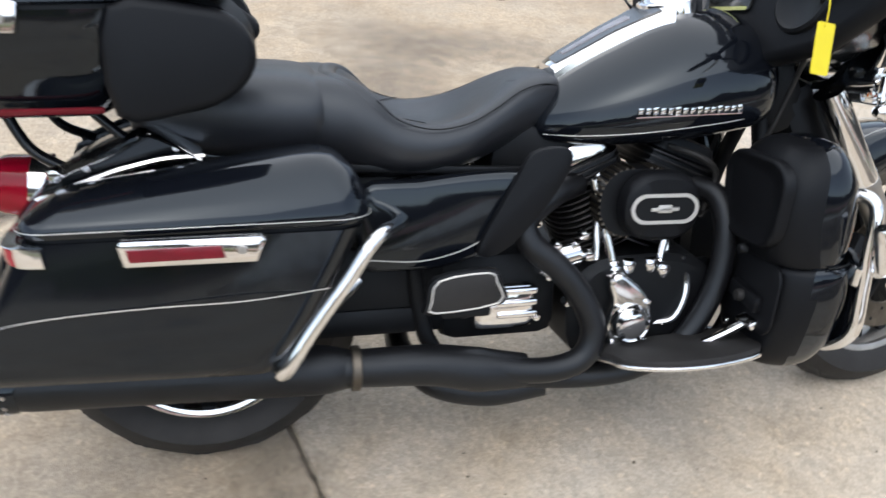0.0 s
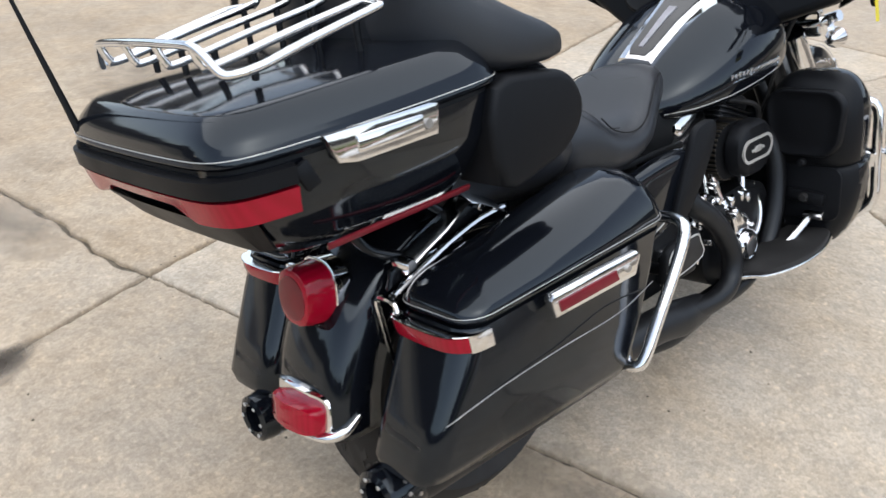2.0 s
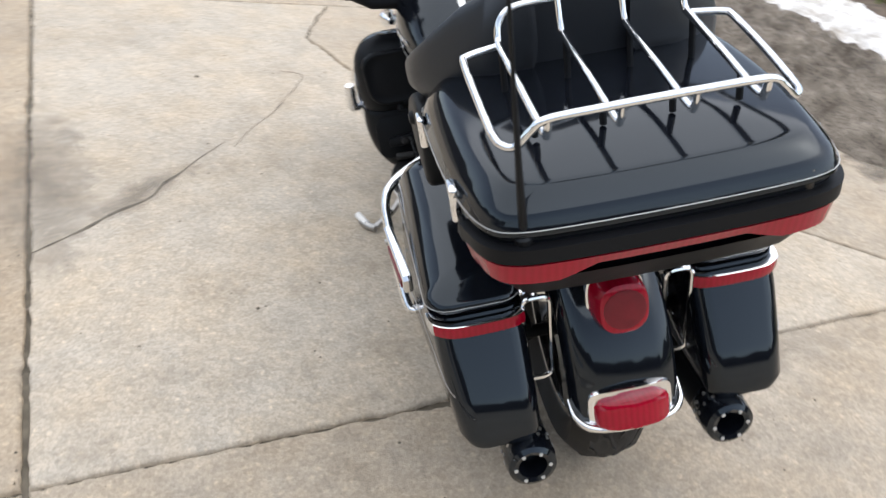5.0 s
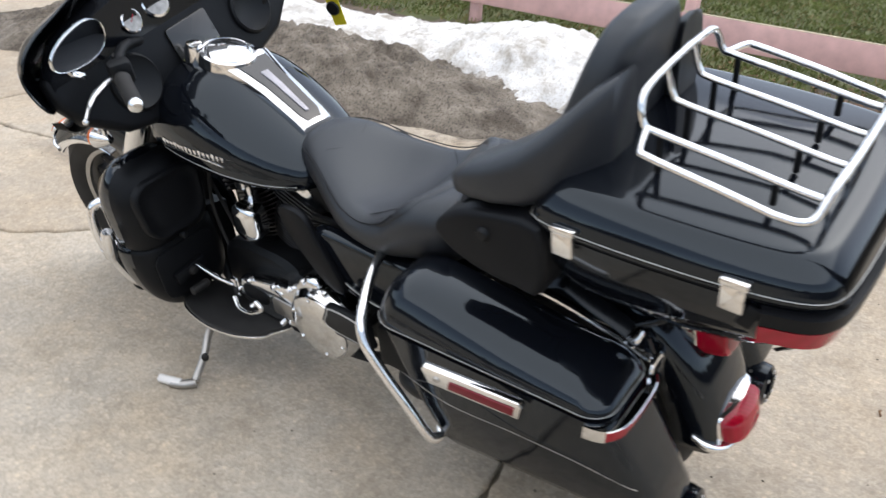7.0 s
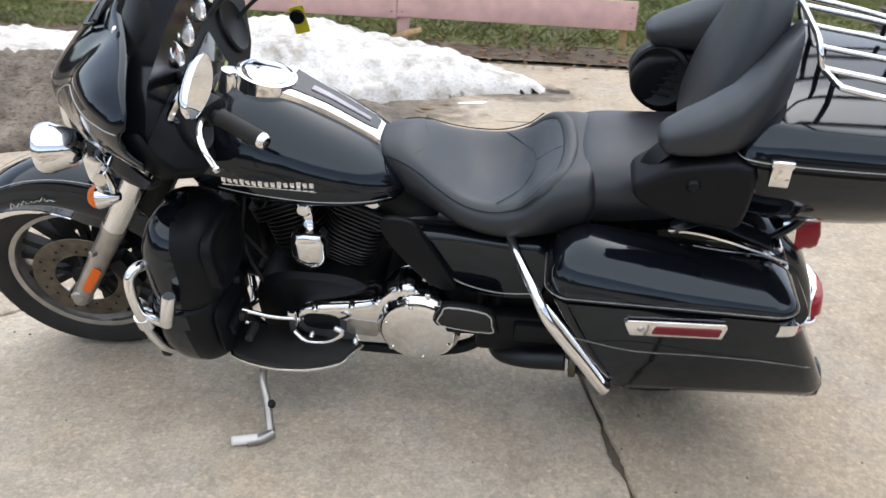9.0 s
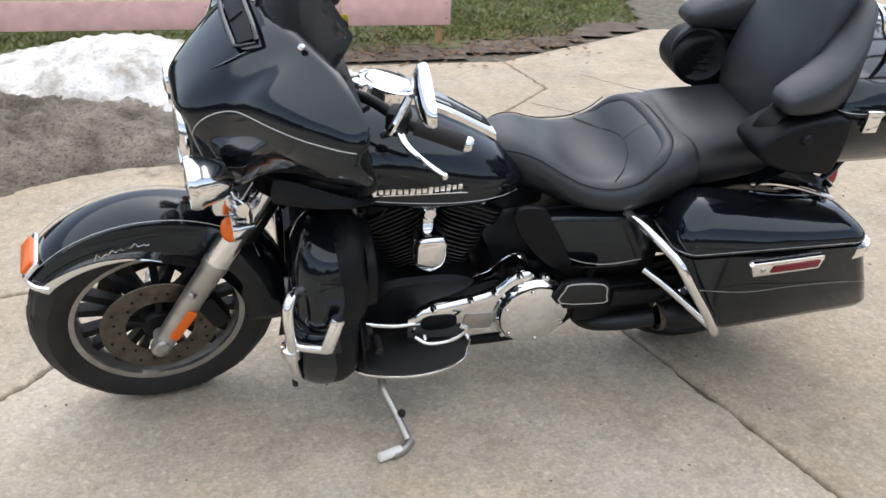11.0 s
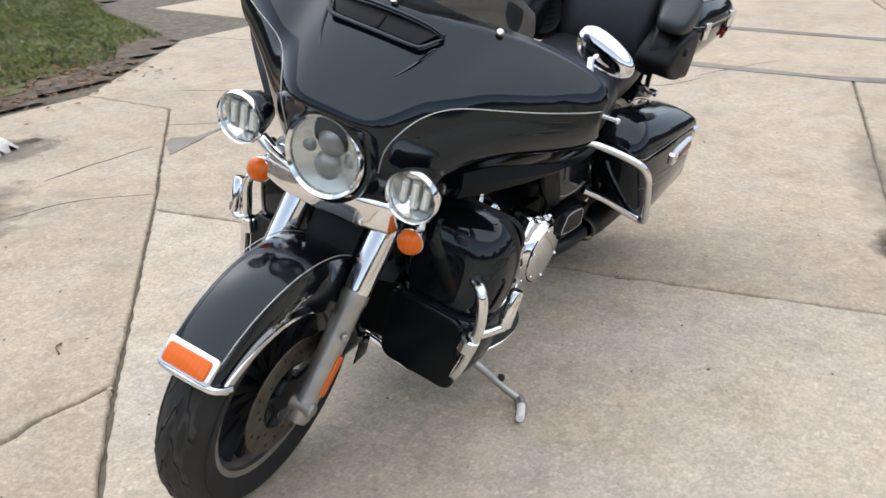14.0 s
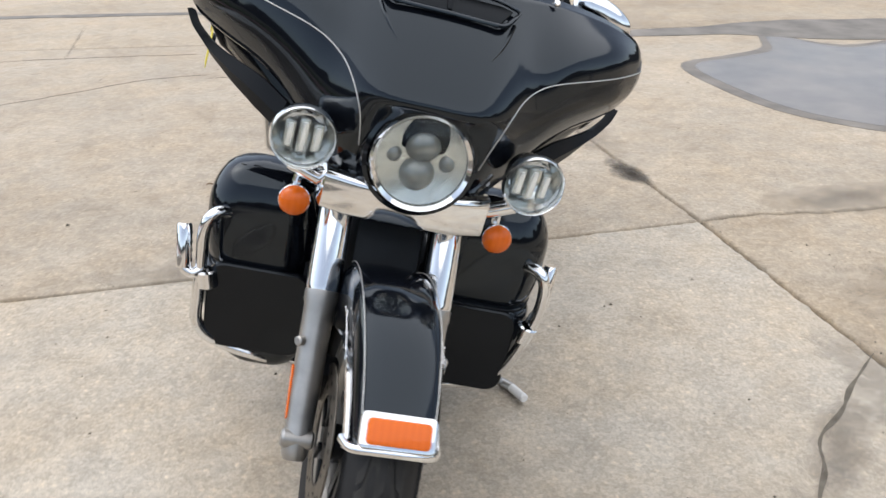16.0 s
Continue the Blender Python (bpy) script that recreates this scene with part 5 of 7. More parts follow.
for s in (1, -1):
    bag = tagged(new("saddlebag"), "gloss black hard saddlebag with chrome and red trim")
    bag.parent = bike
    rows = ((-0.352, 0.120, 0.190, 0.335, 0.335), (-0.366, 0.145, 0.178, 0.356, 0.342), (-0.368, 0.160, 0.174, 0.366, 0.365), (-0.330, 0.215, 0.172, 0.372, 0.44), (-0.288, 0.262, 0.171, 0.376, 0.52), (-0.250, 0.300, 0.170, 0.376, 0.592))
    part("bag_body", side(ring_mesh([bag_ring(a, b, c, d, z) for a, b, c, d, z in rows]), s), PAINT, bag, sharp=50)
    part("bag_seal", side(ring_mesh([bag_ring(-0.238, 0.298, 0.178, 0.366, z) for z in (0.588, 0.602)]), s), MATTE, bag)
    lid = ((-0.250, 0.308, 0.172, 0.376, 0.600, 0.0), (-0.252, 0.312, 0.170, 0.380, 0.607, 0.0), (-0.249, 0.310, 0.172, 0.378, 0.622, 0.012), (-0.242, 0.302, 0.175, 0.370, 0.640, 0.05), (-0.232, 0.284, 0.181, 0.353, 0.662, 0.10), (-0.216, 0.256, 0.190, 0.328, 0.679, 0.14), (-0.198, 0.222, 0.205, 0.300, 0.688, 0.155), (-0.12, 0.14, 0.235, 0.262, 0.692, 0.155))
    part("bag_lid", side(ring_mesh([bag_ring(a, b, c, d, z, 0.05, t) for a, b, c, d, z, t in lid]), s), PAINT, bag, "gloss black saddlebag lid", sharp=40)
    part("lid_pinstripe", side(tube(bag_ring(-0.253, 0.313, 0.169, 0.3812, 0.611, 0.05), 0.0008, 5, 1, closed=True), s), SILVER, bag)
    stripe = [(0.235, 0.373, 0.492), (0.10, 0.3795, 0.486), (-0.05, 0.3605, 0.480), (-0.18, 0.3400, 0.471), (-0.26, 0.322, 0.461), (-0.296, 0.305, 0.452), (-0.312, 0.285, 0.444)]
    ol = []
    for x, _, z in stripe:
        a, b, d = [float(np.interp(z, [r[4] for r in rows], [r[i] for r in rows])) for i in (0, 1, 3)]
        edge = max(0, a + 0.045 - x)
        drop = 0.045 - math.sqrt(max(0, 0.045 ** 2 - edge ** 2)) if edge < 0.045 else 0.045
        y = d - drop
        y += 0.07 * (x - 0.02) * (1 if x < 0.14 else 0.5) - (max(0, x - 0.14)) * 0.22
        ol.append((x, y + 0.001, z))
    part("pinstripe", side(tube(ol, 0.0011, 6, 5), s), ALLOY, bag)
    # lid handle with a reflector
    hm = Matrix.Translation((0.02, 0.383, 0.583)) @ Matrix.Rotation(radians(4.5), 4, "Z") @ Matrix.Rotation(radians(90), 4, "X") @ Matrix.Rotation(radians(180), 4, "Y")
    ho = [(-0.116, 0.016), (-0.100, -0.020), (0.104, -0.024), (0.112, 0.010), (0.106, 0.020), (-0.108, 0.024)]
    hb = part("bag_handle", side(plate([(x, y) for x, y in ho], 0.022, 0.005, hm), s), CHROME, bag, "chrome saddlebag latch handle")
    part("reflector", side(plate([(-0.052, -0.010), (0.094, -0.014), (0.098, 0.006), (-0.046, 0.010)], 0.004, 0.001, hm @ Matrix.Translation((0, 0, 0.0215))), s), DULLRED, hb, "red reflector set in the handle")
    part("lock", side(lathe([(0, 0.004), (0.006, 0.004), (0.008, 0)], 14, hm @ Matrix.Translation((-0.078, 0.002, 0.022))), s), ALLOY, hb)
    # rear light strip wrapping the back corner
    ls = [(-0.258, 0.178), (-0.268, 0.20), (-0.272, 0.25), (-0.270, 0.31), (-0.260, 0.337), (-0.247, 0.352)]
    le = [(-0.248, 0.3515), (-0.240, 0.3555), (-0.225, 0.359), (-0.208, 0.3612)]

    def strip(line, z0, z1, t):
        L = spline([(x, y, 0) for x, y in line], 4)
        rg = []
        for i, p in enumerate(L):
            q0, q1 = L[max(0, i - 1)], L[min(len(L) - 1, i + 1)]
            d = (q1 - q0).normalized()
            n = Vector((-d.y, d.x, 0))
            if n.x > 0 and abs(n.x) > abs(n.y) or (abs(n.y) > abs(n.x) and n.y < 0):
                n = -n
            rg.append([p + n * o + Vector((0.10 * (z - 0.58) * -1, 0, z)) for o, z in ((-0.012, z0), (t * 0.8, z0), (t, (z0 + z1) / 2), (t * 0.8, z1), (-0.012, z1))])
        return ring_mesh(rg)

    part("rear_light", side(strip(ls, 0.558, 0.585, 0.008), s), RED, bag, "red light strip on the back of the bag")
    part("light_end", side(strip(le, 0.556, 0.588, 0.007), s), CHROME, bag, "chrome end of the light strip")
    part("light_trim", side(strip(ls, 0.5862, 0.5892, 0.0088), s), CHROME, bag)
    # guard rail round the bag's front
    g = [(0.40, 0.205, 0.648), (0.372, 0.28, 0.640), (0.328, 0.365, 0.612), (0.302, 0.394, 0.575), (0.265, 0.397, 0.520), (0.205, 0.394, 0.435), (0.158, 0.388, 0.360), (0.146, 0.372, 0.345), (0.155, 0.345, 0.352), (0.24, 0.26, 0.41), (0.30, 0.20, 0.44)]
    if s < 0:
        g = [(0.385, 0.205, 0.560), (0.362, 0.290, 0.575), (0.330, 0.366, 0.588)] + g[3:]
    part("bag_guard", side(tube(g, 0.0125, 12, 6), s), CHROME, bike, "bent chrome saddlebag guard")
    # support rail behind the bag
    loop = [(-0.232 - 0.02 * (v > 0), 0.148 + u, 0.492 + v) for u, v in rrect(0.056, 0.222, 0.016, 3)]
    part("bag_bracket", side(join(tube(loop, 0.0058, 8, 1, closed=True), tube([(-0.24, 0.148, 0.598), (-0.17, 0.150, 0.645), (-0.06, 0.150, 0.652)], 0.006, 8, 4)), s), CHROME, bike, "chrome bag mounting loop")
    st = [(0.036, 0.688), (-0.012, 0.715), (-0.058, 0.733), (-0.116, 0.704), (-0.177, 0.680), (-0.236, 0.652), (-0.250, 0.619), (-0.132, 0.659), (-0.030, 0.684)]
    strut = part("top_case_strut", side(join(plate(st, 0.014, 0.005, Matrix.Translation((0, 0.160, 0)) @ Matrix.Rotation(radians(90), 4, "X"), 2), tube([(-0.20, 0.150, 0.665), (-0.26, 0.128, 0.70), (-0.30, 0.12, 0.775)], 0.010, 10, 5), tube([(-0.08, 0.150, 0.700), (-0.13, 0.142, 0.745), (-0.17, 0.135, 0.785)], 0.009, 10, 4)), s), SATIN, bike, "black strut carrying the top case")
    top_edge = spline([(0.030, 0, 0.692), (-0.012, 0, 0.717), (-0.050, 0, 0.735), (-0.068, 0, 0.733), (-0.116, 0, 0.707), (-0.177, 0, 0.683), (-0.225, 0, 0.660)], 3)
    part("strut_cap", side(ring_mesh([[Vector((p.x, y, p.z + h)) for y, h in ((0.148, -0.002), (0.148, 0.003), (0.152, 0.006), (0.182, -0.010), (0.184, -0.013), (0.180, -0.014))] for p in top_edge]), s), CHROME if s < 0 else SATIN, strut, "flat band on top of the strut")
    part("strut_rail", side(tube([(0.036, 0.174, 0.686), (-0.030, 0.175, 0.683), (-0.090, 0.176, 0.671), (-0.135, 0.176, 0.658), (-0.250, 0.174, 0.617)], 0.0062, 8, 5), s), CHROME, strut, "slim chrome rail along the strut")
    part("strut_clamp", side(lathe([(0, 0.020), (0.010, 0.019), (0.014, 0.012), (0.014, -0.012), (0, -0.014)], 14, along_y(-0.214, 0.172, 0.662)), s), CHROME, strut)
    for bx, bz in ((-0.012, 0.700), (-0.165, 0.668)):
        part("bolt", side(lathe([(0, 0.008), (0.006, 0.008), (0.009, 0.004), (0.009, 0)], 12, along_y(bx, 0.160, bz)), s), CHROME, strut)

# --- tail lamps ---
tlm = facing((-0.292, 0, 0.602), (-1, 0, 0.12))
tail = part("tail_light", ring_mesh([[tlm @ Vector((x * k, y * k, h)) for x, y in supell(0.055, 0.060, 2.7, 28)] for k, h in ((1.06, -0.03), (1.06, 0.0), (1.0, 0.002))]), CHROME, bike, "large rounded red tail light on a chrome base")
part("lens", ring_mesh([[tlm @ Vector((x * k, y * k, h)) for x, y in supell(0.055, 0.060, 2.7, 28)] for k, h in ((1.0, 0.0), (0.965, 0.020), (0.93, 0.046), (0.87, 0.058), (0.78, 0.061), (0.3, 0.062))]), RED, tail, "red tail light lens")
part("lens_face", lathe([(0, 0.0645), (0.034, 0.0640), (0.042, 0.0625), (0.043, 0.058)], 32, tlm), DULLRED, tail, "dull red face of the tail light")
part("rear_fender_trim", tube([(-0.330, 0.114, 0.392), (-0.362, 0.108, 0.372), (-0.388, 0.086, 0.361), (-0.402, 0.04, 0.357), (-0.405, 0, 0.356), (-0.402, -0.04, 0.357), (-0.388, -0.086, 0.361), (-0.362, -0.108, 0.372), (-0.330, -0.114, 0.392)], [0.005, 0.010, 0.009, 0.006, 0.005, 0.006, 0.009, 0.010, 0.005], 10), CHROME, rear_fender, "chrome trim along the rear mudguard edge")
fm = facing((-0.380, 0, 0.388), (-1, 0, 0.18))
part("fender_light_bezel", ring_mesh([[fm @ Vector((x * k, y * k + 0.010 - 0.006 * abs(x) / 0.08, h - 3.4 * (x * k) ** 2)) for x, y in supell(0.086, 0.046, 5, 32)] for k, h in ((1.08, -0.008), (1.06, 0.014), (1.0, 0.023), (0.90, 0.022))]), CHROME, rear_fender, "chrome bezel of the mudguard light")
part("fender_light", ring_mesh([[fm @ Vector((x * k, y * k, h - 3.2 * (x * k) ** 2)) for x, y in supell(0.077, 0.029, 6, 32)] for k, h in ((1.0, 0.012), (0.98, 0.033), (0.87, 0.041), (0.4, 0.043))]), RED, rear_fender, "red light on the mudguard tip")

# --- engine ---
engine = tagged(new("engine"), "air-cooled V-twin engine in black and chrome")
engine.parent = bike
CX, CZ = 0.895, 0.345
part("crankcase", ring_mesh([[Vector((CX + 0.02 + x * k, y, CZ - 0.03 + z * k)) for x, z in supell(0.175, 0.130, 3.0, 28)] for y, k in ((-0.165, 0.86), (-0.150, 0.97), (0.0, 1.0), (0.150, 0.97), (0.165, 0.86))]), MATTE, engine, "black engine crankcase")
part("gearbox", box(0.26, 0.30, 0.20, 0.04, pose(0.60, 0, 0.365)), MATTE, engine)
for s in (-1, 1):
    tilt = s * 22.5
    am = Matrix.Translation((CX, 0, CZ)) @ Matrix.Rotation(radians(tilt), 4, "Y")
    cyl = part("cylinder", lathe([(0.062, 0.09), (0.062, 0.255)], 24, am), MATTE, engine, "black finned engine cylinder")
    for i in range(12):
        h = 0.105 + i * 0.0125
        r = 0.094 - 0.0012 * abs(i - 5)
        part("fin", plate([(x, y) for x, y in supell(r * 0.98, r * 1.18, 3.2, 28)], 0.0042, 0.0008, am @ Matrix.Translation((0, 0, h)), 1), FIN, cyl)
    hd = part("cylinder_head", box(0.165, 0.205, 0.060, 0.022, am @ Matrix.Translation((0, 0, 0.282))), MATTE, engine)
    for i in range(4):
        part("head_fin", plate(rrect(0.178, 0.218, 0.03), 0.0042, 0.0008, am @ Matrix.Translation((0, 0, 0.260 + i * 0.0135)), 1), FIN, hd)
    part("rocker_cover", ring_mesh([[am @ Vector((x * k * (0.8 if s < 0 else 1) + (0.016 if s < 0 else 0), y * k, h)) for x, y in rrect(0.155, 0.195, 0.035)] for k, h in ((1.0, 0.310), (1.0, 0.330), (0.93, 0.345), (0.80, 0.350))]), CHROME if s < 0 else MATTE, engine)
    for y in (-0.135, -0.112):
        for dx in (-0.018,):
            b0 = Vector((CX + s * (0.028 + (0.020 if y < -0.12 else 0.052)), y - 0.018, 0.405))
            b1 = am @ Vector((-s * 0.030 + (0.02 if y < -0.12 else 0.0) * s, y + 0.012, 0.275))
            part("pushrod_tube", rod(b0, b1, 0.0095, 12), CHROME, engine, "chrome pushrod tube")
            part("tube_collar", lathe([(0.013, 0), (0.0145, 0.004), (0.0145, 0.022), (0.012, 0.026)], 14, along(b0, b1)), CHROME, engine)
# horn cover between the cylinders
hm = facing((0.912, 0.135, 0.545), (0, 1, 0))
horn = part("horn_cover", ring_mesh([[hm @ Vector((x * k + (0.006 * (1 if y > 0 else -1)) * 0, (y - (0.016 if y < 0 else 0) * (1 - abs(x) / 0.046)) * k, h)) for x, y in supell(0.046, 0.052, 3.6, 28)] for k, h in ((0.90, 0.0), (1.0, 0.006), (1.0, 0.036), (0.94, 0.050), (0.78, 0.058), (0.4, 0.061))]), CHROME, engine, "chrome waterfall horn cover")
part("horn_bracket", join(rod((0.918, 0.10, 0.655), (0.918, 0.170, 0.655), 0.020, 16), box(0.030, 0.03, 0.085, 0.008, pose(0.916, 0.135, 0.615))), CHROME, horn)
# primary drive cover on the left
prim = []
for a in range(90, 271, 15):
    prim.append((0.622 + 0.105 * math.cos(radians(a)), 0.352 + 0.105 * math.sin(radians(a))))
prim += [(0.70, 0.266), (0.82, 0.262), (0.92, 0.272), (0.962, 0.300), (0.965, 0.340), (0.945, 0.372), (0.90, 0.388), (0.80, 0.405), (0.735, 0.425), (0.70, 0.462), (0.668, 0.480), (0.635, 0.478)]
prim_o = spline([(x, z, 0) for x, z in prim], 2, closed=True)
pc = part("primary_cover", plate([(p.x, p.y) for p in prim_o], 0.105, 0.020, Matrix.Translation((0, 0.225, 0)) @ Matrix.Rotation(radians(90), 4, "X"), 3), CHROME, engine, "long chrome primary drive cover")
part("clutch_dome", lathe([(0.112, -0.02), (0.110, 0.006), (0.100, 0.018), (0.098, 0.022)], 40, along_y(0.625, 0.222, 0.350)), CHROME, pc)
part("derby_cover", lathe([(0.096, 0.018), (0.094, 0.026), (0.083, 0.030), (0.04, 0.034), (0, 0.035)], 40, along_y(0.625, 0.222, 0.350)), CHROME, pc, "round polished clutch cover")
for i in range(6):
    a = radians(60 * i + 20)
    part("bolt", lathe([(0, 0.004), (0.0045, 0.0035), (0.006, 0)], 10, along_y(0.625 + 0.086 * math.cos(a), 0.2515, 0.350 + 0.086 * math.sin(a))), CHROME, pc)
for x, z in ((0.672, 0.470), (0.598, 0.462), (0.735, 0.418), (0.80, 0.398), (0.90, 0.380), (0.955, 0.33), (0.92, 0.278), (0.80, 0.270), (0.70, 0.272)):
    part("bolt", lathe([(0, 0.012), (0.006, 0.012), (0.008, 0.008), (0.010, 0.0), (0.010, -0.01)], 12, along_y(x, 0.221, z)), CHROME, pc)
part("cover_panel", plate(rrect(0.085, 0.055, 0.014), 0.004, 0.0015, along_y(0.775, 0.224, 0.330) @ Matrix.Rotation(radians(-4), 4, "Z")), ALLOY, pc)
part("inspection_window", plate(supell(0.050, 0.026, 3, 24), 0.005, 0.002, along_y(0.885, 0.2235, 0.338)), PLASTIC, pc, "black oval inset on the primary cover")
# cam cover and gearbox side on the right
cam_out = spline([(x, z, 0) for x, z in ((0.816, 0.30), (0.828, 0.355), (0.818, 0.395), (0.840, 0.418), (0.872, 0.398), (0.905, 0.365), (0.918, 0.312), (0.902, 0.268), (0.866, 0.250), (0.832, 0.262))], 4, closed=True)
cc = part("cam_cover", plate([(p.x, p.y) for p in cam_out], 0.04, 0.010, Matrix.Translation((0, -0.160, 0)) @ Matrix.Rotation(radians(90), 4, "X"), 3), CHROME, engine, "chrome cam cover")
part("timer_cover", lathe([(0.044, -0.006), (0.042, 0.012), (0.036, 0.020), (0.033, 0.018), (0.028, 0.018), (0.026, 0.024), (0.018, 0.026), (0, 0.026)], 36, along_y(0.868, -0.198, 0.308, -1)), CHROME, cc, "round chrome timer cover")
for i in range(5):
    a = radians(72 * i + 10)
    part("bolt", lathe([(0, 0.006), (0.005, 0.005), (0.006, 0)], 10, along_y(0.868 + 0.031 * math.cos(a), -0.216, 0.308 + 0.031 * math.sin(a), -1)), MATTE, cc)
for x, z in ((0.845, 0.418), (0.875, 0.428), (0.925, 0.428), (0.955, 0.415)):
    part("lifter_block", lathe([(0.018, 0), (0.018, 0.02), (0.012, 0.028), (0, 0.028)], 16, facing((x, -0.148, z - 0.02), (0, -0.3, 1))), CHROME, engine)
for z in (0.360, 0.385, 0.410):
    part("side_rib", box(0.085, 0.05, 0.015, 0.005, pose(0.625, -0.165, z - 0.02)), CHROME, engine)
for x, z, r in ((0.822, 0.405, 0.008), (0.838, 0.345, 0.007), (0.905, 0.352, 0.007), (0.832, 0.262, 0.007), (0.906, 0.262, 0.007), (0.762, 0.500, 0.010), (0.705, 0.480, 0.011), (0.690, 0.415, 0.008), (0.735, 0.355, 0.008), (0.668, 0.330, 0.009), (0.775, 0.455, 0.012)):
    part("bolt", lathe([(0, 0.012), (r * 0.7, 0.011), (r, 0.006), (r, -0.014)], 12, along_y(x, -0.196 if x > 0.80 else -0.178, z, -1)), CHROME, engine)
part("oil_line", tube([(0.945, -0.158, 0.285), (0.985, -0.170, 0.300), (1.01, -0.165, 0.36), (1.0, -0.150, 0.43)], 0.008, 8, 5), CHROME, engine, "short chrome oil line")
part("wiring_loom", tube([(0.97, -0.10, 0.66), (1.03, -0.135, 0.64), (1.07, -0.13, 0.60), (1.06, -0.11, 0.52)], 0.007, 8, 5), RUBBER, engine)
part("gearbox_cover", box(0.13, 0.04, 0.10, 0.018, pose(0.60, -0.165, 0.355)), CHROME, engine, "chrome gearbox end cover")
part("oil_filler", lathe([(0.016, 0), (0.018, 0.01), (0.018, 0.022), (0.012, 0.028), (0, 0.028)], 16, facing((0.545, -0.175, 0.475), (0, -0.4, 1))), CHROME, engine)
part("starter", rod((0.665, -0.175, 0.445), (0.760, -0.150, 0.455), 0.030, 18), CHROME, engine)
part("front_engine_cover", box(0.05, 0.16, 0.16, 0.02, pose(1.085, 0, 0.30)), MATTE, engine)
part("oil_filter", rod((1.10, 0.0, 0.32), (1.165, 0.0, 0.335), 0.038, 20), MATTE, engine)
# air cleaner
ao = rrect(0.168, 0.142, 0.064, 8)
am_ = facing((0.918, -0.120, 0.556), (0, -1, 0), (0.02, 0, 1))
ac = part("air_cleaner", ring_mesh([[am_ @ Vector((x * k, y * k, h)) for x, y in ao] for k, h in ((0.90, 0.040), (0.92, 0.047), (1.0, 0.050), (1.0, 0.068), (0.96, 0.082), (0.84, 0.090), (0.4, 0.091))]), PLASTIC, engine, "oval black air cleaner with a silver badge ring")
for i in range(0, 44):
    a = 2 * math.pi * i / 44
    e = ao[int(i / 44 * len(ao))]
    part("pleat", box(0.005, 0.005, 0.050, 0, am_ @ Matrix.Translation((-0.034 + e[0] * 1.02, e[1] * 1.02, 0.018))), STEEL, ac)
part("filter_body", ring_mesh([[am_ @ Vector((-0.034 + x, y, h)) for x, y in ao] for h in (-0.01, 0.042)]), MATTE, ac)
rg = rrect(0.145, 0.062, 0.031, 8)
part("badge_ring", ring_mesh([[am_ @ Vector((x * k, y * k2, h)) for x, y in rg] for k, k2, h in ((1.0, 1.0, 0.088), (1.0, 1.0, 0.094), (0.90, 0.78, 0.094), (0.90, 0.78, 0.0885))], False, False), SILVER, ac)
part("badge_plate", plate([(x * 0.90, y * 0.78) for x, y in rg], 0.002, 0, am_ @ Matrix.Translation((0, 0, 0.0895))), MATTE, ac)
part("badge_emblem", join(box(0.030, 0.016, 0.003, 0.001, am_ @ Matrix.Translation((0, 0, 0.0925))), box(0.060, 0.007, 0.003, 0.001, am_ @ Matrix.Translation((0, -0.001, 0.0925)))), SILVER, ac)

# --- exhaust ---
exh = tagged(new("exhaust"), "satin black dual exhaust with drilled end caps")
exh.parent = bike
part("rear_header", tube([(0.775, -0.09, 0.585), (0.705, -0.135, 0.572), (0.640, -0.172, 0.535), (0.648, -0.190, 0.490), (0.700, -0.200, 0.445), (0.752, -0.207, 0.381), (0.782, -0.214, 0.308), (0.762, -0.220, 0.250), (0.70, -0.222, 0.228), (0.61, -0.222, 0.234), (0.52, -0.220, 0.256)], 0.0265, 16, 6), EXHAUST, exh, "black exhaust header pipe")
part("front_header", tube([(1.035, -0.08, 0.575), (1.075, -0.135, 0.555), (1.085, -0.168, 0.490), (1.075, -0.180, 0.400), (1.045, -0.186, 0.320), (0.99, -0.19, 0.245), (0.90, -0.19, 0.200), (0.80, -0.180, 0.182), (0.66, -0.172, 0.190), (0.54, -0.185, 0.225)], 0.0245, 16, 6), EXHAUST, exh, "black exhaust header pipe")
part("collector", tube([(0.64, -0.205, 0.222), (0.54, -0.210, 0.236), (0.44, -0.212, 0.256), (0.30, -0.212, 0.262), (0.22, -0.212, 0.266)], [0.036, 0.046, 0.042, 0.038, 0.040], 20, 5), EXHAUST, exh)
part("crossover", tube([(0.70, -0.16, 0.165), (0.58, -0.14, 0.148), (0.47, -0.10, 0.160), (0.42, 0.02, 0.185), (0.42, 0.14, 0.215), (0.36, 0.198, 0.245), (0.24, 0.208, 0.262)], [0.028, 0.034, 0.032, 0.028, 0.026, 0.026, 0.030], 16, 6), EXHAUST, exh)
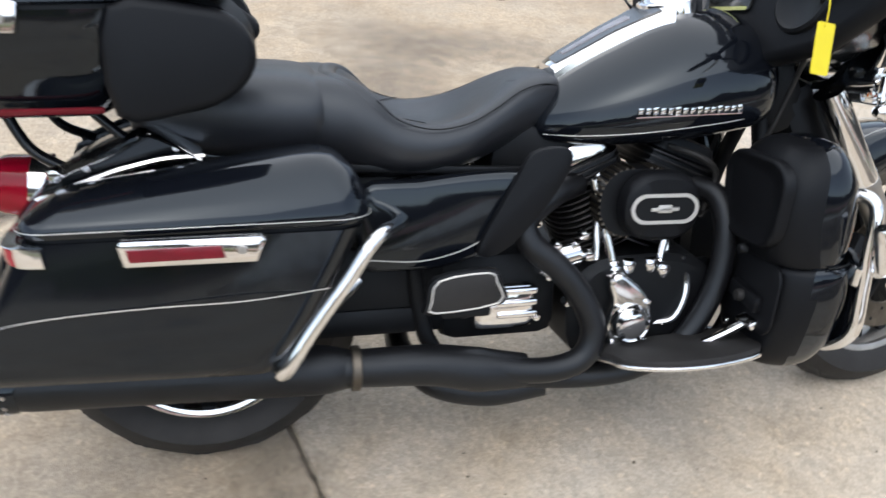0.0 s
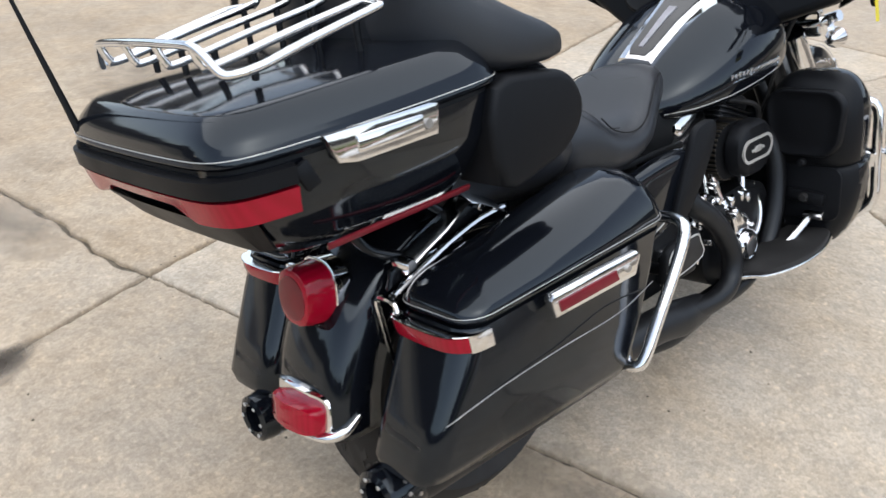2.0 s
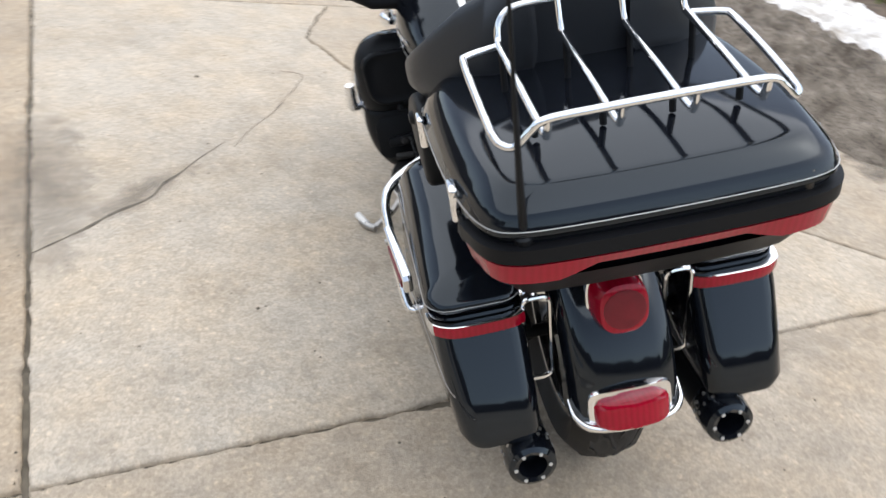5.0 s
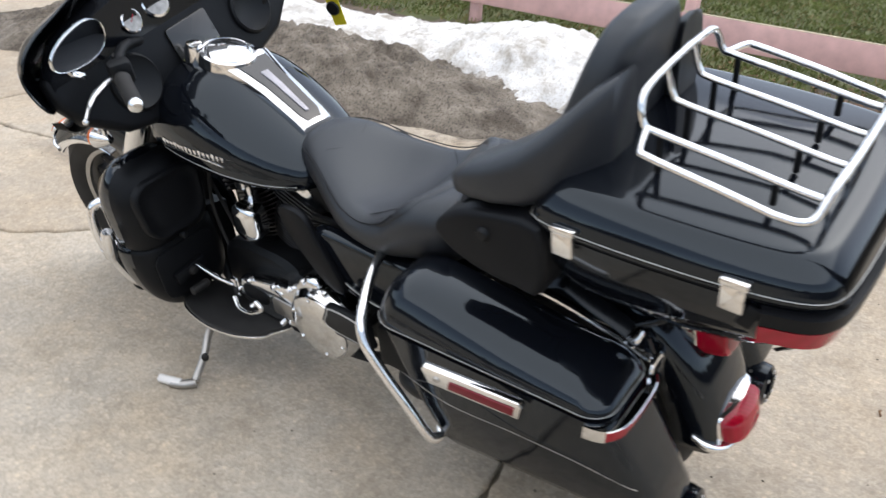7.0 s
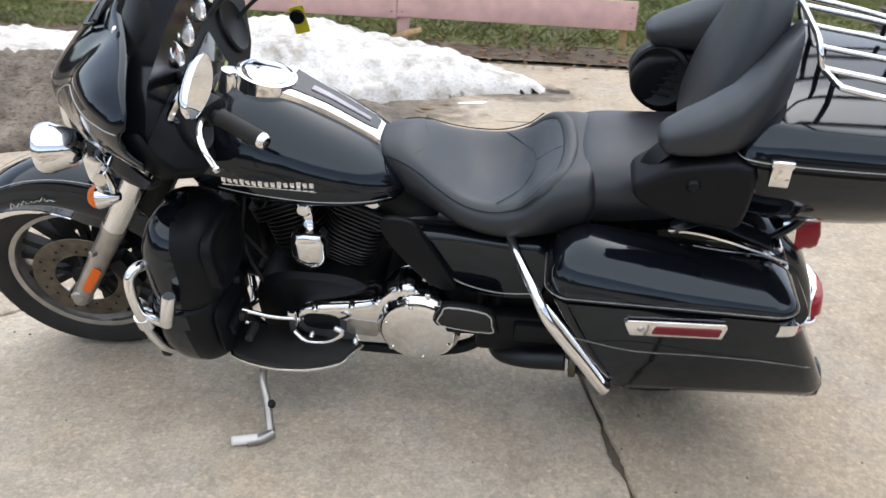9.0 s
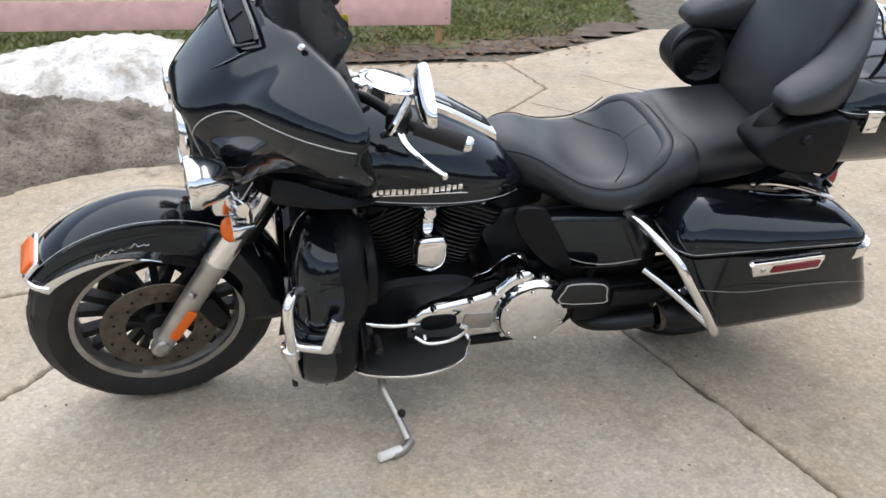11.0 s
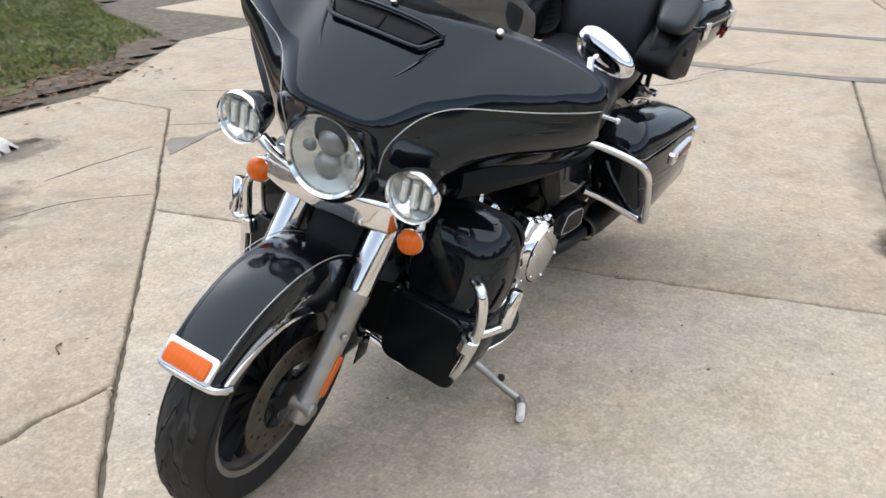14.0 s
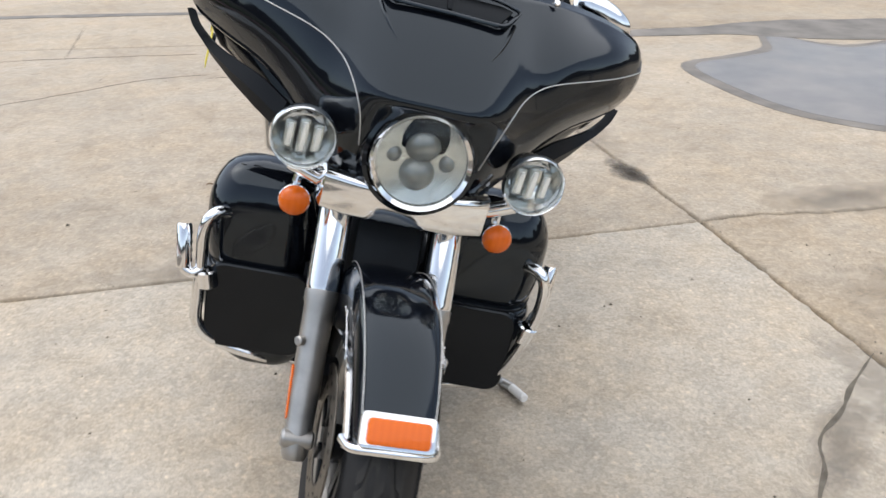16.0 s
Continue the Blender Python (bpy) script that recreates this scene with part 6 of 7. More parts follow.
for s in (1, -1):
    m0, m1 = Vector((0.20 if s > 0 else 0.27, s * 0.210, 0.266 if s > 0 else 0.263)), Vector((-0.395, s * 0.210, 0.290))
    ML = (m1 - m0).length - 0.085
    mf = part("muffler", lathe([(0.030, -0.02), (0.040, 0.0), (0.047, 0.03), (0.049, 0.06), (0.0505, ML - 0.02), (0.049, ML - 0.005), (0.049, ML)], 32, along(m0, m1)), EXHAUST, exh, "long satin black muffler")
    em = along(m0, m1) @ Matrix.Translation((0, 0, ML))
    part("end_cap", lathe([(0.049, 0.0), (0.052, 0.004), (0.053, 0.060), (0.050, 0.078), (0.040, 0.084), (0.030, 0.080), (0.028, 0.03), (0, 0.03)], 32, em), PAINT, mf, "gloss black drilled muffler end cap")
    for i in range(14):
        for j in range(2):
            q = radians(i * 360 / 14 + 12 * j)
            part("end_cap_hole", lathe([(0, 0.0015), (0.0042, 0.0015), (0.0042, -0.002)], 8, em @ Matrix.Rotation(q, 4, "Z") @ Matrix.Translation((0.0525, 0, 0.020 + 0.022 * j)) @ Matrix.Rotation(radians(90), 4, "Y")), ALLOY, mf)
    for i in range(6):
        q = radians(i * 60)
        part("end_cap_stud", lathe([(0, 0.002), (0.004, 0.002), (0.0045, 0)], 8, em @ Matrix.Translation((0.036 * math.cos(q), 0.036 * math.sin(q), 0.0835))), SILVER, mf)
    part("clamp", lathe([(0.043, 0), (0.045, 0.002), (0.045, 0.016), (0.043, 0.018)], 24, along(m0, m1) @ Matrix.Translation((0, 0, -0.03))), STEEL, mf)

# --- frame, panels, boards, stand ---
for s in (1, -1):
    part("frame_tube", side(tube([(1.22, 0.03, 0.70), (1.20, 0.09, 0.55), (1.16, 0.12, 0.32), (1.08, 0.14, 0.205), (0.90, 0.145, 0.185), (0.60, 0.145, 0.19), (0.46, 0.14, 0.26), (0.42, 0.13, 0.45), (0.40, 0.12, 0.62)], 0.018, 10), s), MATTE, bike, "black tubular frame")
part("frame_spine", tube([(1.23, 0, 0.78), (1.0, 0, 0.70), (0.70, 0, 0.665), (0.42, 0, 0.62), (0.1, 0, 0.60)], 0.024, 10), MATTE, bike, "black frame backbone")
part("swingarm", join(box(0.46, 0.035, 0.06, 0.012, pose(0.22, 0.125, 0.325)), box(0.46, 0.035, 0.06, 0.012, pose(0.22, -0.125, 0.325)), rod((0.0, -0.15, 0.32), (0.0, 0.15, 0.32), 0.016)), MATTE, bike)
part("under_tank_cover", box(0.22, 0.17, 0.12, 0.02, pose(0.70, 0, 0.645, 0, 8, 0)), MATTE, bike)
part("rear_frame_cover", box(0.30, 0.27, 0.20, 0.03, pose(0.37, 0, 0.385)), MATTE, bike)
part("exhaust_shield", join(box(0.24, 0.05, 0.13, 0.015, pose(0.36, 0.165, 0.315)), box(0.16, 0.04, 0.06, 0.012, pose(0.30, 0.19, 0.34))), MATTE, bike)
part("battery_box", box(0.26, 0.25, 0.22, 0.03, pose(0.42, 0, 0.52)), MATTE, bike)
for s in (1, -1):
    sc = [(0.305, 0.615), (0.42, 0.630), (0.56, 0.640), (0.63, 0.628), (0.60, 0.545), (0.555, 0.485), (0.47, 0.455), (0.36, 0.452), (0.31, 0.470)]
    scs = spline([(x, z, 0) for x, z in sc], 3, closed=True)
    part("side_cover", side(plate([(p.x, p.y) for p in scs], 0.045, 0.016, Matrix.Translation((0, 0.205, 0)) @ Matrix.Rotation(radians(90), 4, "X"), 3), s), PAINT, bike, "gloss black side cover under the seat")
    part("side_pinstripe", side(tube([(0.32, 0.206, 0.482), (0.42, 0.206, 0.474), (0.50, 0.206, 0.490), (0.56, 0.206, 0.520)], 0.0014, 5, 4), s), SILVER, bike)
    lf = [(0.690, 0.690), (0.715, 0.672), (0.700, 0.625), (0.655, 0.560), (0.600, 0.500), (0.555, 0.478), (0.530, 0.490), (0.555, 0.545), (0.600, 0.625), (0.632, 0.680)]
    lfs = spline([(x, z, 0) for x, z in lf], 3, closed=True)
    part("heat_deflector", side(plate([(p.x, p.y) for p in lfs], 0.022, 0.007, Matrix.Translation((0, 0.222, 0)) @ Matrix.Rotation(radians(90), 4, "X"), 2), s), PLASTIC, bike, "satin black leaf-shaped heat deflector")
    # passenger board folded up
    fo = [(-0.062, -0.030), (0.066, -0.034), (0.070, -0.010), (0.052, 0.030), (-0.044, 0.034), (-0.060, 0.012)]
    bmx = along_y(0.500, 0.262, 0.428) @ Matrix.Rotation(radians(-4), 4, "Z")
    fos = spline([(x, y, 0) for x, y in fo], 3, closed=True)
    pb = part("passenger_footboard", side(plate([(p.x * 1.14, p.y * 1.16) for p in fos], 0.022, 0.006, bmx @ Matrix.Translation((0, 0, -0.018))), s), MATTE, bike, "folded black passenger footboard with a bright rim")
    part("board_rim", side(tube([bmx @ Vector((p.x * 0.98, p.y * 0.98, 0.0045)) for p in fos], 0.0022, 6, 1, closed=True), s), SILVER, pb)
    part("board_pad", side(plate([(p.x * 0.94, p.y * 0.94) for p in fos], 0.005, 0.002, bmx @ Matrix.Translation((0, 0, 0.002))), s), RUBBER, pb)
    part("board_hinge", side(join(box(0.10, 0.04, 0.022, 0.006, pose(0.500, 0.240, 0.383)), rod((0.50, 0.15, 0.375), (0.50, 0.25, 0.380), 0.014)), s), MATTE, pb)
    # rider board
    ro = [(0.805, 0.190), (0.808, 0.262), (0.830, 0.300), (0.90, 0.335), (0.98, 0.348), (1.06, 0.340), (1.115, 0.318), (1.125, 0.270), (1.115, 0.190)]
    ros = spline([(x, y, 0) for x, y in ro], 3, closed=True)
    tilt = Matrix.Translation((0.82, 0, 0.228)) @ Matrix.Rotation(radians(-3.0), 4, "Y") @ Matrix.Rotation(radians(4), 4, "X") @ Matrix.Translation((-0.82, 0, 0))
    rb = part("footboard", side(plate([(p.x, p.y) for p in ros], 0.010, 0.003, tilt), s), CHROME, bike, "half-moon rider footboard with a chrome edge")
    part("footboard_pad", side(plate([(0.965 + (p.x - 0.965) * 0.97, 0.27 + (p.y - 0.27) * 0.93) for p in ros], 0.012, 0.004, tilt @ Matrix.Translation((0, 0, 0.009))), s), RUBBER, rb, "black rubber footboard pad")
    part("board_bracket", side(join(tube([(0.88, 0.14, 0.20), (0.88, 0.22, 0.215)], 0.012, 8, 1), tube([(1.05, 0.13, 0.20), (1.05, 0.22, 0.215)], 0.012, 8, 1)), s), MATTE, rb)
    # lower leg shield: a storage pod above a swept lower shell
    ky, dz = (1.0, 0.0) if s > 0 else (0.925, -0.024)

    def shell_rings(rows, r):
        A = spline([(z, x0, x1) for z, x0, x1, a, b in rows], 4)
        B = spline([(z, a, b) for z, x0, x1, a, b in rows], 4)
        out = []
        for p, q in zip(A, B):
            cx, cy, w, h = (p.y + p.z) / 2, (q.y + q.z) / 2, p.z - p.y, q.z - q.y
            out.append([Vector((cx + u, (cy + v) * ky, p.x + dz)) for u, v in rrect(w, h, min(r, w * 0.47, h * 0.47), 7)])
        return out

    pod_rows = ((0.480, 1.094, 1.262, 0.140, 0.374), (0.486, 1.084, 1.268, 0.132, 0.384), (0.515, 1.072, 1.273, 0.128, 0.391), (0.575, 1.062, 1.274, 0.128, 0.397), (0.640, 1.064, 1.270, 0.135, 0.396), (0.686, 1.078, 1.256, 0.150, 0.378), (0.714, 1.104, 1.236, 0.180, 0.346), (0.726, 1.140, 1.210, 0.225, 0.300))
    low_rows = ((0.238, 1.150, 1.236, 0.180, 0.265), (0.247, 1.128, 1.262, 0.140, 0.315), (0.285, 1.113, 1.276, 0.115, 0.350), (0.345, 1.108, 1.282, 0.105, 0.378), (0.410, 1.112, 1.284, 0.105, 0.391), (0.462, 1.116, 1.281, 0.110, 0.391), (0.479, 1.122, 1.276, 0.116, 0.384), (0.484, 1.132, 1.268, 0.125, 0.374))
    pod_rows = [(z, x0 + 0.024, x1, a, b) for z, x0, x1, a, b in pod_rows]

    def halved(bm, front, cut):
        """Keeps the part of a shell ahead of (or behind) a cut across the machine."""
        bmesh.ops.delete(bm, geom=[f for f in bm.faces if (f.calc_center_median().x > cut) != front], context="FACES")
        return side(bm, s)

    lowr = part("leg_shield", halved(ring_mesh(shell_rings(low_rows, 0.070)), True, 1.175), PAINT, bike, "gloss black lower fairing with a storage pod", sharp=60)
    part("shield_back", halved(ring_mesh(shell_rings(low_rows, 0.070)), False, 1.175), PLASTIC, lowr, "satin black inner side of the lower fairing", sharp=60)
    part("storage_pod", halved(ring_mesh(shell_rings(pod_rows, 0.078)), True, 1.175), PAINT, lowr, "rounded glossy front of the storage pod", sharp=60)
    part("pod_back", halved(ring_mesh(shell_rings(pod_rows, 0.078)), False, 1.175), PLASTIC, lowr, "satin black back of the storage pod", sharp=60)
    dm = facing((1.092, s * 0.268 * ky, 0.604 + dz), (-1, 0, 0.04))
    dr = [(x * (1 + 0.10 * y / 0.09), y) for x, y in rrect(0.205, 0.178, 0.055, 7)]
    part("box_door", ring_mesh([[dm @ Vector((x * k, y * k, h)) for x, y in dr] for k, h in ((1.0, -0.012), (1.0, 0.004), (0.97, 0.010), (0.90, 0.011), (0.87, 0.008), (0.60, 0.011), (0.2, 0.012))]), PLASTIC, lowr, "satin black storage door with a raised rim", sharp=60)
    part("door_latch", lathe([(0, 0.012), (0.008, 0.011), (0.011, 0.006), (0.011, -0.004)], 14, dm @ Matrix.Translation((0, -0.105, 0.006))), MATTE, lowr)
    lm = facing((1.112, s * 0.262 * ky, 0.385), (-1, 0, 0.10))
    part("vent_surround", plate(rrect(0.200, 0.150, 0.035, 5), 0.008, 0.004, lm), PLASTIC, lowr)
    vl = part("vent_lever", box(0.105, 0.036, 0.022, 0.008, lm @ pose(s * -0.01, -0.012, 0.014, 0, 0, s * 6)), PLASTIC, lowr, "grey-black air vent lever")
    part("lever_knob", lathe([(0, 0.016), (0.010, 0.015), (0.013, 0.008), (0.013, -0.004)], 14, lm @ Matrix.Translation((s * -0.01, -0.012, 0.022))), RUBBER, vl)
    part("bolt", lathe([(0, 0.006), (0.006, 0.005), (0.008, 0)], 10, lm @ Matrix.Translation((s * 0.055, -0.095, 0.002))), CHROME, lowr)
    fm_ = facing((1.279, s * 0.245 * ky, 0.375), (1, 0, -0.02))
    fd = [(x, y) for x, y in rrect(0.225, 0.215, 0.035, 5)]
    part("front_panel", ring_mesh([[fm_ @ Vector((x * k, y * k, h)) for x, y in fd] for k, h in ((1.0, -0.006), (1.0, 0.004), (0.97, 0.008), (0.88, 0.007), (0.4, 0.008))]), SATIN, lowr, "black front panel of the lower fairing")
    part("panel_seam", side(tube([(1.268, 0.14 * ky, 0.484 + dz), (1.277, 0.20 * ky, 0.482 + dz), (1.277, 0.30 * ky, 0.482 + dz), (1.262, 0.362 * ky, 0.484 + dz), (1.20, 0.388 * ky, 0.486 + dz)], 0.0022, 6, 4), s), MATTE, lowr)
    part("inner_duct", side(ring_mesh([[Vector((x, y, z)) for y, z in ((0.065, zl), (0.135, zl + 0.01), (0.135, zh), (0.065, zh - 0.02))] for x, zl, zh in ((1.14, 0.30, 0.50), (1.25, 0.28, 0.50), (1.268, 0.30, 0.48))]), s), MATTE, lowr)
    # engine guard and highway peg
    eg = [(1.240, 0.325, 0.585), (1.272, 0.362, 0.598), (1.288, 0.386, 0.586), (1.290, 0.397, 0.552), (1.286, 0.398, 0.490), (1.282, 0.380, 0.40), (1.272, 0.350, 0.318), (1.258, 0.300, 0.270), (1.250, 0.20, 0.245), (1.18, 0.08, 0.20), (1.15, 0, 0.18)]
    if s < 0:
        eg = [(x + 0.012 * max(0, min(1, (0.45 - z) / 0.13)), y * (0.895 + 0.11 * max(0, min(1, (0.45 - z) / 0.13))), z) for x, y, z in eg]
    part("engine_guard", side(tube(eg, 0.0136, 14, 5), s), CHROME, bike, "chrome engine guard bar")
    pt, pb0 = (Vector((1.178, 0.424, 0.576)), Vector((1.206, 0.424, 0.474))) if s > 0 else (Vector((1.270, 0.402, 0.556)), Vector((1.298, 0.390, 0.462)))
    pg = part("highway_peg", side(lathe([(0, 0), (0.015, 0.0), (0.017, 0.004), (0.017, 0.092), (0.014, 0.098), (0, 0.098)], 18, along(pb0, pt)), s), CHROME, bike, "chrome highway peg with rubber ribs")
    for i in range(4):
        part("peg_rib", side(box(0.006, 0.012, 0.008, 0.002, along(pb0, pt) @ Matrix.Translation((0.014, 0.004, 0.018 + i * 0.020))), s), RUBBER, pg)
    part("peg_clamp", side(join(lathe([(0.016, -0.02), (0.024, -0.018), (0.024, 0.018), (0.016, 0.02)], 18, along((1.286, 0.380 if s > 0 else 0.340, 0.440), (1.287, 0.390 if s > 0 else 0.349, 0.49))), tube([(1.284, 0.384 if s > 0 else 0.35, 0.462), (1.245, 0.400, 0.462) if s > 0 else (1.30, 0.37, 0.452), pb0], 0.012, 10, 4)), s), CHROME, pg)
    # under-seat trim between tank and side cover
    part("seat_trim", side(box(0.40, 0.014, 0.016, 0.004, pose(0.47, 0.150, 0.640, 0, 3, 0)), s), MATTE, bike)
# shift linkage on the left
part("shift_rod", join(tube([(1.125, 0.255, 0.392), (1.02, 0.245, 0.358), (0.955, 0.238, 0.352)], 0.007, 10, 3), box(0.022, 0.014, 0.07, 0.004, pose(0.962, 0.232, 0.335))), CHROME, bike, "chrome shift rod")
shifter = part("heel_toe_shifter", tube([(0.955, 0.250, 0.315), (0.92, 0.265, 0.300), (0.86, 0.270, 0.310), (0.82, 0.268, 0.342), (0.84, 0.266, 0.358)], 0.007, 10, 4), CHROME, bike)
part("toe_peg", rod((1.06, 0.25, 0.330), (1.06, 0.31, 0.332), 0.012), RUBBER, shifter)
part("brake_pedal", side(join(tube([(0.98, 0.235, 0.250), (1.05, 0.255, 0.290), (1.10, 0.265, 0.320)], 0.009, 8, 4), box(0.07, 0.055, 0.016, 0.005, pose(1.115, 0.275, 0.335, 0, -25, 0))), -1), CHROME, bike, "chrome brake pedal")
# side stand: its foot rests on the concrete
def upright(x, y, z):
    """A place on the ground expressed in the leaning machine's own axes."""
    return bike.matrix_world.inverted() @ Vector((x, y, z))


part("side_stand", join(tube([(1.005, 0.135, 0.190), (1.020, 0.20, 0.185), upright(1.045, 0.325, 0.128), upright(1.018, 0.385, 0.066), upright(0.996, 0.438, 0.020)], [0.017, 0.015, 0.012, 0.011, 0.012], 12, 5),
                        tube([upright(0.990, 0.440, 0.016), upright(1.012, 0.464, 0.013), upright(1.045, 0.485, 0.013)], [0.014, 0.014, 0.012], 10, 3)), ALLOY, bike, "side stand, swung out, foot on the concrete")
part("stand_foot", rod(upright(1.020, 0.468, 0.016), upright(1.082, 0.498, 0.022), 0.0125, 12), WHITE, bpy.data.objects["side_stand"], "white end of the stand foot")
part("stand_bumper", lathe([(0, -0.010), (0.009, -0.008), (0.011, 0), (0.009, 0.008), (0, 0.010)], 12, Matrix.Translation(upright(1.004, 0.392, 0.072))), RUBBER, bpy.data.objects["side_stand"])
# dealer tag on the right brake lever
tg = Vector((1.062, -0.428, 0.888))
tag = part("hang_tag", join(plate(rrect(0.042, 0.086, 0.004), 0.0012, 0, facing(tg, (0.25, -1, 0.12), (0.12, 0.2, 1))), tube([tg + Vector((0, 0, 0.035)), tg + Vector((0.005, 0.005, 0.075)), (1.055, -0.42, 1.0)], 0.0012, 5, 3)), YELLOW, bike, "yellow paper hang tag on the brake lever")
part("key_fob", lathe([(0, 0.004), (0.020, 0.004), (0.022, 0.001), (0.022, -0.003), (0, -0.003)], 24, facing(tg + Vector((0.004, 0.008, 0.012)), (-0.15, 1, -0.1))), MATTE, tag, "round black key fob hung with the tag")
# cables
for pts in ([(1.10, 0.29, 1.03), (1.18, 0.25, 0.95), (1.22, 0.15, 0.80), (1.18, 0.09, 0.60), (1.05, 0.12, 0.45)], [(1.10, -0.29, 1.03), (1.18, -0.25, 0.95), (1.22, -0.14, 0.80), (1.17, -0.10, 0.62), (1.06, -0.10, 0.50)], [(1.08, 0.13, 0.66), (1.10, 0.14, 0.52), (1.06, 0.15, 0.40), (1.0, 0.16, 0.36)]):
    part("cable", tube(pts, 0.0055, 8, 6), RUBBER, bike)
part("spark_lead", tube([(0.95, 0.05, 0.70), (1.0, 0.12, 0.68), (1.04, 0.12, 0.62)], 0.004, 6, 5), RUBBER, engine)
for ob in [tank] + list(tank.children) + [o for o in bike.children if o.name.startswith(("tank_console", "fuel_cap", "side_cap"))] + list(console.children):
    ob.data.transform(Matrix.Translation((0.0, 0.022 if ob == console or ob.parent == console else 0.030, 0.760)) @ Matrix.Rotation(radians(4.5), 4, "X") @ Matrix.Translation((0.0, 0.0, -0.760)))
for ob in seat.children:
    if ob.name.startswith(("rider_seat", "seam", "seat_bolster")):
        ob.data.transform(Matrix.Translation((0.0, 0.016, 0.0)))

# ---- yard edge: soil, lawn, fence, snow ----


def blob(center, rx, ry, turn, rough, seed, n=48):
    out = []
    for i in range(n):
        a = 2 * math.pi * i / n
        k = 1 + rough * noise.noise(Vector((math.cos(a) * 1.6 + seed, math.sin(a) * 1.6, seed * 0.7))) + rough * 0.5 * noise.noise(Vector((math.cos(a) * 5 + seed, math.sin(a) * 5, 3)))
        x, y = rx * k * math.cos(a), ry * k * math.sin(a)
        c, s = math.cos(radians(turn)), math.sin(radians(turn))
        out.append((center[0] + x * c - y * s, center[1] + x * s + y * c))
    return out


def height_patch(name, x0, x1, y0, y1, step, h, material, label, category, kind=""):
    nx, ny = int((x1 - x0) / step), int((y1 - y0) / step)
    bm = bmesh.new()
    grid = {}
    for i in range(nx + 1):
        for j in range(ny + 1):
            x, y = x0 + i * step, y0 + j * step
            z = h(x, y)
            if z is not None:
                grid[i, j] = bm.verts.new((x, y, z))
    for i in range(nx):
        for j in range(ny):
            q = [(i, j), (i + 1, j), (i + 1, j + 1), (i, j + 1)]
            if all(k in grid for k in q):
                bm.faces.new([grid[k] for k in q])
    bmesh.ops.delete(bm, geom=[v for v in bm.verts if not v.link_faces], context="VERTS")
    bm.normal_update()
    return tagged(part(name, bm, material, None, sharp=80), label, category, kind=kind)


def lawn_edge(x):
    return float(np.interp(x, [-14, -3.4, -2.7, -2.2, -0.8, 0.4, 1.5, 14], [-10, -7.5, -6.2, -4.75, -4.0, -3.85, -3.8, -3.6])) + 0.12 * noise.noise(Vector((x * 2.1, 0, 5)))


def soil_h(x, y):
    d = lawn_edge(x) - y
    if d < -0.10:
        return None
    return 0.004 + 0.035 * min(1, max(0, d) / 0.5) + 0.018 * noise.noise(Vector((x * 3, y * 3, 2))) * min(1, max(0, d) * 3)


height_patch("lawn_soil", -12, 12, -16, -3.2, 0.16, soil_h, SOIL, "damp brown soil along the lawn", "soil", "structure")


def lawn_h(x, y):
    d = lawn_edge(x) - y - 0.26 - 0.25 * noise.noise(Vector((x * 1.7, y * 1.7, 6)))
    return None if d < 0 else soil_h(x, y) + 0.004


height_patch("lawn", -12, 12, -16, -3.4, 0.11, lawn_h, LAWN, "thin green lawn behind the fence", "lawn", "structure")
rg_ = np.random.RandomState(4)


def blades(name, count, area, height, material, label, thin=0.004):
    """Loose upright blades over the lawn, drawn as slim triangles."""
    V, F = [], []
    k = 0
    while k < count:
        x, y = rg_.uniform(area[0], area[1]), rg_.uniform(area[2], area[3])
        d = lawn_edge(x) - y
        dens = noise.noise(Vector((x * 1.3, y * 1.3, 9))) * 0.5 + 0.5
        if d < 0.10 + 0.40 * dens or rg_.rand() > 0.25 + dens:
            k += 0.2
            continue
        h = height * rg_.uniform(0.5, 1.2)
        a = rg_.uniform(0, math.pi)
        lx, ly = rg_.normal(0, 0.5) * h, rg_.normal(0, 0.5) * h
        z = soil_h(x, y) - 0.004
        c, s = math.cos(a) * thin, math.sin(a) * thin
        i = len(V)
        V += [(x - c, y - s, z), (x + c, y + s, z), (x + lx * 0.4 + c * 0.7, y + ly * 0.4 + s * 0.7, z + h * 0.6), (x + lx, y + ly, z + h)]
        F += [(i, i + 1, i + 2), (i, i + 2, i + 3)]
        k += 1
    me = bpy.data.meshes.new(name)
    me.from_pydata(V, [], F)
    me.materials.append(material)
    return tagged(new(name, me), label, "grass", kind="stuff")


blades("grass", 95000, (-6.5, 8, -9.5, -3.6), 0.050, GRASS, "short green winter grass behind the fence", 0.006)
blades("dry_grass", 9000, (-4, 6, -8, -3.6), 0.055, STRAW, "dry straw-coloured blades among the grass", 0.005)

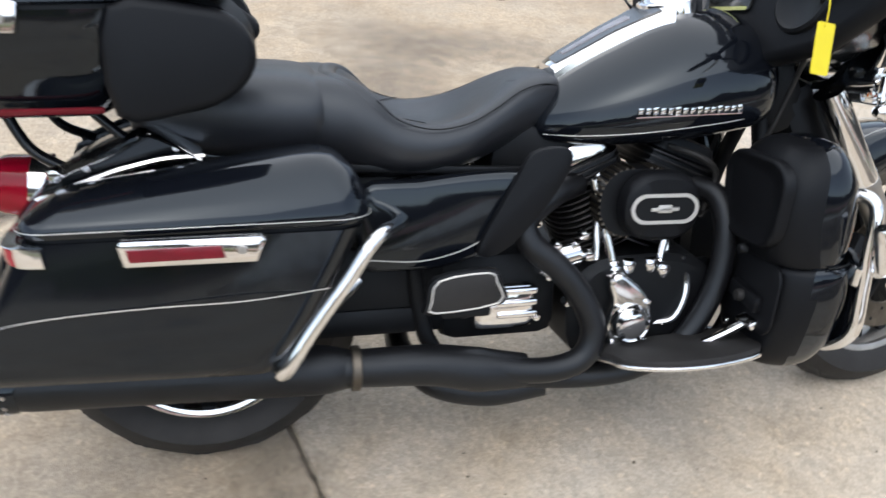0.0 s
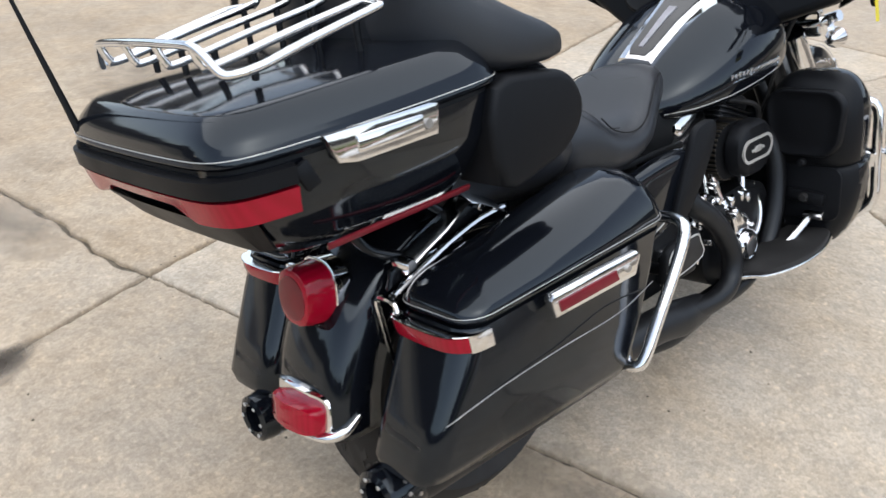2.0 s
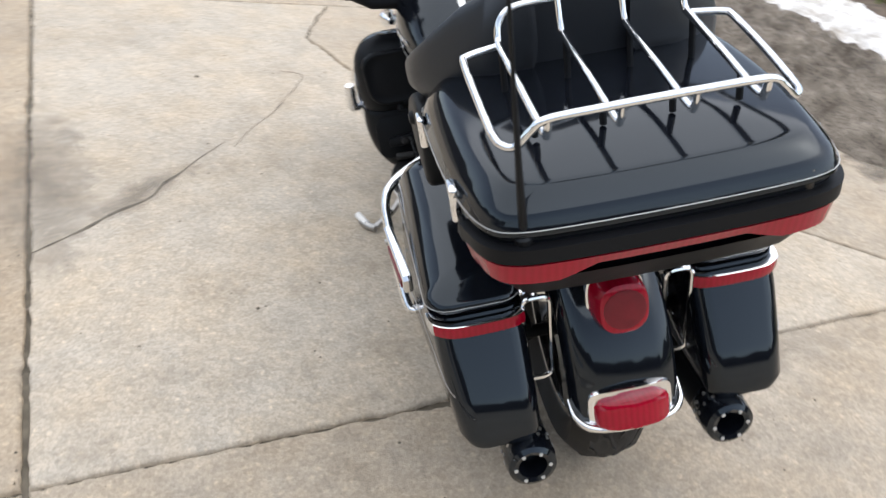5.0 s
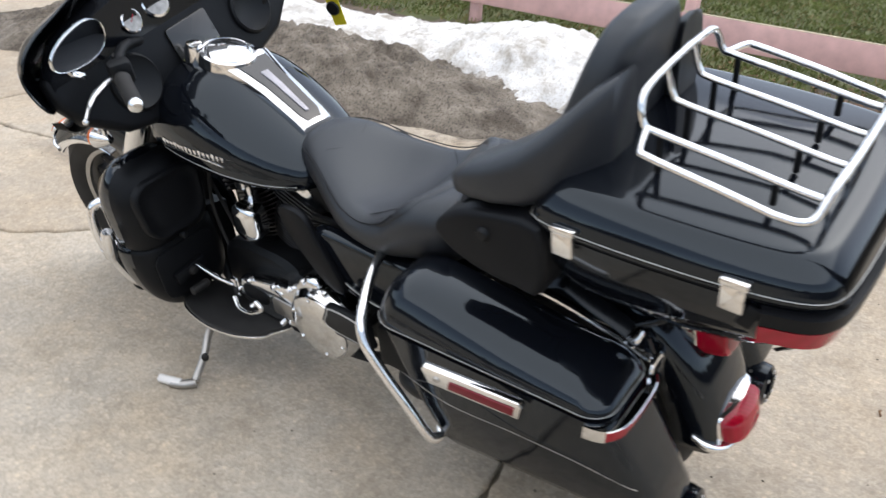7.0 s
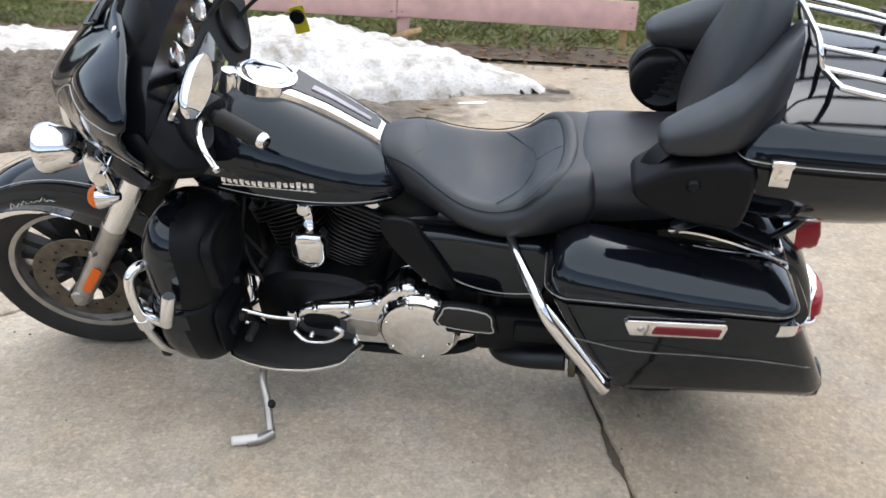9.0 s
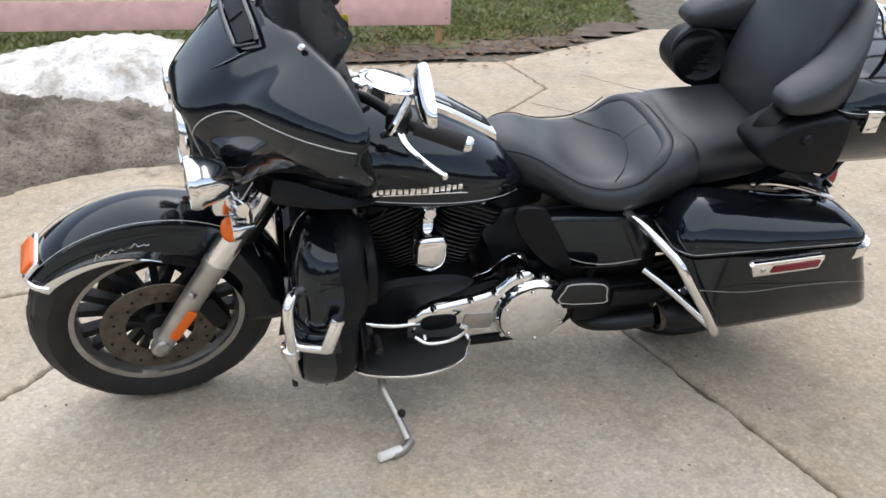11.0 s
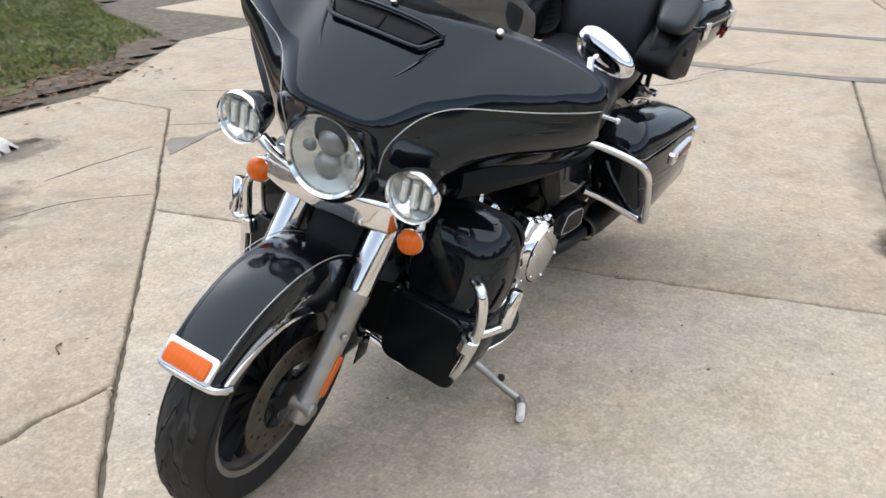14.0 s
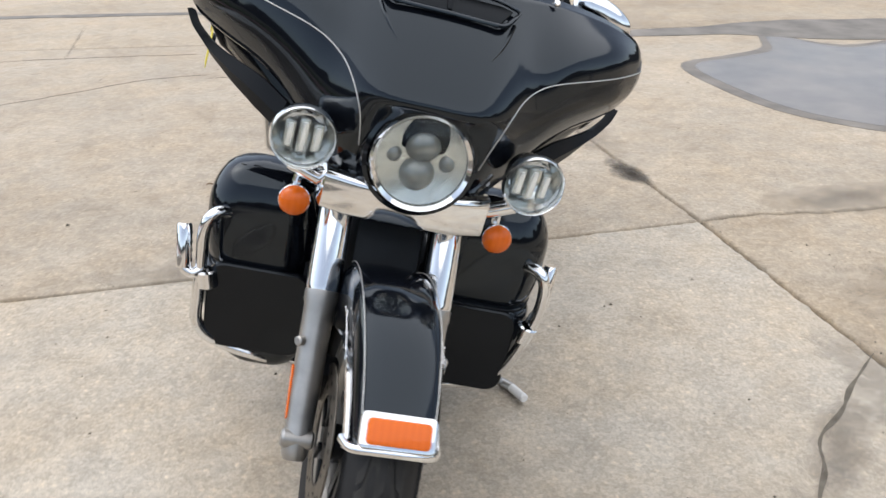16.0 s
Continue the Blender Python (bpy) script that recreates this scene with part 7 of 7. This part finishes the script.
WORN = mat("weathered_wood_edge", (0.50, 0.42, 0.30), 0.8, var=0.25, var_scale=20)
fence = tagged(new("fence"), "low fence of one wide faded pink board", "fence")
FY = -4.27
for x0, x1 in ((-0.26, 1.50), (1.50, 3.30), (3.30, 5.10), (5.10, 6.9), (6.9, 8.7)):
    bm = box(x1 - x0 - 0.006, 0.035, 0.20, 0.006, pose((x0 + x1) / 2, FY + 0.055, 0.285, 0, 0.4 * (1 if x0 > 2 else -1), 0))
    bd = part("board", bm, PINK, fence)
    part("worn_edge", box(x1 - x0 - 0.012, 0.030, 0.005, 0.001, pose((x0 + x1) / 2, FY + 0.055, 0.3865, 0, 0.4 * (1 if x0 > 2 else -1), 0)), WORN, bd)
    for nx in (x0 + 0.04, x1 - 0.04):
        for nz in (0.23, 0.34):
            part("nail", box(0.010, 0.003, 0.010, 0.001, pose(nx, FY + 0.0735, nz)), STEEL, bd)
for x in (1.46, 3.26, 5.06, 6.86):
    part("post", box(0.085, 0.075, 0.56, 0.008, pose(x, FY, 0.20, 1.5, -1, 0)), PINK, fence, "pink square fence post")
part("post_stub", box(0.05, 0.05, 0.24, 0.006, pose(-0.18, FY, 0.10)), WOOD, fence)


def lumps(p):
    """Crusty relief of old snow: rounded knobs of several sizes."""
    return 0.075 * (0.5 - abs(noise.noise(p * 4.3))) + 0.045 * (0.5 - abs(noise.noise(p * 9.7))) + 0.026 * (0.5 - abs(noise.noise(p * 14))) + 0.008 * noise.noise(p * 29)


def ridge(x, y):
    """Height of the ploughed snow."""
    cy = float(np.interp(x, [0.3, 1.0, 1.8, 2.6, 3.6, 6.0], [-3.10, -3.13, -3.12, -3.08, -2.95, -2.7]))
    top = float(np.interp(x, [0.36, 0.44, 0.73, 1.0, 1.3, 1.6, 1.9, 2.25, 2.56, 3.0, 3.6, 4.2, 5.4, 6.0], [0.0, 0.055, 0.085, 0.15, 0.17, 0.23, 0.28, 0.27, 0.20, 0.15, 0.14, 0.17, 0.12, 0.0]))
    w = float(np.interp(x, [0.3, 0.5, 0.85, 1.3, 1.6, 3.5], [0.06, 0.13, 0.24, 0.50, 0.64, 0.60]))
    p = Vector((x, y, 0))
    d = abs(y - cy) / w + 0.22 * noise.noise(p * 2.3) + 0.16 * noise.noise(p * 6) + 0.08 * noise.noise(p * 15)
    if d >= 1:
        return None if d > 1.12 else -0.02
    z = top * (1 - max(0, d) ** 2.6) ** 0.62
    return z + lumps(p) * min(1, 1.6 * (1 - d) + 0.3) * min(1, top * 9)


height_patch("snow_bank", 0.2, 6.0, -4.0, -2.1, 0.022, ridge, SNOW, "melting white snow bank on the yard edge", "snow")


def dirty(x, y):
    cy = float(np.interp(x, [1.2, 1.5, 2.0, 2.6, 6.0], [-2.38, -2.36, -2.28, -2.16, -1.9]))
    top = float(np.interp(x, [1.15, 1.4, 1.7, 2.3, 3.0, 5.0, 5.9], [0.010, 0.035, 0.075, 0.15, 0.20, 0.16, 0.0]))
    w = float(np.interp(x, [1.15, 1.4, 1.7, 2.1, 2.6, 6.0], [0.10, 0.30, 0.46, 0.54, 0.68, 0.9]))
    p = Vector((x, y, 4))
    d = abs(y - cy) / w + 0.20 * noise.noise(p * 2.0) + 0.10 * noise.noise(p * 7)
    if d >= 1:
        return None if d > 1.10 else -0.02
    z = top * (1 - max(0, d) ** 1.7) ** 0.9
    return z + (1.5 * lumps(p) + 0.014 * noise.noise(p * 60)) * min(1, 1.8 * (1 - d) + 0.1) * min(1, top * 7)


height_patch("dirty_snow", 1.0, 6.0, -3.2, -0.7, 0.022, dirty, DIRTY, "grey-brown gritty heap of dirty snow", "snow")

for c, rx, ry, tn, sd, lab in (((1.45, -2.35), 0.75, 0.48, 30, 1, "damp muddy meltwater stain beside the snow"), ((0.55, -3.05), 0.42, 0.22, -10, 2, "damp meltwater stain by the snow tip"), ((-0.70, 1.155), 0.20, 0.060, 14, 5, "small damp stain on the joint"), ((-0.67, 1.140), 0.10, 0.075, 20, 7, "small damp stain beside the joint")):
    tagged(part("wet_patch", plate(blob((0, 0), rx * 1.25, ry * 1.3, 0, 0.15, sd), 0.002, 0), STAIN), lab, "puddle", kind="structure").matrix_world = pose(*c, 0.0012, 0, 0, tn)

pud = spline([(x, y, 0) for x, y in ((-2.78, 2.05), (-2.3, 2.08), (-1.6, 2.35), (-1.2, 3.0), (-1.3, 4.0), (-2.4, 4.6), (-3.6, 4.2), (-3.25, 3.3), (-3.75, 2.9), (-3.2, 2.72), (-2.98, 2.4))], 5, closed=True)
rim = [(p.x, p.y) for p in pud]
rim = [(x + 0.10 * (x + 2.4) / math.hypot(x + 2.4, y - 3.2), y + 0.10 * (y - 3.2) / math.hypot(x + 2.4, y - 3.2)) for x, y in rim]
tagged(part("wet_patch", plate(rim, 0.0014, 0, Matrix.Translation((0, 0, 0.0008))), WET), "damp brown rim round the puddle", "puddle", kind="structure")
tagged(part("puddle", plate([(p.x, p.y) for p in pud], 0.002, 0, Matrix.Translation((0, 0, 0.0012))), WATER), "shallow grey puddle on the concrete", "puddle", kind="structure")


def damp_strip(rows, label):
    """A damp line across the yard; rows give y and its near and far x."""
    near = [(xn + 0.03 * noise.noise(Vector((y * 3, 1, 1))), y) for y, xn, xf in rows]
    far = [(xf + 0.04 * noise.noise(Vector((y * 2.3, 7, 1))), y) for y, xn, xf in reversed(rows)]
    return tagged(part("wet_gutter", plate(near + far, 0.002, 0, Matrix.Translation((0, 0, 0.0016))), WET), label, "gutter", kind="structure")


YS = np.linspace(-1.2, 5.5, 60)
damp_strip([(y, float(np.interp(y, [-1.2, 0.4, 1.8, 2.6, 3.2, 5.5], [-3.36, -3.46, -3.72, -3.78, -3.55, -3.4])), float(np.interp(y, [-1.2, 0.4, 1.8, 2.6, 3.2, 5.5], [-3.46, -3.58, -3.95, -4.15, -4.35, -4.4]))) for y in YS], "dark damp gutter line across the yard")
damp_strip([(y, -5.02 - 0.07 * y, -5.16 - 0.07 * y) for y in np.linspace(-6.0, 1.5, 50)], "second damp gutter line further off")
tagged(part("paper_scrap", plate([(-0.09, -0.02), (0.085, -0.026), (0.10, 0.012), (-0.05, 0.030)], 0.003, 0.0008, pose(0.77, -2.73, 0.002, 0, 0, 20)), WHITE), "white paper scrap lying on the concrete", "litter")
tagged(part("wood_offcut", box(0.50, 0.10, 0.03, 0.004, pose(1.42, -3.62, 0.16, 0, 22, -38)), WOOD), "raw wooden board stuck in the snow", "wood")


def crack(pts, wide, seed):
    """A hairline break in a slab, its edges frayed, packed with dirt."""
    line = spline([(x, y, 0) for x, y in pts], 14)
    lo, hi = [], []
    for i, p in enumerate(line):
        t = (line[min(i + 1, len(line) - 1)] - line[max(i - 1, 0)]).normalized()
        n = Vector((-t.y, t.x, 0))
        w = wide * (0.35 + 0.9 * abs(noise.noise(p * 9 + Vector((seed, 0, 0))))) * min(1, 0.2 + 3 * min(i, len(line) - 1 - i) / len(line))
        q = p + n * 0.016 * noise.noise(p * 6 + Vector((0, seed, 0)))
        lo.append((q.x - n.x * w, q.y - n.y * w))
        hi.append((q.x + n.x * w, q.y + n.y * w))
    part("crack", plate(lo + hi[::-1], 0.0012, 0, Matrix.Translation((0, 0, 0.0004))), JOINTDIRT, pavement, "dirty crack in the concrete")


for k, (w, pts) in enumerate(((0.007, ((-0.97, -3.29), (-1.26, -2.80), (-1.51, -2.64), (-1.84, -2.72))), (0.012, ((0.0, -2.22), (-0.28, -2.31), (-0.59, -2.38), (-1.27, -2.57))), (0.005, ((-0.37, -2.68), (-0.50, -2.52), (-0.61, -2.40))),
                             (0.008, ((-2.36, -4.8), (-2.55, -4.0), (-2.65, -3.47))), (0.010, ((0.62, -2.42), (0.46, -2.43), (0.26, -2.44), (-0.03, -2.42))), (0.009, ((0.85, 1.55), (1.0, 1.42), (1.1, 1.34), (1.25, 1.23), (1.42, 1.16), (1.75, 1.0))), (0.005, ((1.30, -2.28), (1.0, -2.12), (0.72, -2.06), (0.45, -1.82))), (0.007, ((-1.87, -2.38), (-2.18, -2.0), (-2.53, -1.58), (-2.64, -1.23))), (0.008, ((-3.04, -2.96), (-3.16, -2.39), (-3.22, -1.9), (-3.26, -1.45))), (0.007, ((-3.12, -2.36), (-3.7, -2.5), (-4.42, -2.68))), (0.004, ((2.66, 0.76), (2.55, 0.66), (2.1, 0.80), (1.7, 0.95))), (0.006, ((-3.1, -0.46), (-3.5, -0.31), (-3.9, -0.10))), (0.007, ((-2.55, -1.2), (-2.62, -0.85), (-2.75, -0.55), (-3.1, -0.40))))):
    crack(pts, w, k * 3.7)
tagged(part("wet_patch", plate([(0.02, -2.215), (-0.10, -2.40), (-0.19, -2.46), (-0.29, -2.36), (-0.59, -2.385), (-0.28, -2.305)], 0.0014, 0, Matrix.Translation((0, 0, 0.0006))), WET), "damp stain where two cracks meet", "puddle", kind="structure")

for c, rx, ry, tn, sd in (((1.30, 1.25), 0.40, 0.10, -35, 8), ((-0.36, 2.0), 0.55, 0.20, 100, 9), ((2.7, -0.45), 0.6, 0.18, 12, 11), ((-1.6, 0.96), 0.9, 0.20, 14, 12), ((1.4, 1.62), 0.9, 0.20, 13, 13), ((0.75, 2.3), 0.9, 0.5, 60, 15), ((0.2, -0.4), 0.7, 0.16, -77, 16), ((1.1, 2.9), 1.1, 0.4, -20, 17)):
    st = tagged(part("dirt_stain", plate(blob((0, 0), rx, ry, 0, 0.15, sd), 0.002, 0), GRIME), "soft brown dirt stain on the concrete", "stain", kind="structure")
    st.matrix_world = pose(*c, 0.0010 + 0.0001 * (sd % 4), 0, 0, tn)

# dead leaves along the lawn edge
V, F = [], []
for _ in range(900):
    x = rg_.uniform(-1.4, 2.2)
    y = lawn_edge(x) + rg_.normal(-0.16, 0.24)
    z = max(0.006, (soil_h(x, y) or 0.0) + 0.006)
    a, r = rg_.uniform(0, 6.3), rg_.uniform(0.010, 0.030)
    i = len(V)
    for q, k in ((0, 1.0), (1.4, 0.55), (3.14, 1.0), (4.9, 0.55)):
        V.append((x + r * k * math.cos(a + q), y + r * k * math.sin(a + q), z + rg_.uniform(0, 0.018)))
    F.append((i, i + 1, i + 2, i + 3))
me = bpy.data.meshes.new("leaf_litter")
me.from_pydata(V, [], F)
me.materials.append(LEAF)
tagged(new("leaf_litter", me), "brown dead leaves along the lawn edge", "leaves", kind="stuff")

for x, y, a, r in ((1.02, -2.56, 20, 0.045), (1.22, -2.42, 70, 0.025), (0.92, -2.66, 130, 0.03), (1.06, -2.50, -30, 0.035)):
    lf = plate([(-r, 0), (-r * 0.4, -r * 0.42), (r * 0.5, -r * 0.35), (r, 0.002), (r * 0.4, r * 0.40), (-r * 0.5, r * 0.34)], 0.003, 0.001, pose(x, y, 0.004, 4, -6, a))
    tagged(part("dead_leaf", lf, LEAF), "curled brown dead leaf on the concrete", "leaf", group="dead leaves on the concrete")

# loose grit and twigs on the slabs
V, F = [], []
for _ in range(900):
    x, y = rg_.uniform(-3.5, 4), rg_.uniform(-3.4, 3)
    r = rg_.uniform(0.0015, 0.005) * (2.2 if rg_.rand() < 0.03 else 1)
    i = len(V)
    a = rg_.uniform(0, 6)
    for q in range(4):
        V.append((x + r * math.cos(a + q * 1.57) * rg_.uniform(0.7, 1.3), y + r * math.sin(a + q * 1.57) * rg_.uniform(0.7, 1.3), 0.0005))
    V.append((x, y, r * rg_.uniform(0.7, 1.2)))
    F += [(i, i + 1, i + 4), (i + 1, i + 2, i + 4), (i + 2, i + 3, i + 4), (i + 3, i, i + 4)]
me = bpy.data.meshes.new("grit")
me.from_pydata(V, [], F)
me.materials.append(JOINTDIRT)
tagged(new("grit", me), "scattered dark grit on the concrete", "gravel", kind="stuff")
for x, y, a, l in ((1.50, -0.95, 30, 0.07), (-0.6, -0.75, 80, 0.03)):
    tagged(part("twig", tube([(x, y, 0.004), (x + l * 0.5 * math.cos(radians(a)), y + l * 0.5 * math.sin(radians(a)), 0.010), (x + l * math.cos(radians(a + 20)), y + l * math.sin(radians(a + 20)), 0.004)], 0.003, 5, 3), LEAF), "small brown twig on the concrete", "twig", group="twigs")

tagged(part("metal_post", join(lathe([(0.026, 0.0), (0.026, 1.0), (0, 1.0)], 14, Matrix.Translation((1.70, 3.82, 0.0))), lathe([(0.05, 0.0), (0.05, 0.008), (0.026, 0.012)], 14, Matrix.Translation((1.70, 3.82, 0.0)))), MATTE), "dark metal post standing on the concrete", "post")

# bare trees and houses far round the yard, seen only mirrored in the paint
tl_v, tl_f = [], []
for i in range(181):
    a = 2 * math.pi * i / 180
    h = 5.5 + 3.5 * noise.noise(Vector((math.cos(a) * 6, math.sin(a) * 6, 1))) + 2.0 * noise.noise(Vector((math.cos(a) * 30, math.sin(a) * 30, 2)))
    tl_v += [(45 * math.cos(a), 45 * math.sin(a), -0.2), (45 * math.cos(a), 45 * math.sin(a), h)]
for i in range(180):
    tl_f.append((2 * i, 2 * i + 2, 2 * i + 3, 2 * i + 1))
me = bpy.data.meshes.new("backdrop")
me.from_pydata(tl_v, [], tl_f)
me.materials.append(BACK)
tagged(new("backdrop", me), "dark line of far trees round the yard", "trees", kind="structure")
